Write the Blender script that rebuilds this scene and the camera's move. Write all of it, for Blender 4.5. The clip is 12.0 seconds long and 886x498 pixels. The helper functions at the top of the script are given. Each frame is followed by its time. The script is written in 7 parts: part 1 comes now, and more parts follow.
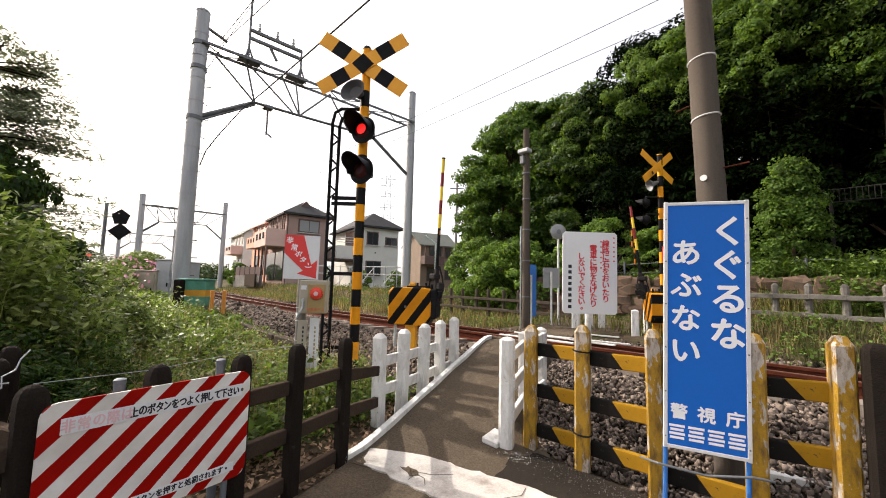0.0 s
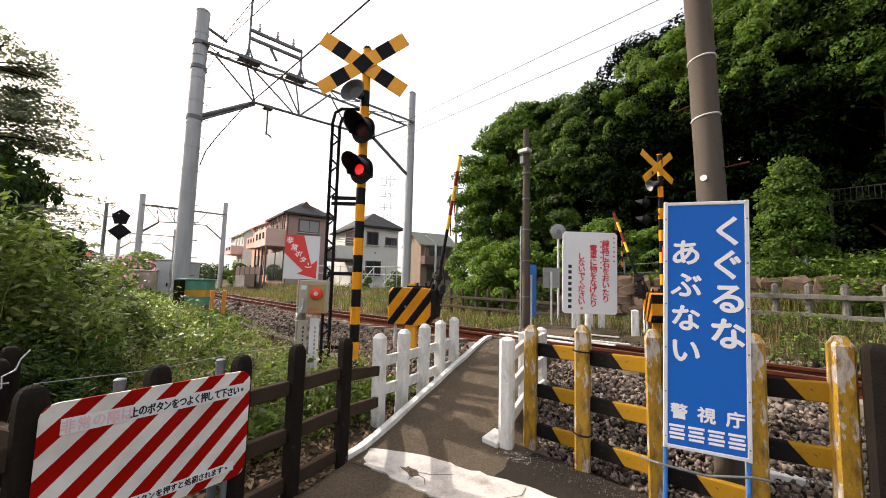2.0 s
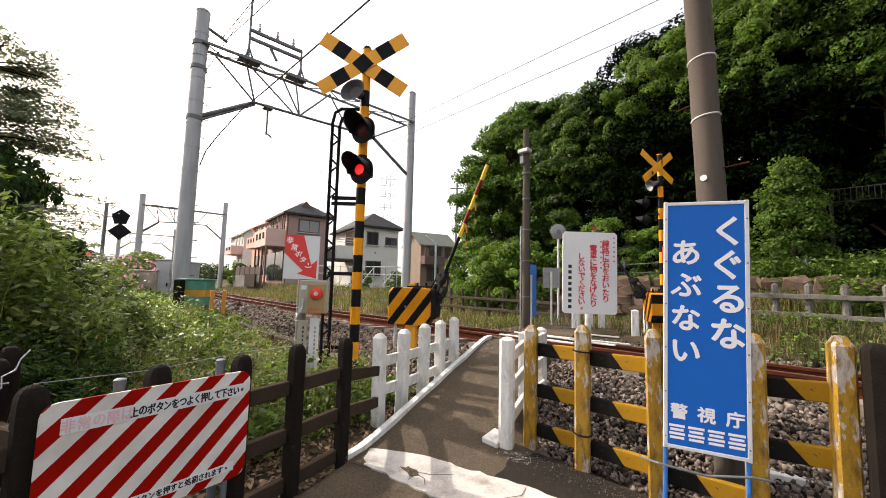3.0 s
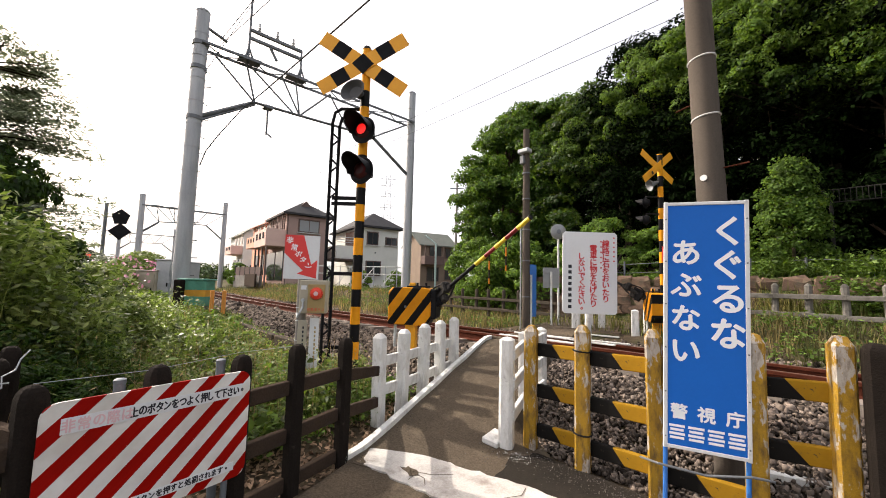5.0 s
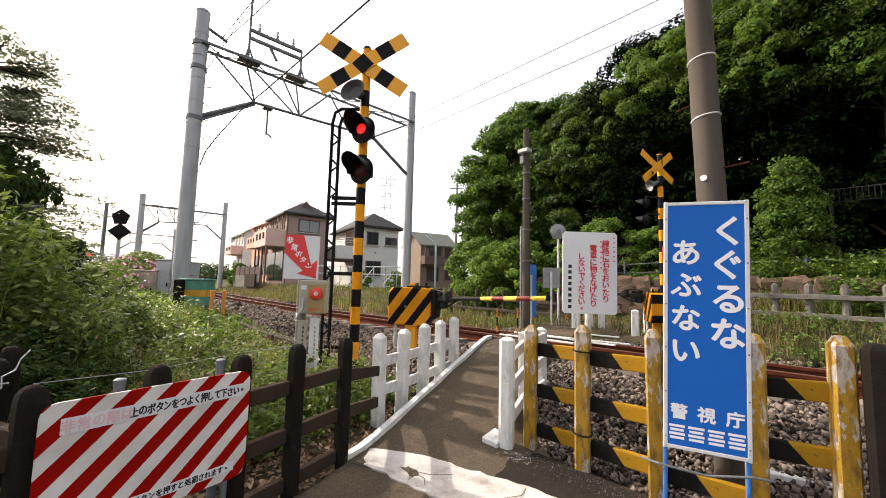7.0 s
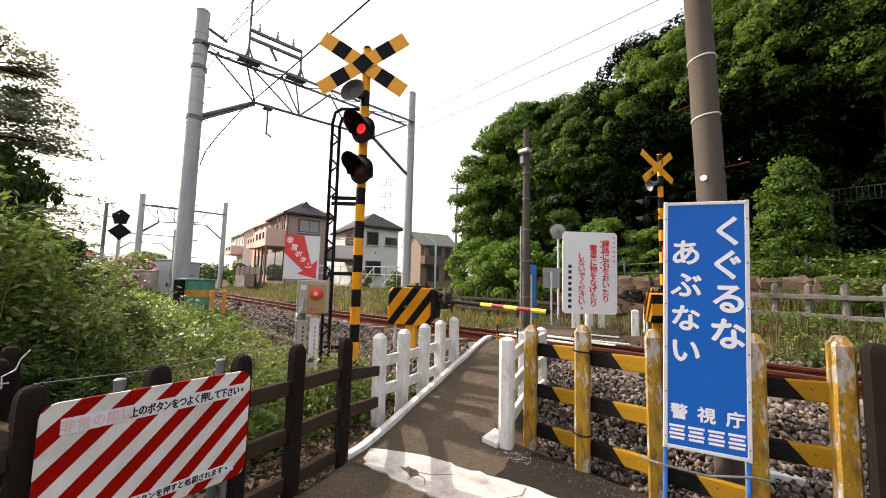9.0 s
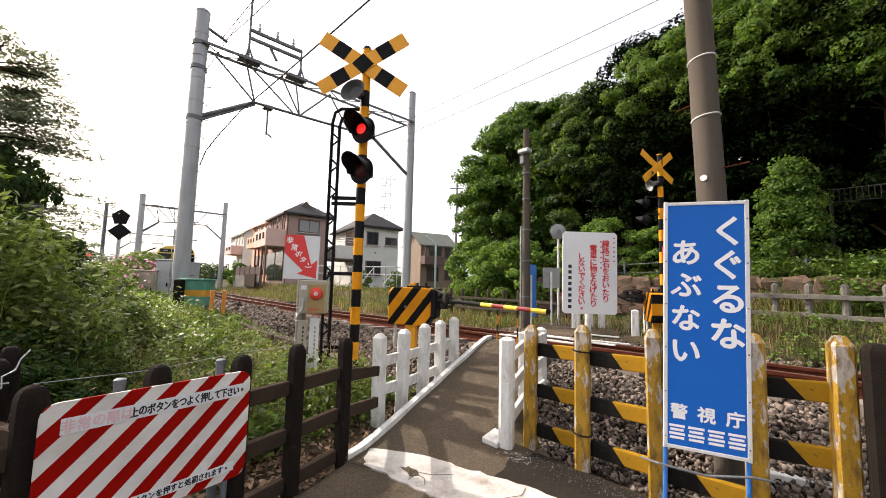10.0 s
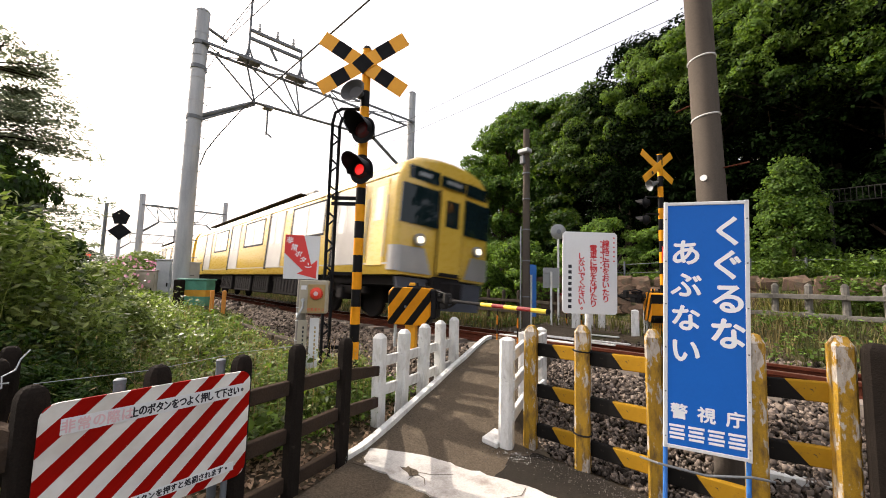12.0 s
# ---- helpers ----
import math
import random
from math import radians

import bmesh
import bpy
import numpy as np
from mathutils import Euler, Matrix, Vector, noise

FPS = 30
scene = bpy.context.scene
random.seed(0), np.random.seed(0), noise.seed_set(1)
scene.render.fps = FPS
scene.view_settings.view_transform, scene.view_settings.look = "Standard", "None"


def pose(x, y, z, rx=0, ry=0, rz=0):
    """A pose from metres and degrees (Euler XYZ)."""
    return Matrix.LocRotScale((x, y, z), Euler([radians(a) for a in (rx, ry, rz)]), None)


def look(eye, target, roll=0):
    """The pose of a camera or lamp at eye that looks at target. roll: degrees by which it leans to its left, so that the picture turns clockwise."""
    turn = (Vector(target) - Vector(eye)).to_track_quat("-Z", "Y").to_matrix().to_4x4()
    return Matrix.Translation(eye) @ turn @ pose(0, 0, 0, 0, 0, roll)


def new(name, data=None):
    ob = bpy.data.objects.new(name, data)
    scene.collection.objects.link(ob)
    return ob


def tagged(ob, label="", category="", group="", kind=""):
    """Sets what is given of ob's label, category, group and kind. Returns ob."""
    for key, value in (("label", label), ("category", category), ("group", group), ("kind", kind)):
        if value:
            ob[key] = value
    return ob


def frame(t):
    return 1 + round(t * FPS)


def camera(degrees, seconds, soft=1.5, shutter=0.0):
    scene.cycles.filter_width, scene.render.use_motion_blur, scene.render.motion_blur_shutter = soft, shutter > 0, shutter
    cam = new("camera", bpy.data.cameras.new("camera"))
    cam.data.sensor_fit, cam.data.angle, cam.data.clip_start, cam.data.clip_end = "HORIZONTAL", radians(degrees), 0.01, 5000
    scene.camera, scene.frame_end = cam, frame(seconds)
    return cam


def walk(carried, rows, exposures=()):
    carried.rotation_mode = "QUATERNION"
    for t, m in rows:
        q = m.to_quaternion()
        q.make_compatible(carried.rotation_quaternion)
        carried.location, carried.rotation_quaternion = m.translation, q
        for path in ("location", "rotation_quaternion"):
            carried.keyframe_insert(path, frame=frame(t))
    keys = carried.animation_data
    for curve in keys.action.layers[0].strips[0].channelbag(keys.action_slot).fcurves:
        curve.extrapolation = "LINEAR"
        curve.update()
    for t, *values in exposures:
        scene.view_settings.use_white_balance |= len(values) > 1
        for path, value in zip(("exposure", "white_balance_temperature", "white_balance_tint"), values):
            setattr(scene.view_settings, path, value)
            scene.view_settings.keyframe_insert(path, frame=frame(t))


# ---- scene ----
EYE = (0.0, 0.0, 0.863)
cam = camera(98.18, 12.0, soft=0.95, shutter=0.2)
view = look(EYE, (-0.7321, 0.6753, 0.863 + 0.0889), 1.47)
walk(cam, [(0.0, view), (12.0, view)], exposures=[(0.0, 1.18, 6700, 14), (5.0, 1.22, 6700, 14), (7.2, 1.23, 6700, 14), (9.0, 1.30, 6700, 14), (12.0, 1.28, 6700, 14)])

# ---- sky and sun ----
SUN_DIR = Vector((-0.937, -0.35, 0.0)).normalized()
SUN_ELEV = radians(36)
world = bpy.data.worlds.new("sky")
scene.world = world
world.use_nodes = True
wn = world.node_tree.nodes
sky = wn.new("ShaderNodeTexSky")
sky.sky_type = 'NISHITA'
sky.sun_disc = False
sky.sun_elevation = SUN_ELEV
sky.sun_rotation = math.atan2(SUN_DIR.x, SUN_DIR.y)
sky.air_density, sky.dust_density, sky.ozone_density = 0.8, 9.0, 0.6
wn["Background"].inputs["Strength"].default_value = 0.15
veil = wn.new("ShaderNodeMix")
veil.data_type = 'RGBA'
veil.inputs[0].default_value = 0.5
veil.inputs[7].default_value = (5.2, 5.25, 5.3, 1)
world.node_tree.links.new(sky.outputs[0], veil.inputs[6])
world.node_tree.links.new(veil.outputs[2], wn["Background"].inputs["Color"])
sun = new("sun", bpy.data.lights.new("sun", "SUN"))
sun.data.energy, sun.data.angle, sun.data.color = 2.6, radians(0.9), (1.0, 0.94, 0.84)
sun.matrix_world = look((0, 0, 40), Vector((0, 0, 40)) - Vector((SUN_DIR.x * math.cos(SUN_ELEV), SUN_DIR.y * math.cos(SUN_ELEV), math.sin(SUN_ELEV))))


# ---- building helpers ----
def thing(name, loc=(0, 0, 0), rz=0.0, label="", category="", group="", kind="", tilt=(0, 0)):
    ob = new(name)
    ob.empty_display_size = 0.1
    ob.matrix_basis = pose(*loc, tilt[0], tilt[1], rz)
    return tagged(ob, label, category, group, kind)


def finish(bm, name, material, smooth=False):
    me = bpy.data.meshes.new(name)
    bmesh.ops.recalc_face_normals(bm, faces=bm.faces)
    bm.to_mesh(me)
    bm.free()
    for m in (material if isinstance(material, (list, tuple)) else [material]):
        me.materials.append(m)
    if smooth:
        me.polygons.foreach_set("use_smooth", [True] * len(me.polygons))
        me.set_sharp_from_angle(angle=radians(38))
    return me


def part(name, bm, material, parent, label="", m=None, smooth=False):
    ob = new(name, finish(bm, name, material, smooth))
    ob.parent = parent
    if m is not None:
        ob.matrix_basis = m
    return tagged(ob, label)


def solid(name, bm, material, label="", category="", group="", kind="", m=None, smooth=False):
    ob = new(name, finish(bm, name, material, smooth))
    if m is not None:
        ob.matrix_basis = m
    return tagged(ob, label, category, group, kind)


def share(name, mesh, parent, m):
    ob = new(name, mesh)
    ob.parent = parent
    ob.matrix_basis = m
    return ob


def box(bm, size, at=(0, 0, 0), m=None, bevel=0.0, mat_index=0):
    mm = Matrix.Translation(at) if m is None else m @ Matrix.Translation(at)
    r = bmesh.ops.create_cube(bm, size=1.0, matrix=mm @ Matrix.Diagonal((*size, 1)))
    vs = r["verts"]
    faces = {f for v in vs for f in v.link_faces}
    for f in faces:
        f.material_index = mat_index
    if bevel > 0:
        es = list({e for v in vs for e in v.link_edges})
        bmesh.ops.bevel(bm, geom=es, offset=bevel, segments=1, affect='EDGES', clamp_overlap=True)
    return bm


def rod(bm, p0, p1, r0, r1=None, seg=12, caps=True):
    p0, p1 = Vector(p0), Vector(p1)
    d = p1 - p0
    q = d.to_track_quat('Z', 'Y').to_matrix().to_4x4()
    bmesh.ops.create_cone(bm, cap_ends=caps, segments=seg, radius1=r0, radius2=r0 if r1 is None else r1, depth=d.length,
                          matrix=Matrix.Translation((p0 + p1) / 2) @ q)
    return bm


def tube(bm, pts, r, seg=8):
    """A bent pipe through the points."""
    pts = [Vector(p) for p in pts]
    rings = []
    for i, p in enumerate(pts):
        d = (pts[min(i + 1, len(pts) - 1)] - pts[max(i - 1, 0)]).normalized()
        side = d.cross(Vector((0, 0, 1)))
        side = side.normalized() if side.length > 1e-3 else Vector((1, 0, 0))
        up = side.cross(d)
        rings.append([bm.verts.new(p + side * (r * math.cos(2 * math.pi * k / seg)) + up * (r * math.sin(2 * math.pi * k / seg))) for k in range(seg)])
    for a, b in zip(rings, rings[1:]):
        for k in range(seg):
            bm.faces.new((a[k], a[(k + 1) % seg], b[(k + 1) % seg], b[k]))
    bm.faces.new(rings[0])
    bm.faces.new(rings[-1])
    return bm


def bm0():
    return bmesh.new()


def bbox(size, at=(0, 0, 0), bevel=0.0, m=None):
    return box(bmesh.new(), size, at, m, bevel)


def brod(p0, p1, r0, r1=None, seg=12):
    return rod(bmesh.new(), p0, p1, r0, r1, seg)


def plate(bm, pts, thick, axis=Vector((0, 1, 0))):
    """A flat outline given a thickness along axis."""
    a = [bm.verts.new(p) for p in pts]
    b = [bm.verts.new(Vector(p) + axis * thick) for p in pts]
    bm.faces.new(a)
    bm.faces.new(b[::-1])
    n = len(a)
    for i in range(n):
        bm.faces.new((a[i], b[i], b[(i + 1) % n], a[(i + 1) % n]))
    return bm


def lathe(bm, prof, seg=20, m=Matrix()):
    """A turned body round z from (radius, height) pairs."""
    rings = [[bm.verts.new(m @ Vector((r * math.cos(2 * math.pi * k / seg), r * math.sin(2 * math.pi * k / seg), z))) for k in range(seg)] for r, z in prof]
    for a, b in zip(rings, rings[1:]):
        for k in range(seg):
            bm.faces.new((a[k], a[(k + 1) % seg], b[(k + 1) % seg], b[k]))
    bm.faces.new(rings[0][::-1])
    bm.faces.new(rings[-1])
    return bm


def array_mesh(name, verts, faces, material, smooth=False):
    """A mesh straight from arrays: verts n x 3, faces m x k."""
    me = bpy.data.meshes.new(name)
    n, (m, k) = len(verts), faces.shape
    me.vertices.add(n)
    me.vertices.foreach_set("co", np.asarray(verts, dtype=np.float32).ravel())
    me.loops.add(m * k)
    me.loops.foreach_set("vertex_index", faces.astype(np.int32).ravel())
    me.polygons.add(m)
    me.polygons.foreach_set("loop_start", np.arange(0, m * k, k, dtype=np.int32))
    me.polygons.foreach_set("loop_total", np.full(m, k, dtype=np.int32))
    me.update(calc_edges=True)
    me.validate()
    me.materials.append(material)
    if smooth:
        me.polygons.foreach_set("use_smooth", [True] * m)
    return me


def leaves(centres, normals, length, width, rng, droop=0.25, curl=0.15):
    """Folded four-cornered leaves at the centres."""
    n = len(centres)
    t = rng.normal(size=(n, 3))
    t[:, 2] -= droop
    nn = normals + rng.normal(scale=0.55, size=(n, 3))
    nn /= np.linalg.norm(nn, axis=1)[:, None] + 1e-9
    t -= (t * nn).sum(1)[:, None] * nn
    t /= np.linalg.norm(t, axis=1)[:, None] + 1e-9
    s = np.cross(nn, t)
    ln = (length * rng.uniform(0.65, 1.25, n))[:, None]
    wd = (width * rng.uniform(0.7, 1.2, n))[:, None]
    c = np.asarray(centres)
    v = np.stack([c - t * ln * 0.5, c + s * wd * 0.5 + nn * wd * curl, c + t * ln * 0.5, c - s * wd * 0.5 + nn * wd * curl], 1).reshape(-1, 3)
    f = np.arange(4 * n).reshape(n, 4)
    return v, f


# ---- materials ----
def nodes_of(name):
    m = bpy.data.materials.new(name)
    m.use_nodes = True
    nt = m.node_tree
    return m, nt.nodes, nt.links, nt.nodes["Principled BSDF"]


def mix(nt_nodes, links, fac, a, b, blend='MIX'):
    n = nt_nodes.new("ShaderNodeMix")
    n.data_type, n.blend_type = 'RGBA', blend
    for sock, v in ((n.inputs[0], fac), (n.inputs[6], a), (n.inputs[7], b)):
        if hasattr(v, "is_output"):
            links.new(v, sock)
        elif isinstance(v, (int, float)):
            sock.default_value = v
        else:
            sock.default_value = (*v[:3], 1)
    return n.outputs[2]


def noise_of(nodes, links, scale, detail=4, rough=0.6, coords="Object", lo=0.35, hi=0.65, stretch=None):
    tc = nodes.new("ShaderNodeTexCoord")
    src = tc.outputs[coords]
    if stretch:
        mp = nodes.new("ShaderNodeMapping")
        mp.inputs["Scale"].default_value = stretch
        links.new(src, mp.inputs[0])
        src = mp.outputs[0]
    n = nodes.new("ShaderNodeTexNoise")
    n.inputs["Scale"].default_value, n.inputs["Detail"].default_value, n.inputs["Roughness"].default_value = scale, detail, rough
    links.new(src, n.inputs["Vector"])
    r = nodes.new("ShaderNodeMapRange")
    r.inputs[1].default_value, r.inputs[2].default_value = lo, hi
    links.new(n.outputs[0], r.inputs[0])
    return r.outputs[0]


def bump(nodes, links, bsdf, height, strength=0.3, dist=0.01):
    b = nodes.new("ShaderNodeBump")
    b.inputs["Strength"].default_value, b.inputs["Distance"].default_value = strength, dist
    links.new(height, b.inputs["Height"])
    links.new(b.outputs[0], bsdf.inputs["Normal"])


def surface(name, col, col2=None, rough=0.7, metal=0.0, big=1.5, fine=40.0, grit=0.2, relief=0.25, dist=0.004, dirt=None, dirt_scale=4.0, dirt_lo=0.55, dirt_hi=0.7,
            stretch=None, random_tint=0.0, island=0.0, spec=0.5, stain=None, stain_scale=6.0, stain_lo=0.5, stain_hi=0.72):
    """A worn surface: two tones at a large scale, grain at a fine one, and dirt in spots."""
    m, n, l, b = nodes_of(name)
    col2 = col2 or tuple(c * 0.75 for c in col)
    c = mix(n, l, noise_of(n, l, big, 5, stretch=stretch), col, col2)
    g = noise_of(n, l, fine, 5, 0.7, lo=0.3, hi=0.7)
    c = mix(n, l, grit, c, mix(n, l, g, tuple(x * 0.35 for x in col), tuple(min(1, x * 1.35) for x in col)))
    if dirt:
        c = mix(n, l, noise_of(n, l, dirt_scale, 8, 0.7, lo=dirt_lo, hi=dirt_hi, stretch=stretch), c, dirt)
    if stain:
        c = mix(n, l, noise_of(n, l, stain_scale, 6, 0.65, lo=stain_lo, hi=stain_hi, stretch=(1.6, 1.6, 0.45)), c, stain)
    if random_tint or island:
        src = n.new("ShaderNodeObjectInfo").outputs["Random"] if random_tint else n.new("ShaderNodeNewGeometry").outputs["Random Per Island"]
        hv = n.new("ShaderNodeHueSaturation")
        mr = n.new("ShaderNodeMapRange")
        mr.inputs[3].default_value, mr.inputs[4].default_value = 1 - (random_tint or island), 1 + (random_tint or island)
        l.new(src, mr.inputs[0])
        l.new(mr.outputs[0], hv.inputs["Value"])
        l.new(c, hv.inputs["Color"])
        c = hv.outputs[0]
    l.new(c, b.inputs["Base Color"])
    b.inputs["Metallic"].default_value = metal
    b.inputs["Specular IOR Level"].default_value = spec * (0.25 if spec < 0.2 else 0.6)
    rr = n.new("ShaderNodeMapRange")
    rr.inputs[3].default_value, rr.inputs[4].default_value = max(0.05, rough - 0.12), min(1, rough + 0.12)
    l.new(g, rr.inputs[0])
    l.new(rr.outputs[0], b.inputs["Roughness"])
    if relief:
        bump(n, l, b, g, relief, dist)
    return m


def striped(name, a, b_col, way, period, share_a=0.5, shift=0.0, wear=None, rough=0.55, wear_lo=0.6, wear_hi=0.66, wear_scale=9.0):
    """Painted bands across the direction way, worn in spots to another colour."""
    m, n, l, b = nodes_of(name)
    tc = n.new("ShaderNodeTexCoord")
    d = n.new("ShaderNodeVectorMath")
    d.operation = 'DOT_PRODUCT'
    d.inputs[1].default_value = way
    l.new(tc.outputs["Object"], d.inputs[0])
    ad = n.new("ShaderNodeMath")
    ad.operation = 'MULTIPLY_ADD'
    ad.inputs[1].default_value, ad.inputs[2].default_value = 1.0 / period, shift + 100.0
    l.new(d.outputs["Value"], ad.inputs[0])
    fr = n.new("ShaderNodeMath")
    fr.operation = 'FRACT'
    l.new(ad.outputs[0], fr.inputs[0])
    gt = n.new("ShaderNodeMath")
    gt.operation = 'GREATER_THAN'
    gt.inputs[1].default_value = share_a
    l.new(fr.outputs[0], gt.inputs[0])
    c = mix(n, l, gt.outputs[0], a, b_col)
    c = mix(n, l, noise_of(n, l, 3.0, 5), c, mix(n, l, 1.0, c, (0.74, 0.7, 0.66), 'MULTIPLY'))
    g = noise_of(n, l, 60.0, 4)
    if wear:
        c = mix(n, l, noise_of(n, l, wear_scale, 9, 0.75, lo=wear_lo, hi=wear_hi), c, wear)
    l.new(c, b.inputs["Base Color"])
    b.inputs["Roughness"].default_value = rough
    b.inputs["Specular IOR Level"].default_value = 0.07
    bump(n, l, b, g, 0.15, 0.002)
    return m


def leaf_material(name, c1, c2, scale=0.8, trans=0.35, through_tint=(0.25, 0.42, 0.03), gloss=0.15, rough=0.6):
    m, n, l, b = nodes_of(name)
    c = mix(n, l, noise_of(n, l, scale, 3), c1, c2)
    geo = n.new("ShaderNodeNewGeometry")
    hv = n.new("ShaderNodeHueSaturation")
    mr = n.new("ShaderNodeMapRange")
    mr.inputs[3].default_value, mr.inputs[4].default_value = 0.08, 2.0
    l.new(geo.outputs["Random Per Island"], mr.inputs[0])
    l.new(mr.outputs[0], hv.inputs["Value"])
    l.new(c, hv.inputs["Color"])
    l.new(hv.outputs[0], b.inputs["Base Color"])
    b.inputs["Roughness"].default_value = rough
    b.inputs["Specular IOR Level"].default_value = gloss
    tr = n.new("ShaderNodeBsdfTranslucent")
    tint = mix(n, l, 0.5, hv.outputs[0], through_tint)
    l.new(tint, tr.inputs["Color"])
    ms = n.new("ShaderNodeMixShader")
    ms.inputs[0].default_value = trans
    l.new(b.outputs[0], ms.inputs[1])
    l.new(tr.outputs[0], ms.inputs[2])
    l.new(ms.outputs[0], n["Material Output"].inputs[0])
    return m


def glowing(name, col, strength, base=None):
    m, n, l, b = nodes_of(name)
    b.inputs["Base Color"].default_value = (*(base or col), 1)
    b.inputs["Emission Color"].default_value = (*col, 1)
    b.inputs["Emission Strength"].default_value = strength
    b.inputs["Roughness"].default_value = 0.3
    return m


def pane_glass(name, tint, rough=0.04, spec=0.8):
    m, n, l, b = nodes_of(name)
    b.inputs["Base Color"].default_value = (*tint, 1)
    b.inputs["Roughness"].default_value = rough
    b.inputs["Specular IOR Level"].default_value = spec
    w = noise_of(n, l, 1.2, 2)
    bump(n, l, b, w, 0.04, 0.02)
    return m


M_ASPHALT = surface("asphalt", (0.135, 0.107, 0.077), (0.075, 0.061, 0.047), 0.9, big=2.6, fine=62, grit=0.8, relief=1.0, dist=0.012, dirt=(0.19, 0.15, 0.105), dirt_scale=1.8, spec=0.15)
M_SLAB = surface("worn_concrete", (0.54, 0.52, 0.48), (0.34, 0.31, 0.28), 0.85, big=2.6, fine=75, grit=0.35, relief=0.5, dirt=(0.24, 0.21, 0.18), dirt_scale=4.5, dirt_lo=0.52, dirt_hi=0.72)
M_CONC = surface("old_concrete", (0.22, 0.205, 0.185), (0.14, 0.13, 0.115), 0.9, big=2.0, fine=60, relief=0.4, dirt=(0.12, 0.11, 0.09), dirt_scale=3)
M_POLE = surface("pole_concrete", (0.095, 0.08, 0.066), (0.065, 0.054, 0.045), 0.85, big=1.2, fine=90, grit=0.25, relief=0.2, dirt=(0.05, 0.043, 0.036), dirt_scale=2, stretch=(3, 3, 0.4), spec=0.15)
M_DARKPOST = surface("weathered_dark_concrete", (0.02, 0.016, 0.013), (0.011, 0.009, 0.008), 0.92, big=4, fine=110, grit=0.5, relief=0.7, dirt=(0.045, 0.037, 0.03), dirt_scale=16, dirt_lo=0.62, dirt_hi=0.7, spec=0.15)
M_DARKRAIL = surface("weathered_brown_board", (0.055, 0.039, 0.028), (0.03, 0.022, 0.017), 0.9, big=5, fine=90, grit=0.45, relief=0.5, dirt=(0.05, 0.04, 0.035), dirt_scale=6, spec=0.15)
M_WHITE = surface("worn_white_paint", (0.66, 0.66, 0.64), (0.55, 0.55, 0.52), 0.6, big=3, fine=80, grit=0.15, relief=0.25, dirt=(0.22, 0.21, 0.19), dirt_scale=8, dirt_lo=0.58, dirt_hi=0.72, stain=(0.36, 0.34, 0.3), stain_scale=10, stain_lo=0.5, stain_hi=0.75)
M_WHITEPLATE = surface("white_enamel", (0.64, 0.65, 0.65), (0.59, 0.6, 0.6), 0.35, big=2, fine=60, grit=0.06, relief=0.03, dirt=(0.45, 0.44, 0.42), dirt_scale=7, dirt_lo=0.68, dirt_hi=0.8)
M_YELLOW = surface("peeling_yellow_paint", (0.35, 0.2, 0.012), (0.23, 0.125, 0.012), 0.6, big=3, fine=70, grit=0.25, relief=0.4, dirt=(0.4, 0.36, 0.31), dirt_scale=9, dirt_lo=0.53, dirt_hi=0.56, stretch=(1.4, 1.4, 0.5), stain=(0.085, 0.05, 0.018), stain_scale=13, stain_lo=0.48, stain_hi=0.7)
M_YBLACK = striped("black_and_yellow_bands", (0.3, 0.165, 0.012), (0.009, 0.0085, 0.008), (0.8, 0, 0.6), 0.42, 0.5, wear=(0.05, 0.04, 0.03), rough=0.7, wear_lo=0.6, wear_hi=0.66, wear_scale=18)
M_SIGPOLE = striped("signal_pole_bands", (0.75, 0.31, 0.015), (0.01, 0.01, 0.011), (0, 0, 1), 0.47, 0.5, rough=0.45)
M_ORANGE = surface("orange_yellow_enamel", (0.8, 0.36, 0.02), (0.72, 0.31, 0.02), 0.4, big=2, fine=60, grit=0.08, relief=0.05, dirt=(0.4, 0.2, 0.03), dirt_scale=9, dirt_lo=0.68, dirt_hi=0.8)
M_BLACK = surface("black_paint", (0.01, 0.01, 0.011), (0.016, 0.016, 0.017), 0.45, big=4, fine=60, grit=0.2, relief=0.1, spec=0.15)
M_BLACKCLOTH = surface("black_rubber", (0.022, 0.021, 0.021), (0.035, 0.033, 0.03), 0.75, big=5, fine=80, grit=0.2, relief=0.3, spec=0.15)
M_BLUE = surface("blue_enamel", (0.010, 0.125, 0.5), (0.011, 0.112, 0.45), 0.4, big=1.5, fine=50, grit=0.05, relief=0.03, dirt=(0.05, 0.15, 0.42), dirt_scale=5, dirt_lo=0.62, dirt_hi=0.9, spec=0.2)
M_BLUEPIPE = surface("blue_painted_pipe", (0.03, 0.17, 0.5), (0.03, 0.13, 0.4), 0.4, fine=60, grit=0.1, relief=0.1)
M_LETTER = surface("white_lettering", (0.82, 0.83, 0.84), (0.78, 0.79, 0.8), 0.4, fine=50, grit=0.04, relief=0)
M_RED = surface("red_lettering", (0.55, 0.03, 0.035), (0.5, 0.03, 0.03), 0.4, fine=50, grit=0.06, relief=0)
M_REDARROW = surface("red_enamel", (0.66, 0.05, 0.045), (0.6, 0.045, 0.04), 0.4, fine=50, grit=0.06, relief=0)
M_PINK = surface("faded_pink_lettering", (0.62, 0.36, 0.38), (0.68, 0.5, 0.5), 0.5, fine=50, grit=0.06, relief=0)
M_INK = surface("black_lettering", (0.03, 0.03, 0.035), (0.04, 0.04, 0.045), 0.5, fine=50, grit=0.06, relief=0, spec=0.15)
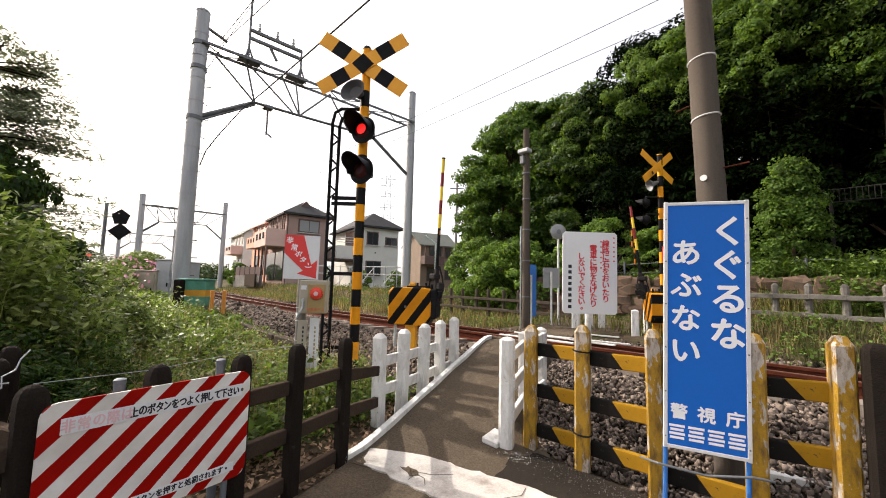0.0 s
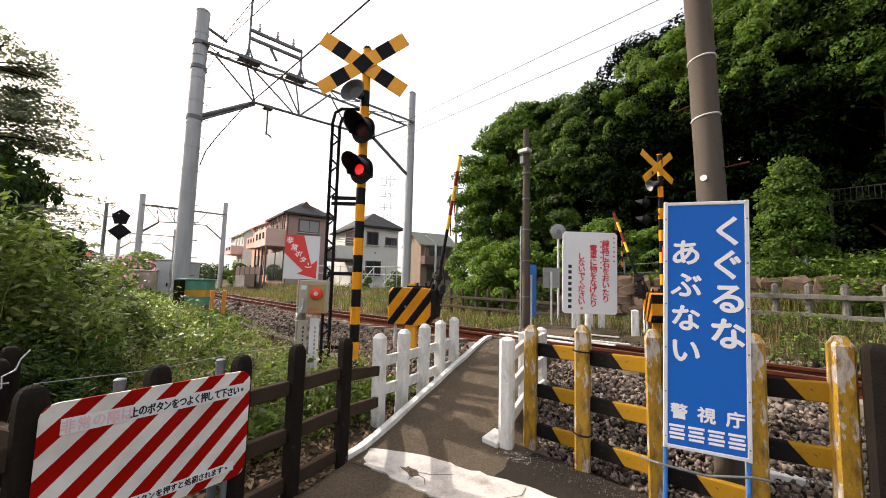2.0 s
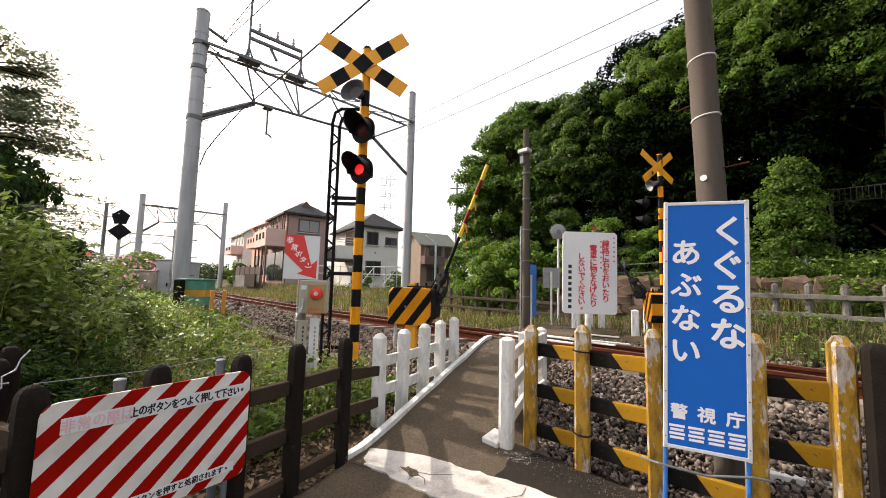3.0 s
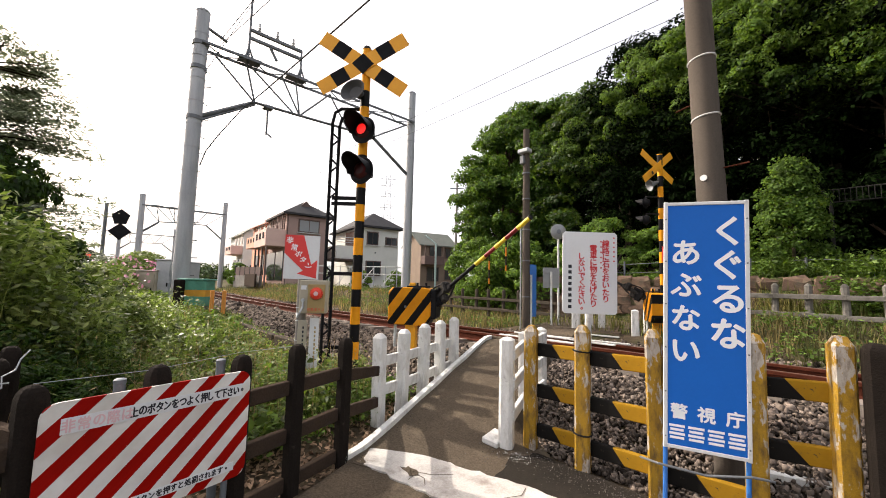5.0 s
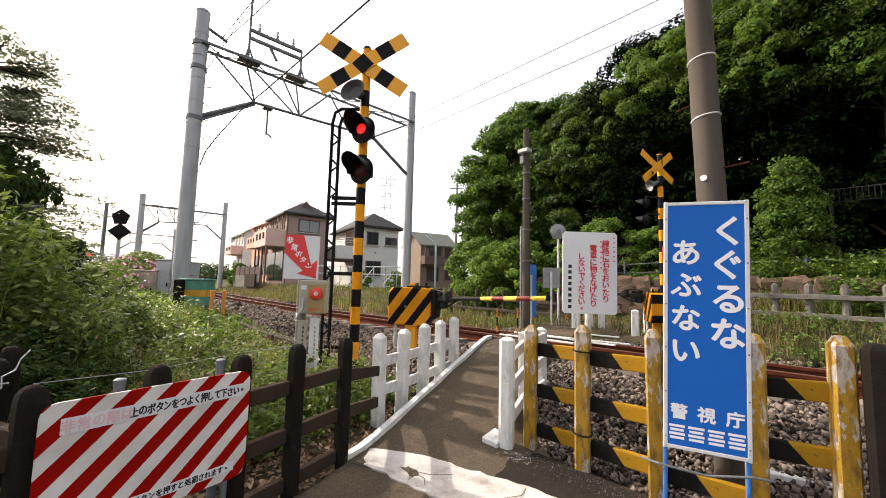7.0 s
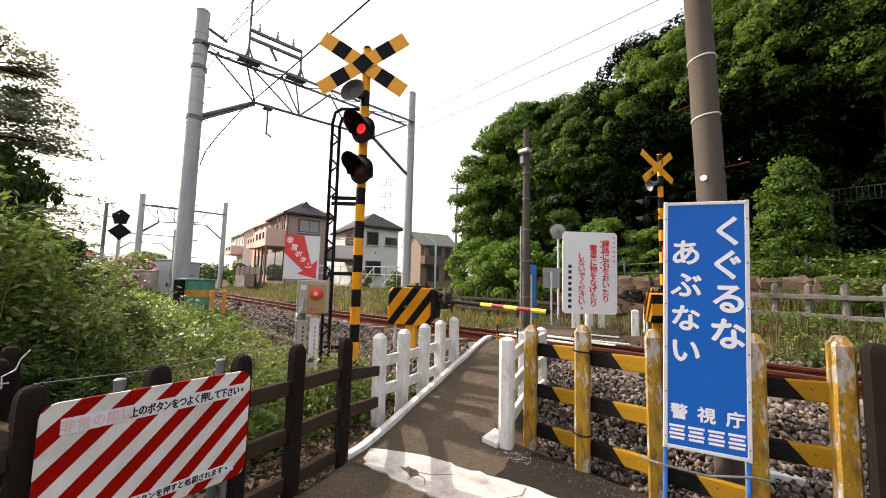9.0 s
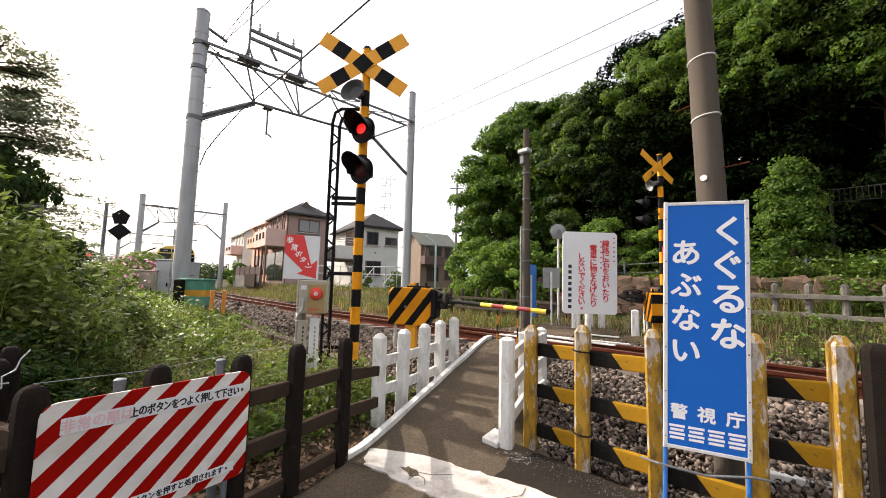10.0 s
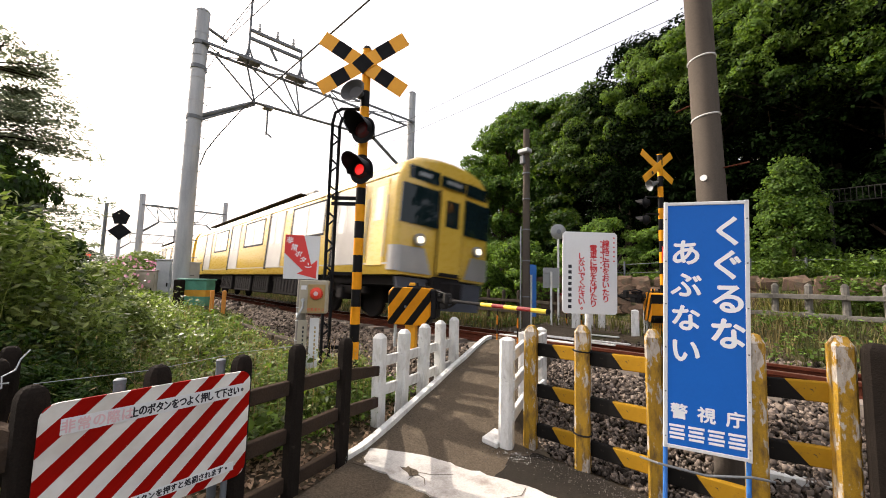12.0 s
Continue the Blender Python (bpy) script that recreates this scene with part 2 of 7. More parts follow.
M_REDWHITE = striped("red_and_white_bands", (0.29, 0.004, 0.0015), (0.66, 0.65, 0.61), (0.707, 0, -0.707), 0.125, 0.5, shift=0.2, wear=(0.4, 0.3, 0.28), rough=0.55, wear_lo=0.7, wear_hi=0.8, wear_scale=7)
M_GALV = surface("galvanised_steel", (0.42, 0.44, 0.45), (0.33, 0.35, 0.36), 0.6, 0.2, big=3, fine=40, grit=0.15, relief=0.1)
M_STEEL = surface("grey_painted_steel", (0.16, 0.17, 0.18), (0.11, 0.115, 0.12), 0.55, 0.3, big=3, fine=50, grit=0.15, relief=0.1)
M_MAST = surface("banded_grey_mast", (0.42, 0.43, 0.44), (0.3, 0.31, 0.32), 0.6, 0.2, big=1.2, fine=30, grit=0.15, relief=0.1, stretch=(4, 4, 0.5))
M_RUST = surface("rusted_rail_steel", (0.09, 0.026, 0.015), (0.05, 0.016, 0.01), 0.8, 0.2, big=6, fine=80, grit=0.3, relief=0.4, spec=0.15)
M_RAILTOP = surface("worn_rail_head", (0.3, 0.2, 0.16), (0.22, 0.13, 0.1), 0.35, 0.8, big=3, fine=70, grit=0.2, relief=0.05)
M_STONE = surface("ballast_stone", (0.15, 0.123, 0.102), (0.085, 0.066, 0.054), 0.9, big=11, fine=140, grit=0.3, relief=0.08, island=0.92, spec=0.15)
M_SLEEPER = surface("sleeper", (0.22, 0.19, 0.16), (0.15, 0.12, 0.1), 0.9, big=3, fine=60, relief=0.4)
M_GROUND = surface("earth_and_litter", (0.1, 0.076, 0.052), (0.06, 0.048, 0.03), 0.95, big=0.8, fine=25, grit=0.5, relief=0.8, dist=0.02, dirt=(0.04, 0.052, 0.018), dirt_scale=0.6, dirt_lo=0.45, dirt_hi=0.6, spec=0.15)
M_LITTER = surface("dead_leaves", (0.32, 0.22, 0.14), (0.2, 0.13, 0.085), 0.85, big=20, fine=60, island=0.5, spec=0.15)
M_WALLSTONE = surface("wall_stone", (0.13, 0.088, 0.064), (0.07, 0.052, 0.04), 0.9, big=5, fine=50, grit=0.35, relief=0.5, dirt=(0.07, 0.07, 0.05), dirt_scale=4, random_tint=0.3, spec=0.15)
M_CREAM = surface("cream_metal", (0.36, 0.33, 0.255), (0.3, 0.27, 0.2), 0.5, fine=50, grit=0.1, relief=0.06, dirt=(0.3, 0.24, 0.16), dirt_scale=7, dirt_lo=0.62, dirt_hi=0.8)
M_OCHRE = surface("ochre_panel", (0.33, 0.24, 0.1), (0.28, 0.2, 0.08), 0.5, fine=50, grit=0.1, relief=0.06)
M_BUTTON = surface("red_button", (0.7, 0.06, 0.03), (0.62, 0.05, 0.03), 0.3, fine=50, grit=0.04, relief=0)
M_LAMP_ON = glowing("lit_red_lamp", (1.0, 0.016, 0.012), 0.38, (0.4, 0.02, 0.02))
M_LAMP_OFF = pane_glass("dark_red_lens", (0.03, 0.003, 0.003), 0.45, 0.25)
M_SIGNAL_RED = glowing("far_red_lamp", (1.0, 0.03, 0.02), 0.6)
M_LEAF_DARK = leaf_material("broad_leaf_green", (0.011, 0.026, 0.005), (0.02, 0.045, 0.008), 0.35, 0.22)
M_LEAF_LIGHT = leaf_material("fresh_leaf_green", (0.05, 0.09, 0.017), (0.085, 0.13, 0.028), 0.9, 0.3, gloss=0.15, rough=0.5)
M_LEAF_BUSH = leaf_material("bush_leaf_green", (0.075, 0.108, 0.025), (0.15, 0.158, 0.055), 1.5, 0.35, gloss=0.2, rough=0.5)
M_LEAF_CONIFER = leaf_material("drooping_spray_green", (0.12, 0.135, 0.095), (0.2, 0.215, 0.15), 1.0, 0.45, (0.26, 0.32, 0.16))
M_GRASS = leaf_material("meadow_grass", (0.055, 0.078, 0.018), (0.13, 0.105, 0.035), 0.7, 0.25, (0.22, 0.26, 0.05))
M_BANKGRASS = leaf_material("bank_grass_green", (0.04, 0.055, 0.015), (0.15, 0.11, 0.05), 1.6, 0.25, (0.2, 0.22, 0.05))
M_DRYGRASS = leaf_material("dry_grass", (0.29, 0.2, 0.09), (0.2, 0.15, 0.06), 0.8, 0.2, (0.4, 0.28, 0.1))
M_BARK = surface("bark", (0.07, 0.055, 0.04), (0.045, 0.035, 0.028), 0.95, big=4, fine=40, relief=0.6, stretch=(3, 3, 0.6), spec=0.15)
M_FLOWER = surface("pink_petals", (0.7, 0.25, 0.36), (0.75, 0.45, 0.5), 0.6, fine=30, relief=0)
M_GREENBOX = striped("green_and_orange_bands", (0.1, 0.3, 0.22), (0.62, 0.33, 0.05), (0, 0, 1), 0.62, 0.70, shift=0.861, wear=(0.12, 0.22, 0.17), wear_lo=0.68, wear_hi=0.75)
M_WINDOW = pane_glass("window_pane", (0.03, 0.034, 0.038), 0.08, 0.45)
M_ROOF = surface("slate_roof", (0.035, 0.035, 0.038), (0.025, 0.025, 0.028), 0.9, big=2, fine=25, grit=0.3, relief=0.3)
M_ROOFG = surface("green_grey_roof", (0.12, 0.13, 0.11), (0.09, 0.1, 0.085), 0.85, big=2, fine=25, grit=0.3, relief=0.3)
M_PINKWALL = surface("pink_grey_render", (0.36, 0.25, 0.22), (0.32, 0.22, 0.19), 0.9, big=1, fine=40, grit=0.1, relief=0.15)
M_PINKBALC = surface("pale_pink_render", (0.6, 0.42, 0.36), (0.55, 0.38, 0.33), 0.9, big=1, fine=40, grit=0.1, relief=0.15)
M_SALMON = surface("salmon_render", (0.62, 0.3, 0.2), (0.56, 0.27, 0.18), 0.9, big=1, fine=40, grit=0.1, relief=0.15)
M_SALMONPALE = surface("pale_salmon_render", (0.64, 0.36, 0.26), (0.58, 0.32, 0.23), 0.9, big=1, fine=40, grit=0.1, relief=0.15)
M_WHITEWALL = surface("white_render", (0.62, 0.62, 0.58), (0.55, 0.55, 0.51), 0.9, big=1, fine=40, grit=0.1, relief=0.15)
M_TANWALL = surface("tan_render", (0.21, 0.16, 0.12), (0.18, 0.135, 0.1), 0.9, big=1, fine=40, grit=0.1, relief=0.15)
M_BROWN = surface("brown_cladding", (0.12, 0.08, 0.07), (0.09, 0.06, 0.05), 0.8, big=2, fine=40)
M_TRAIN = surface("yellow_train_paint", (0.58, 0.385, 0.055), (0.53, 0.345, 0.05), 0.3, big=0.6, fine=12, grit=0.05, relief=0.02, dirt=(0.5, 0.33, 0.08), dirt_scale=2, dirt_lo=0.62, dirt_hi=0.9)
M_TRAIN.node_tree.nodes["Principled BSDF"].inputs["Coat Weight"].default_value = 0.7
M_TRAIN.node_tree.nodes["Principled BSDF"].inputs["Coat Roughness"].default_value = 0.12
M_STAINLESS = surface("brushed_stainless", (0.36, 0.355, 0.345), (0.29, 0.285, 0.275), 0.4, 0.4, big=1, fine=30, grit=0.1, relief=0.05)
M_UNDER = surface("grimy_underframe_dark_opening", (0.02, 0.018, 0.018), (0.013, 0.012, 0.012), 0.8, big=2, fine=30, spec=0.15)
M_SKIRT = surface("grey_blue_skirt", (0.07, 0.076, 0.095), (0.05, 0.055, 0.068), 0.6, big=2, fine=30)
M_TRAINROOF = surface("train_roof_grey", (0.35, 0.34, 0.31), (0.28, 0.27, 0.25), 0.7, big=1, fine=20)
M_TRAINGLASS = pane_glass("train_pane", (0.006, 0.014, 0.016), 0.03, 0.28)
# Pale base colour stands in for sky reflected in and seen through panes.
M_SIDEGLASS = pane_glass("sky_pale_train_pane", (0.4, 0.41, 0.4), 0.05)
M_HEADLAMP = glowing("head_lamp", (1.0, 0.9, 0.7), 1.0)
M_WIRE = surface("overhead_wire", (0.06, 0.06, 0.06), (0.09, 0.09, 0.09), 0.6, 0.3, spec=0.15)
M_SIGNGREY = surface("grey_sign_back", (0.28, 0.29, 0.29), (0.23, 0.24, 0.24), 0.5, 0.4, fine=40)
# Distance haze is put into this dull leaf colour.
M_FARWOOD = leaf_material("far_wood_green", (0.05, 0.07, 0.04), (0.07, 0.09, 0.05), 0.05, 0.1)
M_LEAF_MID = leaf_material("mid_leaf_green", (0.028, 0.064, 0.010), (0.048, 0.096, 0.015), 0.35, 0.3)
M_LEAF_CANOPY = leaf_material("canopy_leaf_green", (0.036, 0.074, 0.013), (0.07, 0.115, 0.022), 0.35, 0.35)
M_GREENLID = surface("green_lid", (0.12, 0.32, 0.24), (0.1, 0.27, 0.2), 0.5)
M_MARKER = surface("orange_marker", (0.65, 0.27, 0.05), (0.55, 0.23, 0.05), 0.5)
M_SALMONROOF = surface("salmon_roof", (0.42, 0.22, 0.18), (0.36, 0.18, 0.15), 0.7, big=2, fine=25)
M_POSTGREEN = surface("pale_green_steel", (0.35, 0.45, 0.42), (0.3, 0.4, 0.37), 0.5)
M_PYLON = surface("pale_galvanised_lattice", (0.72, 0.74, 0.76), (0.66, 0.68, 0.7), 0.6, 0.1)
M_PATCHASPHALT = surface("dark_patch_asphalt", (0.038, 0.032, 0.026), (0.02, 0.018, 0.015), 0.9, big=3, fine=150, grit=0.5, relief=0.8, dist=0.006, dirt=(0.3, 0.3, 0.29), dirt_scale=40, dirt_lo=0.72, dirt_hi=0.78, spec=0.15)
# Near-black leaf: the deep shade under the woods is put into the colour.
M_LEAF_SHADE = leaf_material("shade_black_leaf", (0.002, 0.005, 0.001), (0.0045, 0.011, 0.002), 0.35, 0.05, (0.008, 0.02, 0.002), gloss=0.02, rough=0.8)
M_BARE = surface("bare_grey_pipe", (0.13, 0.15, 0.165), (0.1, 0.115, 0.125), 0.55, 0.1, fine=60)
M_LEAF_SHRUB = leaf_material("shrub_leaf_green", (0.06, 0.115, 0.018), (0.095, 0.155, 0.026), 1.2, 0.35)
M_FENCEDARK = surface("dark_fence_concrete", (0.075, 0.062, 0.048), (0.045, 0.038, 0.03), 0.92, big=3, fine=60, relief=0.4, spec=0.15)
M_FENCECONC = surface("dull_fence_concrete", (0.17, 0.16, 0.145), (0.1, 0.093, 0.08), 0.92, big=3, fine=60, relief=0.4, dirt=(0.05, 0.048, 0.035), dirt_scale=4, spec=0.15)
M_HORN = surface("dark_grey_horn", (0.085, 0.085, 0.088), (0.06, 0.06, 0.063), 0.6, spec=0.3)

M_LEAF_SHOOT = leaf_material("shoot_leaf_green", (0.105, 0.15, 0.032), (0.225, 0.24, 0.08), 2.2, 0.42, gloss=0.45, rough=0.4)
M_GRIT = surface("loose_grit", (0.12, 0.107, 0.095), (0.05, 0.045, 0.04), 0.9, big=20, fine=90, island=0.8, spec=0.15)
M_CURTAIN = pane_glass("curtained_pane", (0.26, 0.27, 0.28), 0.1, 0.5)


# ---- ground ----
def smooth(a, b, t):
    t = np.clip((t - a) / (b - a), 0, 1)
    return t * t * (3 - 2 * t)


def rail_z(x):
    """Height of the near rail's top: the line climbs gently past the crossing."""
    return np.interp(x, [-300, -45, -25, -20, -13, -6, 0, 4, 60], [-0.05, -0.05, -0.06, -0.08, -0.085, -0.005, 0.07, 0.09, 0.09])


def cant(x):
    """How much lower the far rail lies on the curve."""
    return np.interp(x, [-45, -30, -15, -6], [0.0, 0.03, 0.07, 0.075])


def bed_z(x, y):
    """Height of the plane through both rail tops."""
    return rail_z(x) - cant(x) * np.clip((y - 5.207) / 1.067, 0.0, 1.3)


def ground_height(x, y):
    near = -0.66 + 0.42 * smooth(3.35, 4.55, y)
    near = near + 0.3 * smooth(-6, -12, x) * smooth(6, 2, y)
    far = -0.24 + 0.22 * smooth(6.8, 7.7, y) * smooth(-6.5, -5.0, x) + 0.34 * smooth(-2.6, -1.0, x) * smooth(6.9, 9.4, y)
    bed = (rail_z(x) - 0.5 * cant(x)) * smooth(4.1, 4.9, y) * smooth(8.2, 6.9, y)
    z = np.where(y < 5.7, near, far)
    bank = smooth(10.55, 10.75, y) * smooth(-7.0, -5.0, x) * 0.85
    hill = np.clip(y - 12.0, 0, None) * 0.28 * smooth(-17, -9, x) * (1 - smooth(45, 90, y))
    lift = 0.55 * smooth(9.0, 11.0, y) * smooth(-10, -14, x)
    return z + bed + bank + hill + lift


def grid_axis(fine_lo, fine_hi, step):
    core = np.arange(fine_lo, fine_hi + 1e-6, step)
    out = np.array([0.6, 1.5, 3, 6, 12, 25, 50, 100, 250, 600, 1400, 3000])
    return np.concatenate([(fine_lo - out)[::-1], core, fine_hi + out])


gx, gy = np.meshgrid(grid_axis(-34, 10, 0.25), grid_axis(-4, 30, 0.2), indexing="ij")
gz = ground_height(gx, gy)
rough_ground = np.random.default_rng(3).normal(scale=0.012, size=gz.shape)
ni, nj = gx.shape
idx = np.arange(ni * nj).reshape(ni, nj)
quads = np.stack([idx[:-1, :-1], idx[1:, :-1], idx[1:, 1:], idx[:-1, 1:]], -1).reshape(-1, 4)
ground = new("ground", array_mesh("ground", np.stack([gx, gy, gz + rough_ground], -1).reshape(-1, 3), quads, M_GROUND, True))
tagged(ground, "brown earth with weeds beside the railway line", "ground", kind="structure")

# ---- the crossing path: a ramp up to the rails and a deck between them ----
PATH_DIR = Vector((-0.348, 0.937, 0)).normalized()
PATH_SIDE = Vector((PATH_DIR.y, -PATH_DIR.x, 0))
LEFT0 = Vector((-2.98, 1.70, 0))


def path_point(along, side, z):
    return LEFT0 + PATH_DIR * along + PATH_SIDE * side + Vector((0, 0, z))


def ramp_z(along):
    return -0.62 + 0.60 * min(1.0, max(0.0, (along - 0.25) / 3.0))


def ramp_mesh():
    bm = bm0()
    rows = []
    for i in range(31):
        a = -0.02 + i * 0.125
        rows.append([bm.verts.new(path_point(a, s, ramp_z(a) - 0.85 * (ramp_z(a) + 0.62) * max(0.0, min(1.0, (1.35 - a) / 0.6)) * s / 1.06 + 0.006 * math.sin(a * 7 + s * 5))) for s in (0.02, 0.27, 0.52, 0.77, 1.06)] + [bm.verts.new(path_point(a, 1.18 + 0.3 * max(0.0, min(1.0, (1.35 - a) / 0.35)), -0.630))])
    for r0, r1 in zip(rows, rows[1:]):
        for k in range(5):
            bm.faces.new((r0[k], r0[k + 1], r1[k + 1], r1[k]))
    edge = [e for e in bm.edges if e.is_boundary]
    r = bmesh.ops.extrude_edge_only(bm, edges=edge)
    for v in r["geom"]:
        if isinstance(v, bmesh.types.BMVert):
            v.co.z -= 0.5
    return bm


solid("pavement_ramp", ramp_mesh(), M_ASPHALT, "worn brown-grey asphalt footpath ramp up to the rails", "footpath", kind="structure")


def approach_mesh():
    bm = bm0()
    pts = [(-2.93, 1.70), (-1.95, 2.98), (-0.6, 3.02), (1.6, 3.02), (3.0, -2.5), (-1.6, -2.5), (-2.25, -0.3), (-2.55, 0.9)]
    top = [bm.verts.new((x, y, -0.622)) for x, y in pts]
    bot = [bm.verts.new((x, y, -0.9)) for x, y in pts]
    bm.faces.new(top)
    for i in range(len(pts)):
        j = (i + 1) % len(pts)
        bm.faces.new((top[i], bot[i], bot[j], top[j]))
    return bm


solid("pavement_approach", approach_mesh(), M_ASPHALT, "dark worn asphalt path in front of the crossing", "footpath", kind="structure")

# kerb boards painted white on both edges of the ramp
bm = bm0()
for k in range(16):
    a0, a1 = k * 0.222 - 0.03, (k + 1) * 0.222 - 0.03
    for s0, s1 in ((-0.03, 0.035),):
        vs = [bm.verts.new(path_point(a, s, ramp_z(a) + dz)) for a in (a0, a1) for s in (s0, s1) for dz in (-0.12, 0.045)]
        for f in ((0, 1, 3, 2), (4, 6, 7, 5), (0, 4, 5, 1), (2, 3, 7, 6), (1, 5, 7, 3)):
            bm.faces.new([vs[i] for i in f])
bmesh.ops.remove_doubles(bm, verts=bm.verts, dist=0.002)
solid("kerb_edge", bm, M_WHITE, "long white-painted concrete edge strip of the ramp", "kerb", kind="structure")


def crossing_deck():
    deck = thing("crossing_deck", (0, 0, 0), label="asphalt and timber deck of the foot crossing between rails", category="crossing deck", kind="structure")
    for y0, y1 in ((5.0, 5.14), (5.30, 6.17), (6.33, 7.6)):
        bm = bm0()
        pts = []
        for y, s in ((y0, 0.0), (y0, 1.06), (y1, 1.06), (y1, 0.0)):
            a = (y - LEFT0.y) / PATH_DIR.y
            p = path_point(a, 0, 0)
            pts.append((p.x + s * 1.1, y, float(bed_z(p.x, y)) - 0.012 if y < 7 else -0.02))
        plate(bm, pts, -0.14, Vector((0, 0, 1)))
        part("deck_slab", bm, M_ASPHALT, deck)
    for y, x0, x1, rz in ((5.33, -4.25, -2.9, 2), (6.13, -4.6, -2.6, -4), (6.42, -4.5, -2.55, 5), (7.35, -4.9, -3.1, 3)):
        part("white_board", bbox((x1 - x0, 0.065, 0.024), (0, 0, 0), 0.006), M_WHITE, deck, m=pose((x0 + x1) / 2, y, float(bed_z((x0 + x1) / 2, y)) + 0.004, 0, -0.7, rz))
    return deck


crossing_deck()


def slab_mesh():
    rng = random.Random(5)
    bm = bm0()
    edge = []
    a, b = Vector((-3.02, 2.145)), Vector((-0.60, 2.79))
    c, d = Vector((-0.50, 2.12)), Vector((-2.78, 1.775))
    e, g = Vector((-2.90, 1.815)), Vector((-3.01, 1.967))
    for p, q, n in ((a, b, 34), (b, c, 6), (c, d, 30), (d, e, 3), (e, g, 3), (g, a, 3)):
        for i in range(n):
            t = i / n
            v = p.lerp(q, t)
            edge.append(v + Vector((rng.uniform(-0.02, 0.02), rng.uniform(-0.02, 0.02))))
    plate(bm, [(v.x, v.y, -0.610) for v in edge], -0.05, Vector((0, 0, 1)))
    return bm


solid("concrete_slab", slab_mesh(), M_SLAB, "cracked pale concrete strip across the path", "concrete slab", kind="structure")
bm = bm0()
rng0 = random.Random(9)
hole = [(-2.46 + 0.14 * math.cos(i * 0.6) * rng0.uniform(0.4, 1.0), 1.98 + 0.07 * math.sin(i * 0.6) * rng0.uniform(0.4, 1.1), -0.606) for i in range(10)]
plate(bm, hole, 0.001, Vector((0, 0, 1)))
for pts in (((-2.46, 1.98), (-2.32, 2.06), (-2.2, 2.2)), ((-2.46, 1.98), (-2.38, 1.94), (-2.36, 1.88)), ((-1.72, 2.47), (-1.68, 2.36), (-1.74, 2.24), (-1.7, 2.08)), ((-2.46, 1.98), (-2.3, 1.99), (-2.22, 1.93))):
    for p, q in zip(pts, pts[1:]):
        pv, qv = Vector((*p, -0.606)), Vector((*q, -0.606))
        n = (qv - pv).cross(Vector((0, 0, 1))).normalized() * 0.003
        plate(bm, [pv - n, pv + n, qv + n * 0.8, qv - n * 0.8], 0.001, Vector((0, 0, 1)))
bmp = bm0()
rngp = random.Random(14)
outer = [(-2.95 + 2.9 * i / 16, 2.19 + 0.66 * i / 16 + rngp.uniform(-0.015, 0.015)) for i in range(17)]
inner = [(0.2, 3.05), (-0.9, 3.06), (-2.0, 3.06), (-2.3, 2.85), (-2.6, 2.45)]
plate(bmp, [(x, y, -0.6165) for x, y in outer[3:] + inner], -0.03, Vector((0, 0, 1)))
solid("pavement_patch", bmp, M_PATCHASPHALT, "darker asphalt patch along the yellow fence", "footpath", kind="structure")
solid("slab_crack", bm, M_ASPHALT, "dark broken hole and cracks in the concrete strip", "crack", kind="structure")


def grit():
    """Loose chippings over the path, thickest along the fence."""
    rng = np.random.default_rng(88)
    n = 2300
    x, y = rng.uniform(-2.75, 0.4, n), 3.04 - np.abs(rng.normal(scale=0.16, size=n))
    k = 1000
    al, sd = rng.uniform(0.0, 3.2, k), rng.choice([0.08, 1.0], k) + rng.normal(scale=0.10, size=k)
    cs = [Vector((px, py, -0.612)) for px, py in zip(x, y) if px > -2.35 or py < 2.75]
    cs += [path_point(p, min(1.04, max(0.06, q)), ramp_z(p) - 0.85 * (ramp_z(p) + 0.62) * max(0.0, min(1.0, (1.35 - p) / 0.6)) * q / 1.06 + 0.004) for p, q in zip(al, sd)]
    c = np.array([tuple(v) for v in cs])
    m = len(c)
    r = rng.uniform(0.002, 0.0065, m)[:, None, None] * rng.uniform(0.6, 1.3, (m, 6, 1))
    unit = np.array([(1, 0, 0), (0, 1, 0), (-1, 0, 0), (0, -1, 0), (0, 0, 0.8), (0, 0, -0.8)])
    turn = rng.uniform(0, 6.28, m)
    ux = unit[None, :, 0] * np.cos(turn)[:, None] - unit[None, :, 1] * np.sin(turn)[:, None]
    uy = unit[None, :, 0] * np.sin(turn)[:, None] + unit[None, :, 1] * np.cos(turn)[:, None]
    u = np.stack([ux, uy, np.tile(unit[:, 2], (m, 1))], -1)
    v = (c[:, None] + u * r).reshape(-1, 3)
    f = (np.arange(m)[:, None, None] * 6 + np.array([(0, 1, 4), (1, 2, 4), (2, 3, 4), (3, 0, 4), (1, 0, 5), (2, 1, 5), (3, 2, 5), (0, 3, 5)])[None]).reshape(-1, 3)
    tagged(new("path_grit", array_mesh("path_grit", v, f, M_GRIT)), "loose grey chippings scattered along the path edges", "grit", kind="stuff")


grit()


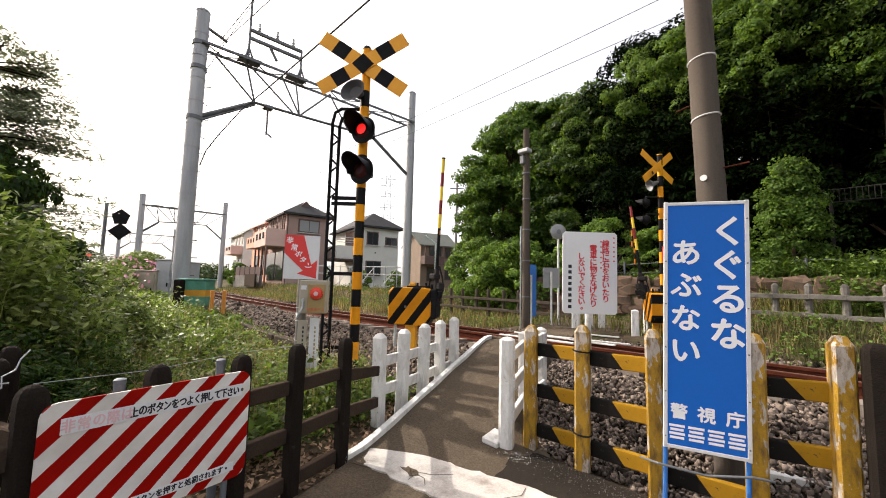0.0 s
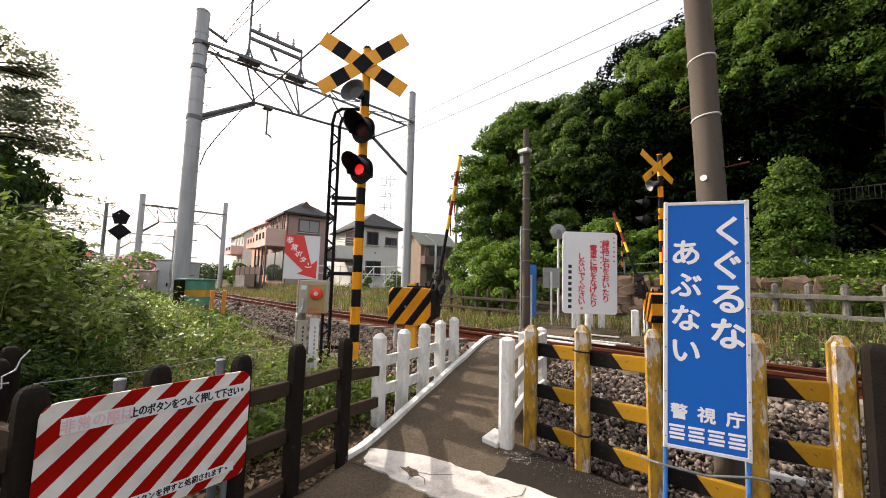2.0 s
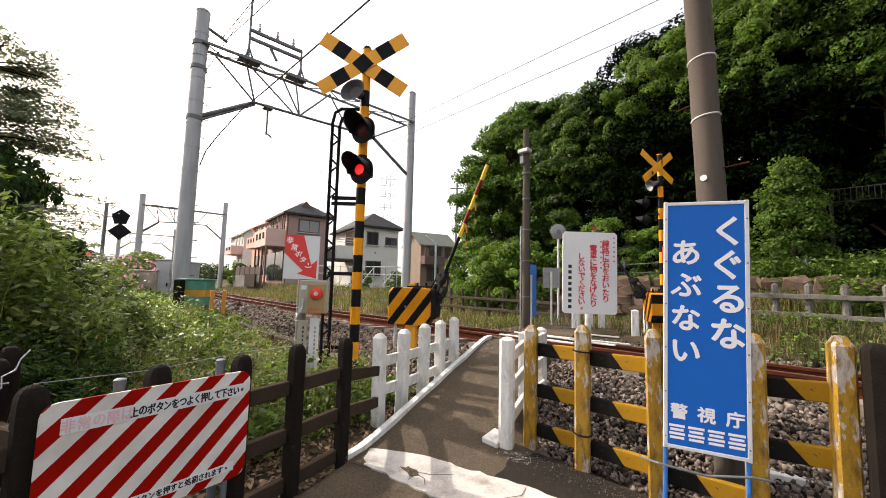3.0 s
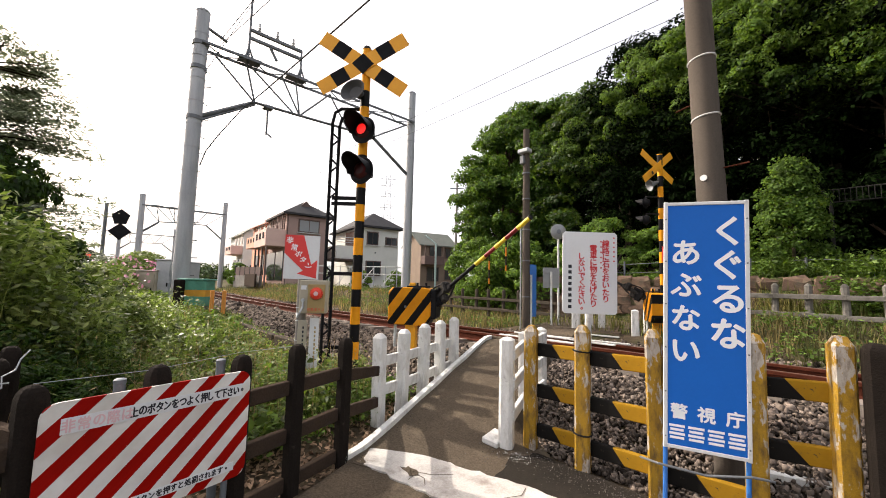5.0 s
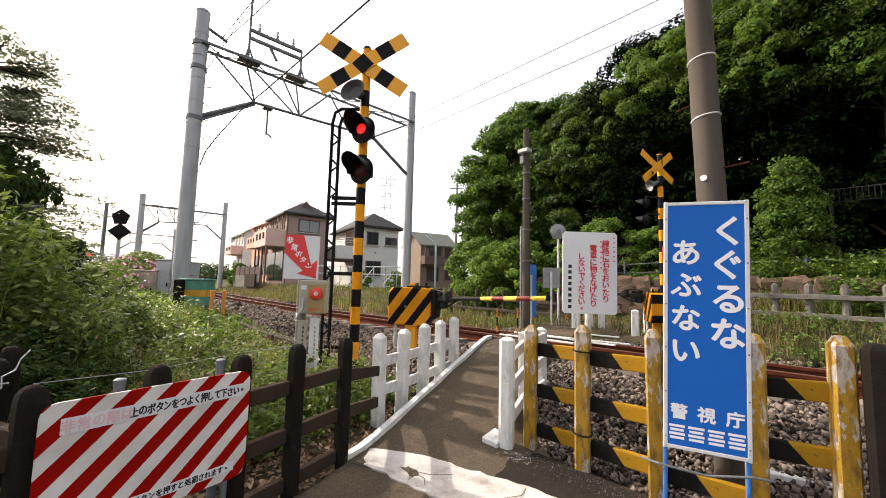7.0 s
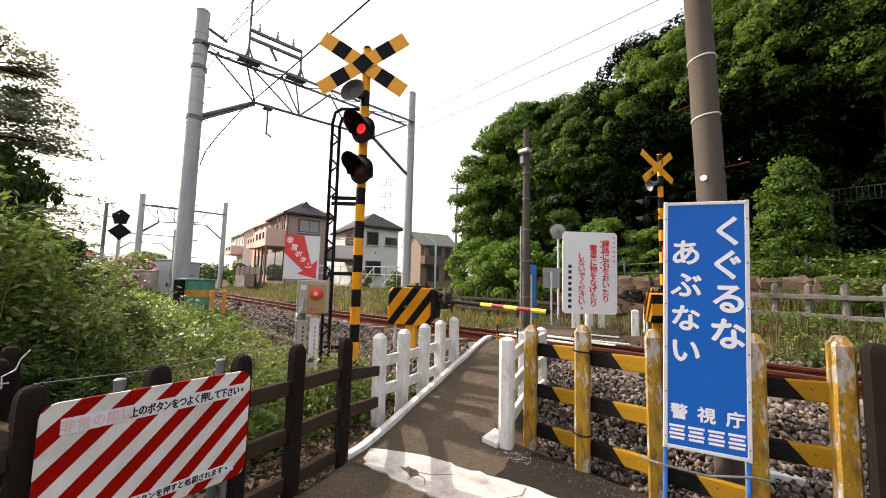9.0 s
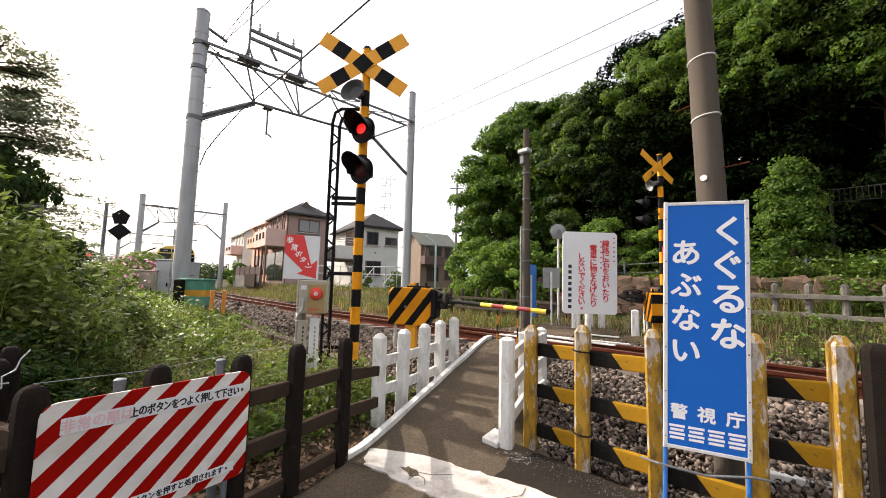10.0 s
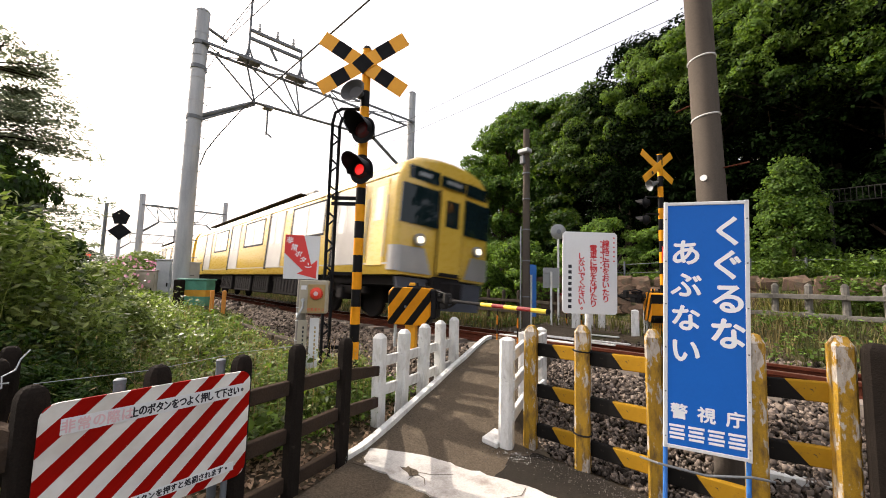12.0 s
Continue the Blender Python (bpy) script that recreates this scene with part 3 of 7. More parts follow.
def paint_flakes():
    """Flakes of white paint shed round the foot of the white post."""
    rng = np.random.default_rng(64)
    n = 120
    a, r = rng.uniform(0, 6.28, n), np.abs(rng.normal(scale=0.13, size=n)) + 0.03
    c = np.stack([-2.1 + r * np.cos(a) * 1.3, 2.86 + r * np.sin(a) * 0.6, np.full(n, -0.606)], 1)
    v, f = leaves(c, np.tile([0, 0, 1.0], (n, 1)), 0.013, 0.009, rng, 0.0, 0.05)
    tagged(new("paint_flakes", array_mesh("paint_flakes", v, f, M_WHITE)), "white paint flakes on the asphalt round a post", "paint flakes", kind="stuff")


paint_flakes()
# Concrete edge strip: white colour stands in for the sun on it.
bm = bm0()
box(bm, (1.1, 0.075, 0.08), m=pose(-0.22, 3.89, -0.488, 0, 0, 18.5), bevel=0.006)
solid("kerb_strip", bm, M_WHITE, "concrete kerb strip at the foot of the ballast, sunlight drawn as white", "kerb", kind="structure")


# ---- track ----
def rail(y):
    ob = thing("rail", (0, y, 0), label="rust-brown steel running rail on sleepers", category="rail", group="rails of the track", kind="structure")
    bm = bm0()
    prof = [(-0.06, -0.153), (0.06, -0.153), (0.06, -0.14), (0.012, -0.12), (0.009, -0.045), (0.032, -0.035), (0.032, -0.005), (0.025, -0.001), (-0.025, -0.001), (-0.032, -0.005), (-0.032, -0.035), (-0.009, -0.045), (-0.012, -0.12), (-0.06, -0.14)]
    xs = [-300, -60, -45, -30, -25, -20, -16.5, -13, -9.5, -6, -3, 0, 4, 60]
    rings = [[bm.verts.new((x, py, pz + float(bed_z(x, y)))) for py, pz in prof] for x in xs]
    for a, b in zip(rings, rings[1:]):
        for i in range(len(prof)):
            j = (i + 1) % len(prof)
            bm.faces.new((a[i], a[j], b[j], b[i]))
    part("rail_body", bm, M_RUST, ob)
    bm = bm0()
    rings = [[bm.verts.new((x, py, pz + float(bed_z(x, y)))) for py, pz in ((-0.018, -0.002), (0.018, -0.002), (0.018, 0.003), (-0.018, 0.003))] for x in xs]
    for a, b in zip(rings, rings[1:]):
        for i in range(4):
            bm.faces.new((a[i], a[(i + 1) % 4], b[(i + 1) % 4], b[i]))
    part("rail_head", bm, M_RAILTOP, ob, "polished running surface")
    return ob


for ry in (5.207, 6.274):
    rail(ry)

bm = bm0()
for i in range(150):
    sx = -80 + i * 0.62
    box(bm, (0.22, 2.0, 0.16), m=pose(sx, 5.74, float(bed_z(sx, 5.74)) - 0.225, -math.degrees(math.atan(float(cant(sx)) / 1.067))))
solid("sleepers", bm, M_SLEEPER, "weathered sleepers half buried in ballast", "sleepers", kind="stuff")


def ballast():
    """Loose broken stones: denser and finer where the line lies close."""
    rng = np.random.default_rng(11)
    sets = []
    for x0, x1, y0, y1, n, s in ((-3.2, 1.2, 3.15, 5.1, 24000, 0.0185), (-7.5, -3.2, 3.3, 5.1, 14000, 0.0215), (-14, -7.5, 3.2, 5.1, 15000, 0.027), (-14, 3, 5.1, 7.2, 18000, 0.024), (-45, -14, 3.3, 7.4, 9000, 0.055)):
        xy = np.stack([rng.uniform(x0, x1, n), rng.uniform(y0, y1, n)], 1)
        along = (xy[:, 1] - LEFT0.y) / PATH_DIR.y
        left = LEFT0.x + PATH_DIR.x * along
        keep = ~((xy[:, 0] > left - 0.04) & (xy[:, 0] < left + 1.22))
        keep &= rng.uniform(size=n) < smooth(y0 - 0.1, y0 + 0.5, xy[:, 1]) + (0.75 if x0 == -3.2 else 0.15)
        xy = xy[keep]
        sets.append((xy, np.full(len(xy), s)))
    xy = np.concatenate([a for a, _ in sets])
    sz = np.concatenate([b for _, b in sets]) * rng.uniform(0.6, 1.35, len(xy))
    n = len(xy)
    cube = np.array([(-1, -1, -1), (1, -1, -.8), (.9, 1, -1), (-1, .8, -.7), (-.35, -.6, 1), (.8, -.45, .75), (.4, .75, 1), (-.75, .35, .6)], float)
    v = cube[None] * rng.uniform(0.7, 1.15, size=(n, 8, 3)) * sz[:, None, None] * rng.uniform(0.45, 1.55, size=(n, 1, 3))
    ang = rng.normal(size=(n, 4))
    ang /= np.linalg.norm(ang, axis=1)[:, None]
    w, x, y, z = ang.T
    rot = np.stack([1 - 2 * (y * y + z * z), 2 * (x * y - z * w), 2 * (x * z + y * w), 2 * (x * y + z * w), 1 - 2 * (x * x + z * z), 2 * (y * z - x * w), 2 * (x * z - y * w), 2 * (y * z + x * w), 1 - 2 * (x * x + y * y)], 1).reshape(n, 3, 3)
    v = np.einsum("nij,nkj->nki", rot, v)
    bed = ground_height(xy[:, 0], xy[:, 1]) + 0.02 + 0.02 * smooth(4.4, 4.8, xy[:, 1]) * smooth(7.3, 6.9, xy[:, 1])
    v[:, :, 0] += xy[:, 0, None]
    v[:, :, 1] += xy[:, 1, None]
    v[:, :, 2] += (bed + rng.uniform(-0.025, 0.035, n))[:, None]
    f = np.array([(0, 3, 2, 1), (4, 5, 6, 7), (0, 1, 5, 4), (1, 2, 6, 5), (2, 3, 7, 6), (3, 0, 4, 7)])
    faces = (np.arange(n)[:, None, None] * 8 + f[None]).reshape(-1, 4)
    ob = new("ballast", array_mesh("ballast", v.reshape(-1, 3), faces, M_STONE))
    tagged(ob, "loose broken grey-brown ballast stones round the track", "ballast", kind="stuff")


ballast()
bm = bm0()
for x0, x1, y in ((-7.9, -6.3, 2.86), (-9.6, -7.95, 2.84), (-12.2, -9.65, 2.9)):
    box(bm, (x1 - x0, 0.11, 0.3), ((x0 + x1) / 2, y, -0.385), bevel=0.012)
solid("concrete_kerb", bm, M_FENCEDARK, "low concrete trough edge along the ballast", "kerb", kind="structure")


# ---- lettering ----
def letters(body, size, extrude=0.0012):
    cu = bpy.data.curves.new("letters", "FONT")
    cu.body, cu.size, cu.extrude = body, size, extrude
    cu.align_x, cu.align_y = 'CENTER', 'CENTER'
    cu.resolution_u = 4
    ob = new("letters", cu)
    bpy.context.view_layer.update()
    me = bpy.data.meshes.new_from_object(ob.evaluated_get(bpy.context.evaluated_depsgraph_get()))
    bpy.data.objects.remove(ob)
    bpy.data.curves.remove(cu)
    return me


STAND = Matrix.Rotation(radians(90), 4, 'X')


def write(name, parent, marks, material, y, label=""):
    """One mesh of glyphs: marks are (text, x, z, size, turn, stretch, bold), facing -y of the parent."""
    bm = bm0()
    for text, x, z, size, turn, sx, bold in marks:
        me = letters(text, size)
        tmp = bm0()
        tmp.from_mesh(me)
        xs = [v.co.x for v in tmp.verts] or [0]
        ys = [v.co.y for v in tmp.verts] or [0]
        cx, cy = (min(xs) + max(xs)) / 2, (min(ys) + max(ys)) / 2
        shift = (Matrix.Translation((-cx, 0, 0)) if len(text) > 1 else Matrix.Translation((-cx, -cy, 0)))
        base = Matrix.Translation((x, y, z)) @ Matrix.Rotation(radians(turn), 4, 'Y') @ STAND @ Matrix.Diagonal((sx, 1, 1, 1)) @ shift
        for dx, dz in ([(0, 0)] if not bold else [(0, 0), (bold, 0), (-bold, 0), (0, bold), (0, -bold)]):
            tmp2 = tmp.copy()
            tmp2.transform(Matrix.Translation((dx, 0.0002 * (dx != 0) + 0.0004 * (dz != 0), dz)) @ base)
            keep = bpy.data.meshes.new("tmp")
            tmp2.to_mesh(keep)
            tmp2.free()
            bm.from_mesh(keep)
            bpy.data.meshes.remove(keep)
        tmp.free()
        bpy.data.meshes.remove(me)
    ob = new(name, bpy.data.meshes.new(name))
    bm.to_mesh(ob.data)
    bm.free()
    ob.data.materials.append(material)
    ob.parent = parent
    return tagged(ob, label)


def column(text, x, z_top, z_bottom, size, sx=1.0, bold=0.0):
    n = len(text)
    return [(c, x, z_top + (z_bottom - z_top) * i / (n - 1), size, 0, sx, bold) for i, c in enumerate(text)]


# ---- fences ----
def post_bm(w, h, tip=0.06, chamfer=0.014, dome=False):
    """A square post with chamfered edges and a pyramid or rounded top."""
    bm = bm0()
    c, a = chamfer, w / 2
    ring = [(a, a - c), (a - c, a), (-a + c, a), (-a, a - c), (-a, -a + c), (-a + c, -a), (a - c, -a), (a, -a + c)]
    lo = [bm.verts.new((x, y, -0.15)) for x, y in ring]
    hi = [bm.verts.new((x, y, h - tip)) for x, y in ring]
    steps = ((0.95, 0.35), (0.82, 0.64), (0.6, 0.86), (0.3, 0.97)) if dome else ((0.5, 1 - 0.008 / tip),)
    caps = [[bm.verts.new((x * k, y * k, h - tip + tip * u)) for x, y in ring] for k, u in steps]
    top = bm.verts.new((0, 0, h))
    for i in range(8):
        j = (i + 1) % 8
        for a, b in zip([lo, hi] + caps, [hi] + caps):
            bm.faces.new((a[i], a[j], b[j], b[i]))
        bm.faces.new((caps[-1][i], caps[-1][j], top))
    bm.faces.new(lo[::-1])
    return bm


def board_between(bm, a, b, z0, z1, h, t):
    a, b = Vector((a[0], a[1], z0)), Vector((b[0], b[1], z1))
    d = b - a
    m = Matrix.Translation((a + b) / 2) @ Matrix.Rotation(math.atan2(d.y, d.x), 4, 'Z') @ Matrix.Rotation(-math.asin(d.z / d.length), 4, 'Y')
    return box(bm, (d.length, t, h), (0, 0, 0), m, 0.006)


def board_part(name, a, b, z0, z1, h, t, material, parent):
    """A board with its own axes, so that bands run along it."""
    a, b = Vector((a[0], a[1], z0)), Vector((b[0], b[1], z1))
    d = b - a
    m = Matrix.Translation((a + b) / 2) @ Matrix.Rotation(math.atan2(d.y, d.x), 4, 'Z') @ Matrix.Rotation(-math.asin(d.z / d.length), 4, 'Y')
    return part(name, bbox((d.length, t, h), (0, 0, 0), 0.006), material, parent, m=m)


def yellow_fence():
    f = thing("yellow_fence", (0, 0, 0), label="peeling yellow posts with black and yellow boards beside the path", category="fence")
    posts = [(-2.115, 3.10, 0.50), (-1.605, 3.10, 0.545), (-1.045, 3.10, 0.57), (-0.488, 3.12, 0.60), (-0.098, 3.19, 0.625)]
    for i, (x, y, zt) in enumerate(posts):
        part("post", post_bm((0.112, 0.118, 0.112, 0.105, 0.105)[i], zt + 0.66), M_YELLOW, f, m=pose(x, y, -0.66, random.uniform(-1, 1), random.uniform(-1, 1), 20 + random.uniform(-6, 6)), label="")
    for (a, b) in zip(posts, posts[1:]):
        for z, s in ((0.27, 1.0), (-0.10, 1.0), (-0.45, 1.0)):
            board_part("board", (a[0], a[1] + 0.045), (b[0], b[1] + 0.045), z, z + 0.02, 0.115, 0.05, M_YBLACK, f)
    for z in (0.33, -0.335):
        bm = bm0()
        tube(bm, [(-1.605 + 0.076 * math.cos(t * math.pi / 6), 3.10 + 0.076 * math.sin(t * math.pi / 6), z + 0.004 * math.sin(t)) for t in range(13)], 0.007, 6)
        part("binding_wire", bm, M_BLACK, f, "dark wire wound round a post")
    bm = bm0()
    tube(bm, [(-1.13, 3.03, -0.345), (-0.94, 2.82, -0.265), (-0.7, 2.92, -0.285), (-0.48, 3.0, -0.24), (-0.39, 3.06, -0.25)], 0.008, 8)
    part("tie_wire", bm, M_STEEL, f, "bent bright steel rod")


def dark_fence():
    f = thing("dark_fence", (0, 0, 0), label="weathered dark concrete posts with brown rails along the path", category="fence")
    posts = [(-2.985, 1.66), (-2.80, 1.17), (-2.66, 0.76), (-2.54, 0.32), (-2.43, -0.13), (-2.32, -0.6)]
    for i, (x, y) in enumerate(posts):
        part("post", post_bm(0.104, 1.045 + 0.012 * (i % 2), 0.08, 0.02, True), M_DARKPOST, f, m=pose(x, y, -0.66, 0, 0, 15 + random.uniform(-5, 5)))
    for (a, b) in zip(posts, posts[1:]):
        for z in (0.09, -0.24, -0.57):
            board_part("rail_board", (a[0] - 0.03, a[1]), (b[0] - 0.03, b[1]), z, z, 0.10, 0.05, M_DARKRAIL, f)
    side = [(-2.43, -0.13), (-2.76, -0.31), (-3.22, -0.32), (-3.74, -0.32)]
    for x, y in side[1:]:
        part("post", post_bm(0.104, 1.05, 0.08, 0.02, True), M_DARKPOST, f, m=pose(x, y, -0.66, 0, 0, random.uniform(-6, 6)))
    for a, b in zip(side, side[1:]):
        for z in (0.16, -0.17, -0.5):
            board_part("rail_board", (a[0], a[1] - 0.03), (b[0], b[1] - 0.03), z, z, 0.10, 0.05, M_DARKRAIL, f)
    for z0, z1 in ((0.066, -0.08), (-0.24, -0.40)):
        board_part("rail_board", (-3.0, 1.69), (-3.52, 2.36), z0, z1, 0.1, 0.05, M_DARKRAIL, f)


def white_fence_left():
    f = thing("white_fence", (0, 0, 0), label="white-painted concrete picket fence along the ramp", category="fence", group="white fences at the ramp")
    posts = [(-3.53, 2.38, -0.64, 0.31), (-3.63, 2.76, -0.58, 0.325), (-3.77, 3.19, -0.50, 0.35), (-3.93, 3.62, -0.42, 0.36), (-4.08, 4.03, -0.34, 0.375)]
    for x, y, zb, zt in posts:
        part("post", post_bm(0.125, zt - zb, 0.05, 0.02), M_WHITE, f, m=pose(x, y, zb, random.uniform(-1, 1), random.uniform(-1, 1), 18 + random.uniform(-4, 4)))
    for a, b in zip(posts, posts[1:]):
        for k in (0.0, -0.31):
            board_part("rail_board", (a[0] - 0.035, a[1]), (b[0] - 0.035, b[1]), k, k + 0.005, 0.11, 0.05, M_WHITE, f)


def white_fence_right():
    f = thing("white_fence", (0, 0, 0), label="white-painted concrete fence ending at the yellow posts", category="fence", group="white fences at the ramp")
    posts = [(-2.25, 2.92, -0.64, 0.385, 0.13), (-2.55, 3.62, -0.46, 0.36, 0.125), (-2.62, 4.05, -0.36, 0.37, 0.125)]
    for x, y, zb, zt, w in posts:
        part("post", post_bm(w, zt - zb, 0.03, 0.03), M_WHITE, f, m=pose(x, y, zb, 0, 0, 22))
    for a, b in zip(posts, posts[1:]):
        for z in (0.22, -0.05, -0.32):
            board_part("rail_board", (a[0] + 0.06, a[1]), (b[0] + 0.06, b[1]), z, z + 0.05, 0.1, 0.045, M_WHITE, f)
    part("foot_block", bbox((0.16, 0.3, 0.06), (0, 0, 0), 0.012), M_WHITE, f, m=pose(-2.375, 2.93, -0.56, 0, 10, 15))


def lineside_fence(x0, step, n, z, rails, label, material):
    """Concrete posts at even steps with boards between them."""
    f = thing("lineside_fence", (0, 0, 0), label=label, category="fence", group="concrete fences beyond the track")
    xs = [x0 + step * i for i in range(n)]
    pm = finish(post_bm(0.105, 1.05, 0.05, 0.03), "post", material)
    for x in xs:
        share("post", pm, f, pose(x, 9.5, z - 1.05, random.uniform(-1.5, 1.5), random.uniform(-2, 2), random.uniform(-8, 8)))
    for a, b in zip(xs, xs[1:]):
        for r in rails:
            board_part("rail_board", (a, 9.43), (b, 9.43), r + random.uniform(-0.01, 0.01), r + random.uniform(-0.01, 0.01), 0.085, 0.05, material, f)
    return f


yellow_fence()
dark_fence()
white_fence_left()
white_fence_right()
lineside_fence(-10.35, 0.57, 10, 0.72, (0.4, 0.08, -0.22), "grey-brown weathered concrete post and rail fence beyond the track", M_FENCEDARK)
lineside_fence(-2.05, 0.475, 15, 1.03, (0.79, 0.46), "pale grey concrete post and rail fence on the grassy bank", M_FENCECONC)
tagged(solid("end_post", post_bm(0.12, 1.22, 0.06, 0.02, True), M_DARKPOST, m=pose(0.05, 3.16, -0.62, 0, 0, 10)), "single dark weathered post beside the yellow fence", "fence post")


# ---- signs ----
def sign_pose(a, b, z):
    """The pose of an upright board whose lower corners lie at a (its left as one reads it) and b."""
    d = Vector(b) - Vector(a)
    return pose(a[0] + d.x / 2, a[1] + d.y / 2, z, 0, 0, math.degrees(math.atan2(d.y, d.x))), d.length


def blue_sign():
    w = 0.436
    s = thing("blue_warning_sign", label="tall blue sign with white lettering tied to the fence", category="sign")
    s.matrix_basis = pose(-0.708, 2.958, -0.155, 0, 1.4, 23.4)
    h = 1.59
    part("board", bbox((w, 0.012, h), (0, 0, h / 2)), M_BLUE, s)
    bm = bm0()
    for x in (-w / 2 - 0.006, w / 2 + 0.006):
        box(bm, (0.024, 0.024, h + 0.03), (x, 0, h / 2), bevel=0.003)
    for z in (0, h):
        box(bm, (w + 0.03, 0.024, 0.022), (0, 0, z), bevel=0.003)
    part("frame", bm, M_WHITEPLATE, s, "white-painted frame")
    for x in (-w / 2 - 0.004, w / 2 + 0.004):
        part("leg", brod((x, 0.016, -0.58), (x, 0.016, 0.1), 0.014), M_BLUEPIPE, s, "blue steel leg")
    bm = bm0()
    for x in (-w / 2 - 0.006, w / 2 + 0.006):
        for k in range(6):
            rod(bm, (x, -0.012, 0.06 + k * 0.285), (x, -0.016, 0.06 + k * 0.285), 0.005, seg=8)
    part("rivets", bm, M_STEEL, s)
    g = 0.205
    for c, x, z, size, turn, sx, bold in column("くぐるな", 0.121, 1.405, 0.75, g, 1.0, 0.006) + column("あぶない", -0.108, 1.262, 0.615, 0.18, 1.0, 0.005):
        write("letter", s, [(c, x, z, size, turn, sx, bold)], M_LETTER, -0.0085)
    for i, c in enumerate("警視庁"):
        write("letter", s, [(c, -0.148 + 0.15 * i, 0.226, 0.1, 0, 1.0, 0.003)], M_LETTER, -0.0085)
    for i in range(4):
        x = -0.159 + 0.106 * i
        bm = bm0()
        for dz, w2 in ((0.038, 0.088), (0.013, 0.074), (-0.012, 0.088), (-0.037, 0.08)):
            box(bm, (w2, 0.003, 0.015), (x, -0.008, 0.095 + dz))
        part("maker_mark", bm, M_LETTER, s, "plain white bars")


def notice_sign():
    m, w = sign_pose((-1.725, 2.99), (-1.405, 3.325), 0.635)
    s = thing("white_notice_sign", label="white notice board with red lettering on a white post", category="sign")
    s.matrix_basis = m @ pose(0, 0, 0, 0, 0.6, 0)
    h = 0.70
    bm = bm0()
    plate(bm, [(x * w / 2 + sx, 0, h / 2 + z * h / 2 + sz) for x, z, sx, sz in ((-1, -1, 0.02, 0), (1, -1, -0.02, 0), (1, -1, 0, 0.02), (1, 1, 0, -0.02), (1, 1, -0.02, 0), (-1, 1, 0.02, 0), (-1, 1, 0, -0.02), (-1, -1, 0, 0.02))], 0.012)
    part("board", bm, M_WHITEPLATE, s)
    part("post", brod((0.0, 0.04, -1.32), (0.0, 0.04, 0.45), 0.027), M_WHITE, s, "white steel post")
    bm = bm0()
    for z in (0.12, 0.4):
        box(bm, (0.09, 0.05, 0.03), (0, 0.03, z), bevel=0.004)
    part("clamps", bm, M_GALV, s)
    write("lettering", s, column("線路に石をおいたり", 0.135, 0.605, 0.13, 0.066, 1.0, 0.0016) + column("電車に物をなげたり", 0.03, 0.56, 0.09, 0.066, 1.0, 0.0016)
          + column("しないでください。", -0.07, 0.49, 0.045, 0.064, 1.0, 0.0016), M_RED, -0.0012)
    bm = bm0()
    for i in range(8):
        box(bm, (0.028, 0.002, 0.028), (-0.17, -0.001, 0.40 - i * 0.049))
    part("small_print", bm, M_INK, s, "column of plain black marks")
    bm = bm0()
    for i in range(6):
        box(bm, (0.012, 0.002, 0.012), (0.204, -0.001, 0.655 - i * 0.04))
        box(bm, (0.012, 0.002, 0.012), (0.094, -0.001, 0.62 - i * 0.045))
    part("reading_marks", bm, M_RED, s)


def striped_panel():
    m, w = sign_pose((-2.345, -0.098), (-2.535, 0.778), -0.29)
    s = thing("striped_panel", label="red and white diagonally striped notice panel fixed to the fence", category="sign")
    s.matrix_basis = m @ pose(0, 0, 0, 0, 0, 0)
    h, r = 0.60, 0.06
    pts = []
    for cx, cz, a0 in ((1, -1, -90), (1, 1, 0), (-1, 1, 90), (-1, -1, 180)):
        for k in range(5):
            a = radians(a0 + k * 22.5)
            pts.append((cx * (w / 2 - r) + r * math.cos(a), 0, h / 2 + cz * (h / 2 - r) + r * math.sin(a)))
    part("board", plate(bm0(), pts, 0.012), M_REDWHITE, s)
    part("text_strip", bbox((w * 0.87, 0.003, 0.068), (0.01, -0.002, h - 0.105)), M_WHITEPLATE, s, "white strip with black lettering")
    part("lower_strip", bbox((w * 0.80, 0.003, 0.046), (0.02, -0.002, 0.07)), M_WHITEPLATE, s, "white strip with small lettering")
    write("faded_lettering", s, [(c, -0.355 + 0.052 * i, h - 0.105, 0.06, 0, 0.82, 0.0013) for i, c in enumerate("非常の際は")], M_PINK, -0.0045, "faded pink lettering")
    t = "上のボタンをつよく押して下さい。"
    write("lettering", s, [(c, -0.122 + 0.0348 * i, h - 0.105, 0.052, 0, 0.72, 0.0015) for i, c in enumerate(t)], M_INK, -0.0045, "black lettering")
    t = "の場合以外にボタンを押すと処罰されます。"
    write("small_lettering", s, [(c, -0.28 + 0.0325 * i, 0.07, 0.038, 0, 0.86, 0.0011) for i, c in enumerate(t)], M_INK, -0.0045, "small black lettering")
    bm = bm0()
    for x in (-w / 2 + 0.12, w / 2 - 0.1):
        rod(bm, (x, 0.03, -0.4), (x, 0.03, h - 0.06), 0.017)
    part("back_pipes", bm, M_BARE, s, "galvanised pipes behind the panel")


blue_sign()
notice_sign()
striped_panel()


def pipe_stub(x, y, z):
    tagged(solid("pipe_stub", lathe(bm0(), [(0.026, -1.0), (0.026, -0.02), (0.028, -0.018), (0.028, 0.0), (0.02, 0.005)], 14), M_BARE, m=pose(x, y, z), smooth=True), "grey galvanised pipe end beside the fence", "pipe", "pipes at the fence")


pipe_stub(-2.62, 0.17, 0.325)
pipe_stub(-2.74, 0.66, 0.35)
bm = bm0()
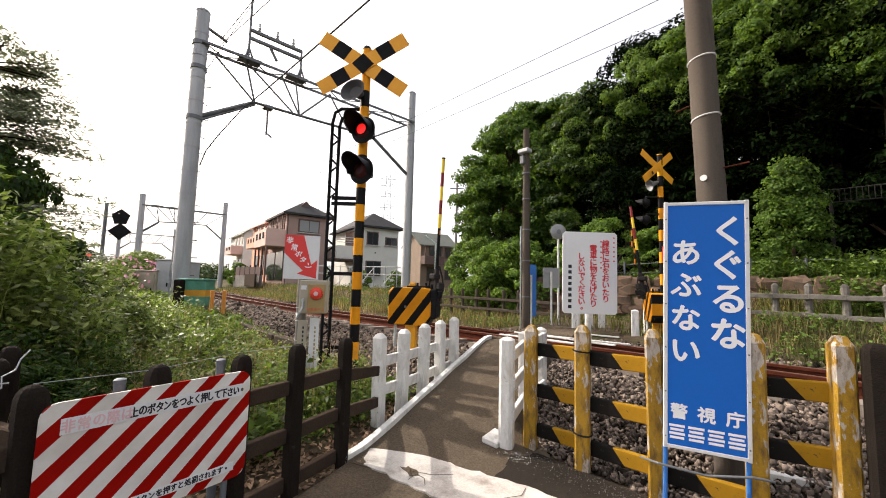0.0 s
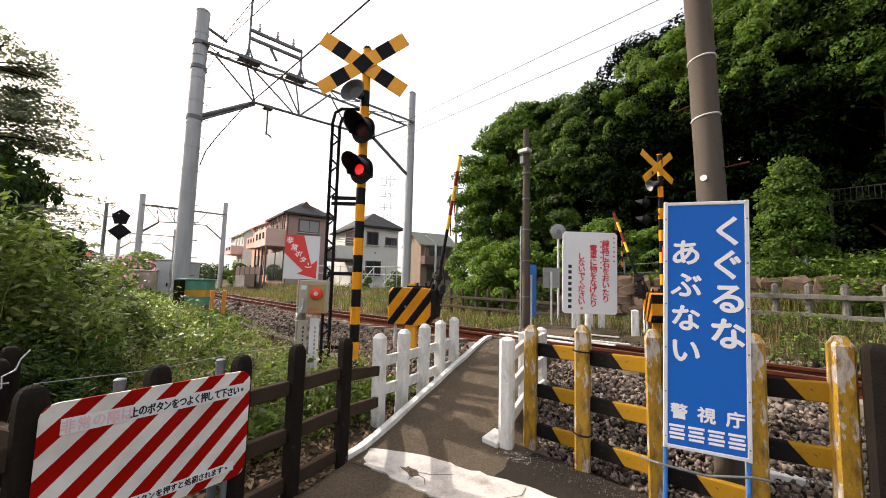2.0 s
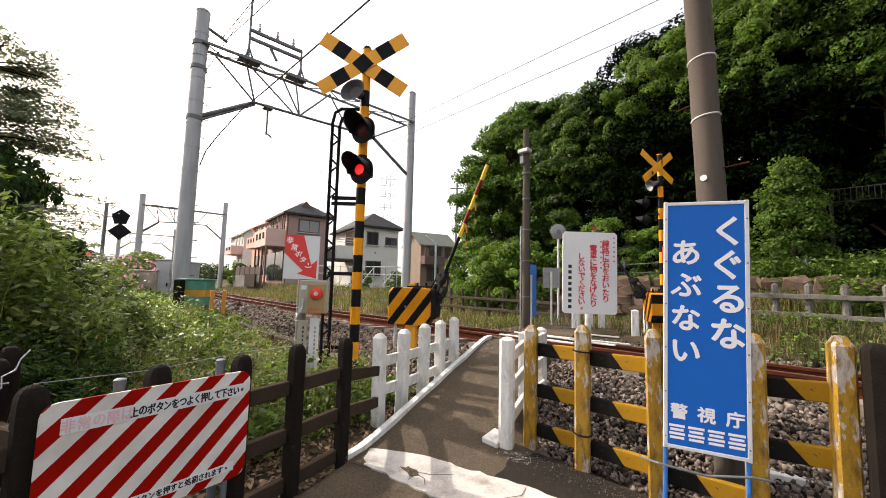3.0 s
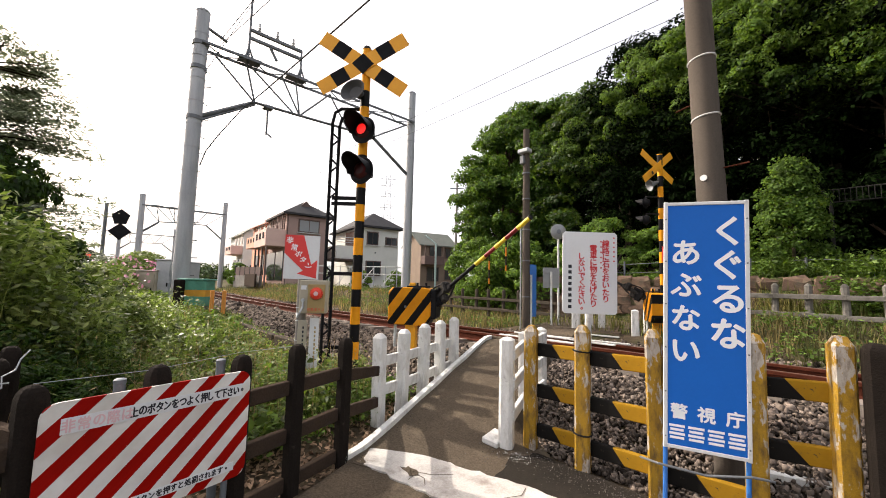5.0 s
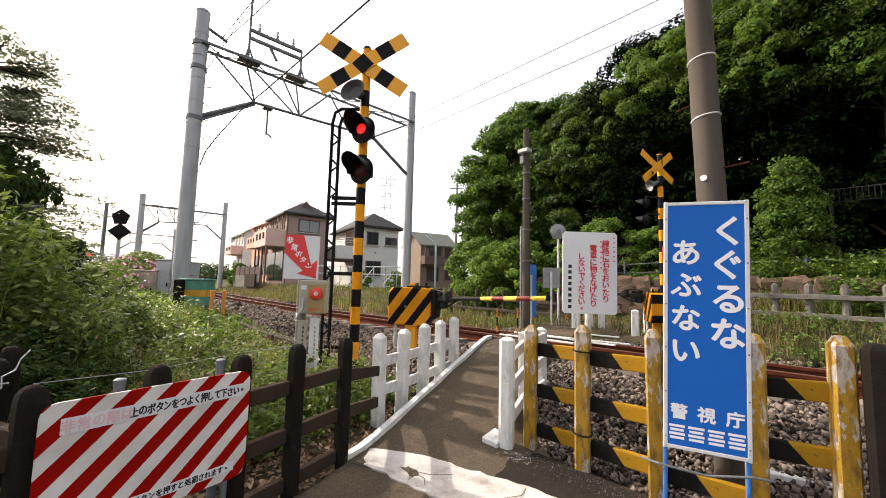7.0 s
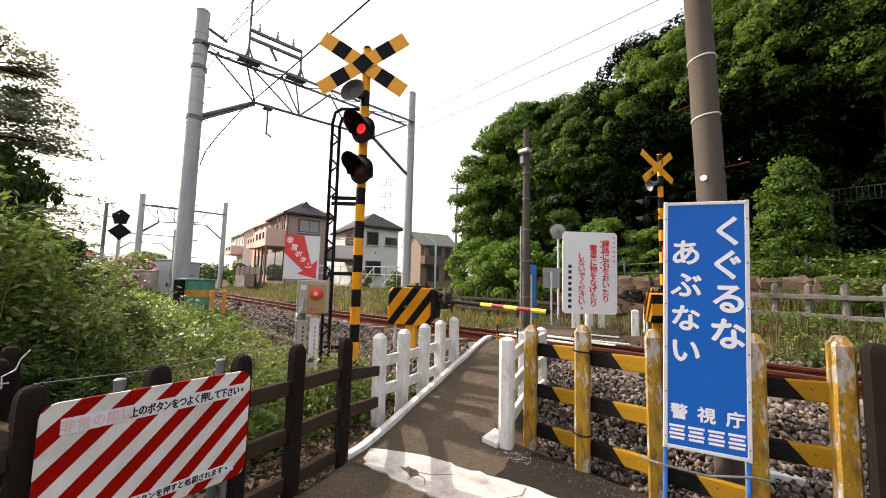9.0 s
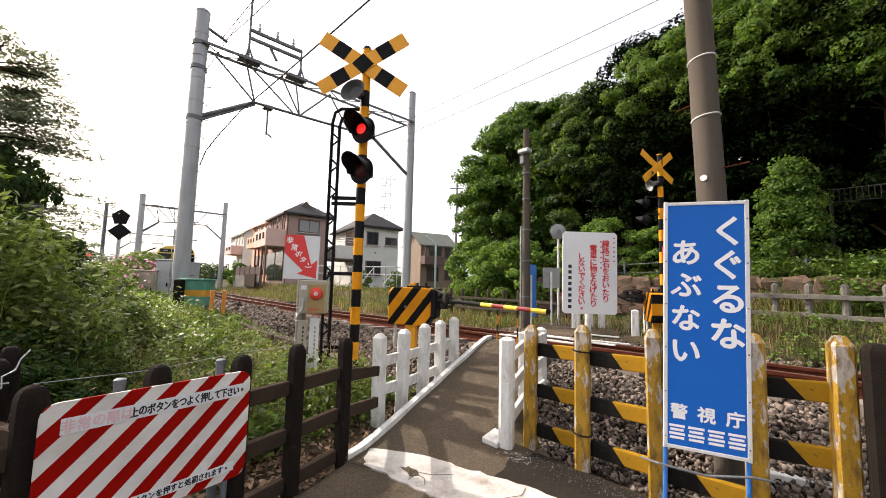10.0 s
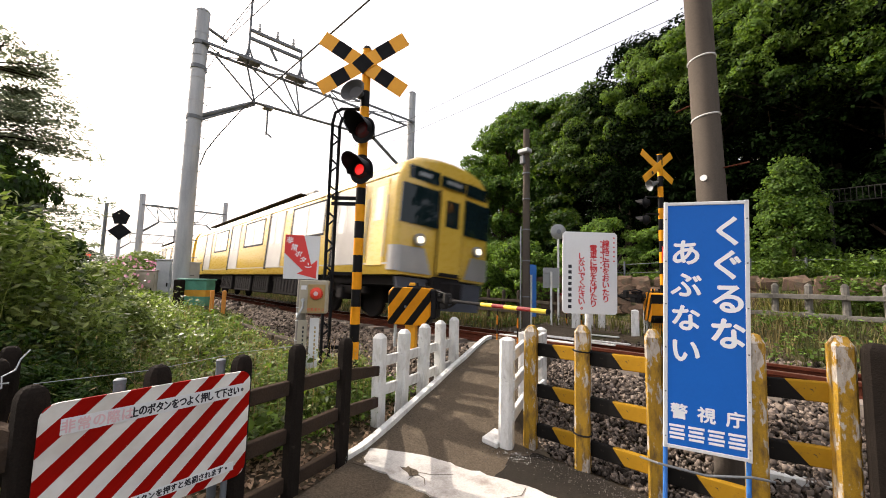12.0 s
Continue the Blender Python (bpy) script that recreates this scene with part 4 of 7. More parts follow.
tube(bm, [(-2.30, -0.30, 0.24), (-2.33, -0.25, 0.33), (-2.34, -0.25, 0.37), (-2.36, -0.215, 0.40), (-2.38, -0.22, 0.44), (-2.39, -0.185, 0.46), (-2.41, -0.175, 0.50), (-2.42, -0.15, 0.535)], 0.0028, 6)
tube(bm, [(-2.33, -0.31, 0.40), (-2.34, -0.24, 0.42), (-2.39, -0.2, 0.41)], 0.003, 6)
tube(bm, [(-2.42, -0.13, 0.39), (-2.55, 0.3, 0.37), (-2.68, 0.75, 0.395), (-2.82, 1.16, 0.38)], 0.0016, 5)
tagged(solid("loose_wire", bm, M_GALV), "bent bare wire along the tops of the fence", "wire")


# ---- posts, poles and signals ----
def utility_pole():
    p = thing("utility_pole", (-0.706, 3.64, -0.66), tilt=(1.5, -1.4), label="grey-brown concrete utility pole with white bands", category="utility pole")
    part("shaft", lathe(bm0(), [(0.108, 0.0), (0.09, 5.2), (0.08, 9.0)], 28), M_POLE, p, smooth=True)
    for z in (2.90, 3.39):
        bm = bm0()
        r = 0.1005 - 0.0036 * (z - 2.6)
        tube(bm, [(r * math.cos(k * math.pi / 12), r * math.sin(k * math.pi / 12), z + 0.012 * math.cos(k * math.pi / 12)) for k in range(25)], 0.007, 6)
        part("band", bm, M_WHITE, p, "white tie band")
    part("tag", brod((-0.02, -0.094, 2.40), (-0.022, -0.107, 2.40), 0.024, seg=18), M_WHITE, p, "round white tag")
    part("bolt", brod((0.09, -0.02, 2.47), (0.26, -0.03, 2.475), 0.006, seg=8), M_RUST, p, "rusty step bolt")
    part("bolt", brod((-0.08, 0.02, 3.06), (-0.22, 0.04, 3.04), 0.006, seg=8), M_RUST, p, "rusty step bolt")


def lamp_head(parent, name, m, with_disc):
    """A round crossing lamp: backplate, bowl, hood, lens; front along local -y."""
    root = part(name, lathe(bm0(), [(0.07, -0.14), (0.12, -0.11), (0.155, -0.03), (0.16, 0.0)], 24, Matrix.Rotation(radians(90), 4, 'X')), M_BLACK, parent, m=m, smooth=True)
    part("backplate", lathe(bm0(), [(0.185, 0.0), (0.19, 0.006), (0.185, 0.012)], 28, Matrix.Translation((0, 0.012, 0)) @ Matrix.Rotation(radians(90), 4, 'X')), M_BLACK, root, smooth=True)
    bm = bm0()
    seg = 22
    rows = []
    for rr, yy in ((0.150, 0.0), (0.158, -0.34)):
        for rad in (rr, rr - 0.006):
            ring = []
            for k in range(seg + 1):
                a = radians(-25 + 230 * k / seg)
                dep = yy * (0.35 + 0.65 * max(0.0, math.sin(a)) ** 0.6) if yy else 0.0
                ring.append(bm.verts.new((rad * math.cos(a), dep, rad * math.sin(a))))
            rows.append(ring)
    for a, b in ((rows[0], rows[2]), (rows[1], rows[3]), (rows[2], rows[3])):
        for k in range(seg):
            bm.faces.new((a[k], a[k + 1], b[k + 1], b[k]))
    part("hood", bm, M_BLACK, root, smooth=True)
    bm = bm0()
    lathe(bm, [(0.152, -0.002), (0.152, 0.004), (0.128, 0.006)], 28, Matrix.Rotation(radians(90), 4, 'X'))
    part("bezel", bm, M_BLACK, root, smooth=True)
    part("lens", lathe(bm0(), [(0.118, 0.0), (0.10, 0.012), (0.05, 0.02), (0.01, 0.022)], 24, Matrix.Translation((0, -0.007, 0)) @ Matrix.Rotation(radians(90), 4, 'X')), M_LAMP_OFF, root, "dark red lens", smooth=True)
    return root


def blade(parent):
    """A round blade that turns about its upright axis: it glows on one face and is a dark lens on the other."""
    bm = lathe(bm0(), [(0.001, 0.006), (0.058, 0.004), (0.074, 0.0), (0.058, -0.004), (0.001, -0.006)], 20, Matrix.Rotation(radians(90), 4, 'X'))
    bm.normal_update()
    ob = part("lamp_blade", bm, [M_LAMP_OFF, M_LAMP_ON], parent, "glowing red lamp face", m=pose(0, -0.045, 0))
    for f in ob.data.polygons:
        f.material_index = 1 if f.center.y < 0 else 0
    return ob


def crossbuck(parent, m, length, width, mark_bands=True):
    for s in (1, -1):
        mm = m @ Matrix.Rotation(radians(33 * s), 4, 'Y') @ Matrix.Translation((0, 0.006 * s, 0))
        part("crossbuck_arm", bbox((length, 0.008, width), (0, 0, 0), 0.004), M_ORANGE, parent, "yellow-orange board with black bands", m=mm)
        if mark_bands:
            for x in (-length * 0.262, length * 0.262):
                part("band", bbox((length * 0.155, 0.003, width - 0.004), (0, 0, 0)), M_BLACK, parent, m=mm @ Matrix.Translation((x, -0.0055, 0)))
    if mark_bands:
        part("band", bbox((width * 1.02, 0.003, width * 1.02), (0, 0, 0)), M_BLACK, parent, m=m @ Matrix.Translation((0, -0.0135, 0)) @ Matrix.Diagonal((1.18, 1, 0.78, 1)) @ Matrix.Rotation(radians(45), 4, 'Y'))


def signal_near():
    s = thing("crossing_signal", (-4.69, 2.73, -0.66), 47, label="black and yellow crossing signal pole with crossbuck and red lamps", category="crossing signal", group="crossing signals")
    part("pole", brod((0, 0, 0), (0, 0, 4.86), 0.066, seg=20), M_SIGPOLE, s, "pole with black and yellow bands", smooth=True)
    part("pole_cap", brod((0, 0, 4.86), (0, 0, 4.91), 0.07, 0.045, 16), M_BLACK, s)
    part("base", lathe(bm0(), [(0.2, -0.05), (0.2, 0.03), (0.13, 0.06), (0.11, 0.3), (0.07, 0.34)], 20), M_BLACK, s, smooth=True)
    crossbuck(s, pose(-0.03, -0.09, 4.60, 0, 0, 0), 1.42, 0.215)
    # loudspeaker horn
    horn = part("horn", lathe(bm0(), [(0.05, 0.0), (0.055, 0.12), (0.09, 0.2), (0.15, 0.26), (0.155, 0.27), (0.145, 0.27), (0.08, 0.2)], 24, Matrix.Translation((-0.02, 0.06, 4.17)) @ Matrix.Rotation(radians(-28), 4, 'Z') @ Matrix.Rotation(radians(90), 4, 'X') @ Matrix.Diagonal((1.4, 0.95, 1, 1))), M_HORN, s, "dark grey speaker horn", smooth=True)
    part("horn_bracket", bbox((0.18, 0.04, 0.06), (-0.06, 0.06, 4.22), 0.005), M_BLACK, s)
    heads = []
    for z in (3.60, 3.03):
        hd = lamp_head(s, "lamp", pose(0.03, -0.17, z, 0, 0, -22), True)
        part("lamp_arm", bbox((0.08, 0.14, 0.1), (0, 0.17, 0.0), 0.006), M_BLACK, hd)
        heads.append(hd)
    # ladder-like side mast bound to the pole
    lx = -0.40
    for dx in (-0.052, 0.052):
        bm = bm0()
        tube(bm, [(lx + dx, 0.02, 0.0), (lx + dx, 0.02, 3.72 + (0.05 if dx < 0 else 0.0)), (lx + dx + 0.03, 0.02, 3.86 + (0.06 if dx < 0 else -0.02)), (lx + dx + 0.12, 0.02, 3.92 + (0.06 if dx < 0 else -0.05)), (-0.02, 0.02, 3.92 + (0.06 if dx < 0 else -0.05))], 0.024, 8)
        part("mast_rail", bm, M_BLACK, s, smooth=True)
    for k in range(19):
        z0 = 0.2 + k * 0.19
        part("mast_lattice", brod((lx - 0.05, 0.02, z0), (lx + 0.05, 0.02, z0 + (0.09 if k % 2 else -0.09)), 0.014, seg=6), M_BLACK, s)
    for z in (0.62, 1.62, 2.6, 2.68):
        part("mast_brace", bbox((0.42, 0.03, 0.05), (lx / 2, 0.02, z), 0.004), M_BLACK, s)
    return s, heads


def signal_far():
    s = thing("crossing_signal", (-2.82, 8.95, 0.0), 47, label="slim crossing signal beyond the track with an angled crossbuck", category="crossing signal", group="crossing signals")
    part("pole", brod((0, 0, -0.2), (0, 0, 3.78), 0.055, seg=16), M_SIGPOLE, s, smooth=True)
    crossbuck(s, pose(-0.1, -0.09, 3.47, 0, -4, 24), 1.1, 0.155, False)
    part("mark", bbox((0.05, 0.004, 0.07), (0, 0, 0)), M_INK, s, m=pose(-0.28, -0.22, 3.30, 0, -33, 24))
    part("horn", lathe(bm0(), [(0.03, 0.0), (0.05, 0.1), (0.13, 0.2), (0.135, 0.205), (0.12, 0.2), (0.05, 0.12)], 20, Matrix.Translation((-0.05, 0, 3.16)) @ Matrix.Rotation(radians(-110), 4, 'Y')), M_STEEL, s, "grey speaker horn", smooth=True)
    for z in (2.70, 2.33):
        hd = lamp_head(s, "lamp", pose(-0.33, 0.0, z, 0, 0, -150) @ Matrix.Diagonal((0.62, 0.62, 0.62, 1)), False)
        part("lamp_arm", bbox((0.05, 0.30, 0.03), (0.0, 0.0, 0.13), 0.004), M_BLACK, s, m=pose(-0.17, 0.0, z, 0, 0, -90))
    part("red_tag", bbox((0.12, 0.01, 0.3), (0.02, -0.08, 1.6)), M_REDARROW, s, "small red and white plate")
    return s


SIGNAL, HEADS = signal_near()
BLADES = [blade(h) for h in HEADS]
signal_far()
utility_pole()


def gate_machine(name, loc, rz, flip, group):
    g = thing(name, loc, rz, label="black and yellow striped barrier machine with a banded arm", category="barrier", group=group)
    part("post", bbox((0.16, 0.16, 0.62), (0, 0, -0.33), 0.01), M_ORANGE, g, "orange-yellow pedestal")
    part("foot", bbox((0.34, 0.34, 0.06), (0, 0, -0.66), 0.01), M_BLACK, g)
    bm = bm0()
    plate(bm, [(-0.33, -0.16, -0.27), (0.27, -0.16, -0.27), (0.33, -0.16, -0.18), (0.33, -0.16, 0.26), (0.25, -0.16, 0.29), (-0.27, -0.16, 0.29), (-0.33, -0.16, 0.22)], 0.32)
    bmesh.ops.bevel(bm, geom=list(bm.edges), offset=0.012, segments=1, affect='EDGES')
    part("cover", bm, M_GATESTRIPE, g, "cover with slanting black and yellow stripes")
    part("gear_head", bbox((0.16, 0.3, 0.44), (0.33 * flip, 0.02, 0.05), 0.02), M_BLACK, g, "black rubber-covered drive head")
    part("top_lid", bbox((0.3, 0.28, 0.03), (0.1, 0, 0.30), 0.008), M_BLACK, g)
    part("top_lug", bbox((0.09, 0.06, 0.05), (0.02, -0.06, 0.335), 0.008), M_ORANGE, g)
    for x, y in ((-0.02, 0.06), (0.1, -0.08), (0.2, 0.06)):
        part("stud", brod((x, y, 0.31), (x, y, 0.36), 0.018, seg=8), M_BLACK, g)
    part("side_rod", brod((-0.22, -0.1, -0.6), (-0.22, -0.1, -0.26), 0.025, seg=10), M_GALV, g, "pale steel support rod")
    part("latch", bbox((0.03, 0.02, 0.035), (-0.05, -0.172, 0.0), 0.004), M_STEEL, g)
    return g


def gate_arm(parent, loc, sign, length, name="arm"):
    """The swinging arm: its pivot at loc, lying along sign * x when down."""
    a = part(name, bbox((0.52, 0.06, 0.075), (0.2 * sign, 0, 0), 0.01), M_BLACKCLOTH, parent, "black folding joint of the arm", m=pose(*loc))
    part("arm_tube", brod((0.35 * sign, 0, 0), (0.62 * sign, 0, 0), 0.026), M_BLACK, a)
    cols = [M_BANDY, M_BANDR, M_BANDY, M_BANDR, M_BANDY] if length > 1.9 else [M_BANDY, M_BANDR, M_BANDY, M_BANDR]
    n = len(cols)
    x0, x1 = (1.08 if length > 1.9 else 0.92), length
    part("arm_tube", brod((0.6 * sign, 0, 0), (x0 * sign, 0, 0), 0.024), M_BLACK, a)
    for i, c in enumerate(cols):
        part("arm_band", brod(((x0 + (x1 - x0) * i / n) * sign, 0, 0), ((x0 + (x1 - x0) * (i + 1) / n) * sign, 0, 0), 0.026), c, a)
    part("tip", brod((x1 * sign, 0, 0), ((x1 + 0.02) * sign, 0, 0), 0.03), M_BLACK, a)
    bm = bm0()
    box(bm, (0.2, 0.05, 0.05), (0.12 * sign, -0.03, 0.07), bevel=0.01)
    box(bm, (0.1, 0.07, 0.13), (0.08 * sign, 0.0, -0.08), bevel=0.01)
    rod(bm, (0.05 * sign, -0.06, 0.0), (0.05 * sign, 0.06, 0.0), 0.05, seg=14)
    part("hinge", bm, M_BLACK, a)
    bm = bm0()
    tube(bm, [(0.0, -0.04, 0.09), (0.12 * sign, -0.05, 0.13), (0.3 * sign, -0.04, 0.1), (0.42 * sign, -0.03, 0.05)], 0.012, 6)
    part("cable", bm, M_BLACK, a)
    bm = bm0()
    tube(bm, [(-0.02 * sign, 0.04, -0.06), (0.15 * sign, 0.05, -0.13), (0.33 * sign, 0.05, -0.09), (0.5 * sign, 0.03, -0.02)], 0.014, 6)
    box(bm, (0.12, 0.1, 0.1), (0.2 * sign, 0.03, -0.08), bevel=0.02)
    box(bm, (0.09, 0.12, 0.16), (0.34 * sign, -0.01, 0.03), bevel=0.02)
    part("linkage", bm, M_BLACKCLOTH, a, "black spring linkage")
    return a


def hanging_rod(parent, x, length=0.40):
    bm = brod((0, 0, -0.03), (0, 0, -length), 0.009 if length < 0.5 else 0.016, seg=8)
    return part("hanging_rod", bm, M_RODBAND, parent, "thin orange and black hanging rod", m=pose(x, 0, 0))


M_GATESTRIPE = striped("slanting_gate_stripes", (0.62, 0.25, 0.012), (0.008, 0.008, 0.008), (0.80, 0, -0.60), 0.235, 0.55, shift=0.1, rough=0.45)
M_BANDY = surface("yellow_band", (0.75, 0.55, 0.04), (0.68, 0.5, 0.04), 0.4, fine=50, grit=0.05, relief=0)
M_BANDR = surface("dark_red_band", (0.2, 0.012, 0.014), (0.16, 0.01, 0.012), 0.4, fine=50, grit=0.05, relief=0)
GATE = gate_machine("barrier_machine", (-4.68, 3.70, 0.50), 35, 1, "crossing barriers")
ARM = gate_arm(GATE, (0.0, 0.0, 0.0), 1, 2.15)
M_RODBAND = striped("rod_bands", (0.5, 0.17, 0.02), (0.02, 0.015, 0.012), (0, 0, 1), 0.22, 0.5)
RODS = [(x, hanging_rod(ARM, x)) for x in (1.38, 1.72)]
GATE_FAR = gate_machine("barrier_machine", (-2.66, 8.05, 0.50), -58, -1, "crossing barriers")
ARM_FAR = gate_arm(GATE_FAR, (0.0, 0.0, 0.0), -1, 1.82)
RODS_FAR = [(x, hanging_rod(ARM_FAR, x, 0.68)) for x in (-1.3, -1.66)]


def button_post():
    s = thing("emergency_button_post", (-4.75, 2.0, -0.66), 58, label="grey post with emergency button box and red arrow sign", category="emergency button")
    part("post", brod((0, 0, -0.1), (0, 0, 1.95), 0.06, seg=16), M_CONC, s, "grey concrete post", smooth=True)
    b = part("button_box", bbox((0.33, 0.17, 0.40), (0.165, -0.13, 1.32), 0.012), M_CREAM, s, "cream metal box")
    part("box_face", bbox((0.20, 0.012, 0.34), (0.2, -0.222, 1.30), 0.004), M_OCHRE, b, "ochre front panel")
    bm = lathe(bm0(), [(0.075, 0.0), (0.075, 0.02), (0.06, 0.05), (0.03, 0.06), (0.028, 0.045)], 22, Matrix.Translation((0.20, -0.228, 1.36)) @ Matrix.Rotation(radians(90), 4, 'X'))
    part("button", bm, M_BUTTON, b, "big red push button", smooth=True)
    part("button_cap", brod((0.20, -0.275, 1.36), (0.20, -0.29, 1.36), 0.026, seg=16), M_PINK, b)
    write("lettering", b, [("非常ボタン", 0.20, 1.165, 0.045, 0, 0.9, 0.0)], M_BUTTON, -0.23)
    bm = bm0()
    box(bm, (0.02, 0.03, 0.12), (0.05, -0.23, 1.24), bevel=0.006)
    rod(bm, (0.05, -0.225, 1.28), (0.05, -0.26, 1.28), 0.02)
    tube(bm, [(0.05, -0.24, 1.2), (0.03, -0.27, 1.14), (0.0, -0.25, 1.08), (-0.02, -0.18, 1.12)], 0.012, 6)
    part("latch", bm, M_GALV, b, "padlock and hasp")
    part("label_plate", bbox((0.06, 0.004, 0.05), (0.05, -0.218, 1.43)), M_WHITEPLATE, b)
    sg = part("arrow_sign", bbox((0.41, 0.01, 0.54), (0, 0, 0)), M_WHITEPLATE, s, "white plate with a red arrow", m=pose(-0.01, -0.11, 1.80, 0, 0.5, 0))
    bm = bm0()
    pts = [(-0.205, 0.27), (0.012, 0.27), (0.115, -0.09), (0.185, -0.03), (0.182, -0.258), (-0.045, -0.205), (0.02, -0.165), (-0.205, 0.045)]
    plate(bm, [(x, -0.0095, z) for x, z in pts], 0.003)
    part("arrow", bm, M_REDARROW, sg, "red arrow")
    write("lettering", sg, [(c, (-0.15, -0.092, -0.04, 0.015, 0.085)[i], (0.205, 0.118, 0.04, -0.028, -0.108)[i], 0.085, 8 * i, 1.0, 0.0015) for i, c in enumerate("非常ボタン")], M_LETTER, -0.0115)
    for x, h, mt in ((0.04, 0.62, M_CREAM), (0.18, 0.60, M_WHITEPLATE)):
        st = part("notice_strip", bbox((0.11, 0.008, h), (x, -0.10, 0.72 + (0.04 if x > 0.1 else 0)), 0.002), mt, s, "narrow upright notice strip")
        bm = bm0()
        for k in range(9):
            box(bm, (0.018, 0.002, 0.03), (x + 0.01, -0.1055, 0.94 - k * 0.05))
        part("print", bm, M_INK if x < 0.1 else M_OCHRE, st)
    part("lower_post", brod((0.12, -0.04, -0.1), (0.12, -0.04, 0.6), 0.035), M_WHITE, s, "white-painted stake")
    bm = bm0()
    for z in (1.02, 0.78, 1.18):
        tube(bm, [(0.064 * math.cos(k * math.pi / 8), 0.064 * math.sin(k * math.pi / 8), z) for k in range(17)], 0.005, 6)
    part("bands", bm, M_GALV, s)


button_post()


# ---- the train ----
def train_section():
    pts = [(-1.36, 0.95), (-1.42, 1.15), (-1.42, 2.78), (-1.385, 3.06), (-1.26, 3.35), (-0.93, 3.55), (-0.45, 3.63), (0, 3.65)]
    return pts + [(-y, z) for y, z in pts[-2::-1]]


def car_body(x_front, x_back, cab):
    bm = bm0()
    prof = train_section()
    xs = [(x_back, 1.0), (x_front - 0.28, 1.0)]
    if cab:
        xs += [(x_front - 0.12, 0.985), (x_front - 0.04, 0.955)]
    rings = []
    for x, k in xs:
        rings.append([bm.verts.new((x - (0.10 * (y / 1.4) ** 2 if (cab and k < 1) else 0), y * k, 0.95 + (z - 0.95) * (1 - (1 - k) * 0.6))) for y, z in prof])
    for a, b in zip(rings, rings[1:]):
        for i in range(len(prof)):
            j = (i + 1) % len(prof)
            bm.faces.new((a[i], a[j], b[j], b[i]))
    bm.faces.new(rings[0])
    if cab:
        mid = [bm.verts.new((x_front - 0.02 - 0.08 * (y / 1.4) ** 2, y * 0.9, 0.97 + (z - 0.95) * 0.94)) for y, z in prof]
        for i in range(len(prof)):
            j = (i + 1) % len(prof)
            bm.faces.new((rings[-1][i], rings[-1][j], mid[j], mid[i]))
        bm.faces.new(mid)
    else:
        bm.faces.new(rings[-1])
    return bm


def front_plate(y0, y1, z0, z1, lift, thick=0.03):
    """A panel bent with the cab front, set proud of it."""
    bm = bm0()
    n = 6
    cols = []
    for i in range(n + 1):
        y = y0 + (y1 - y0) * i / n
        x = -0.02 - 0.085 * (y / 1.3) ** 2 + lift
        cols.append([bm.verts.new((x + dx, y, z)) for z in (z0, z1) for dx in (0, -thick)])
    for a, b in zip(cols, cols[1:]):
        for q in ((0, 2), (2, 3), (3, 1), (1, 0)):
            bm.faces.new((a[q[0]], a[q[1]], b[q[1]], b[q[0]]))
    bm.faces.new((cols[0][0], cols[0][1], cols[0][3], cols[0][2]))
    bm.faces.new((cols[-1][0], cols[-1][2], cols[-1][3], cols[-1][1]))
    return bm


def wheel_set(tr, x):
    bm = bm0()
    box(bm, (2.9, 0.16, 0.2), (x, -1.02, 0.62), bevel=0.03)
    box(bm, (2.9, 0.16, 0.2), (x, 1.02, 0.62), bevel=0.03)
    box(bm, (0.6, 2.2, 0.3), (x, 0, 0.66), bevel=0.04)
    for dx in (-0.7, 0.7):
        box(bm, (0.3, 0.26, 0.3), (x + dx - 0.35, -1.05, 0.52), bevel=0.03)
    part("bogie", bm, M_UNDER, tr)
    for dx in (-1.05, 1.05):
        bm = bm0()
        for y in (-0.56, 0.56):
            rod(bm, (x + dx, y - 0.06, 0.43), (x + dx, y + 0.06, 0.43), 0.43, seg=24)
        rod(bm, (x + dx, -0.6, 0.43), (x + dx, 0.6, 0.43), 0.08)
        part("wheelset", bm, M_UNDER, tr)


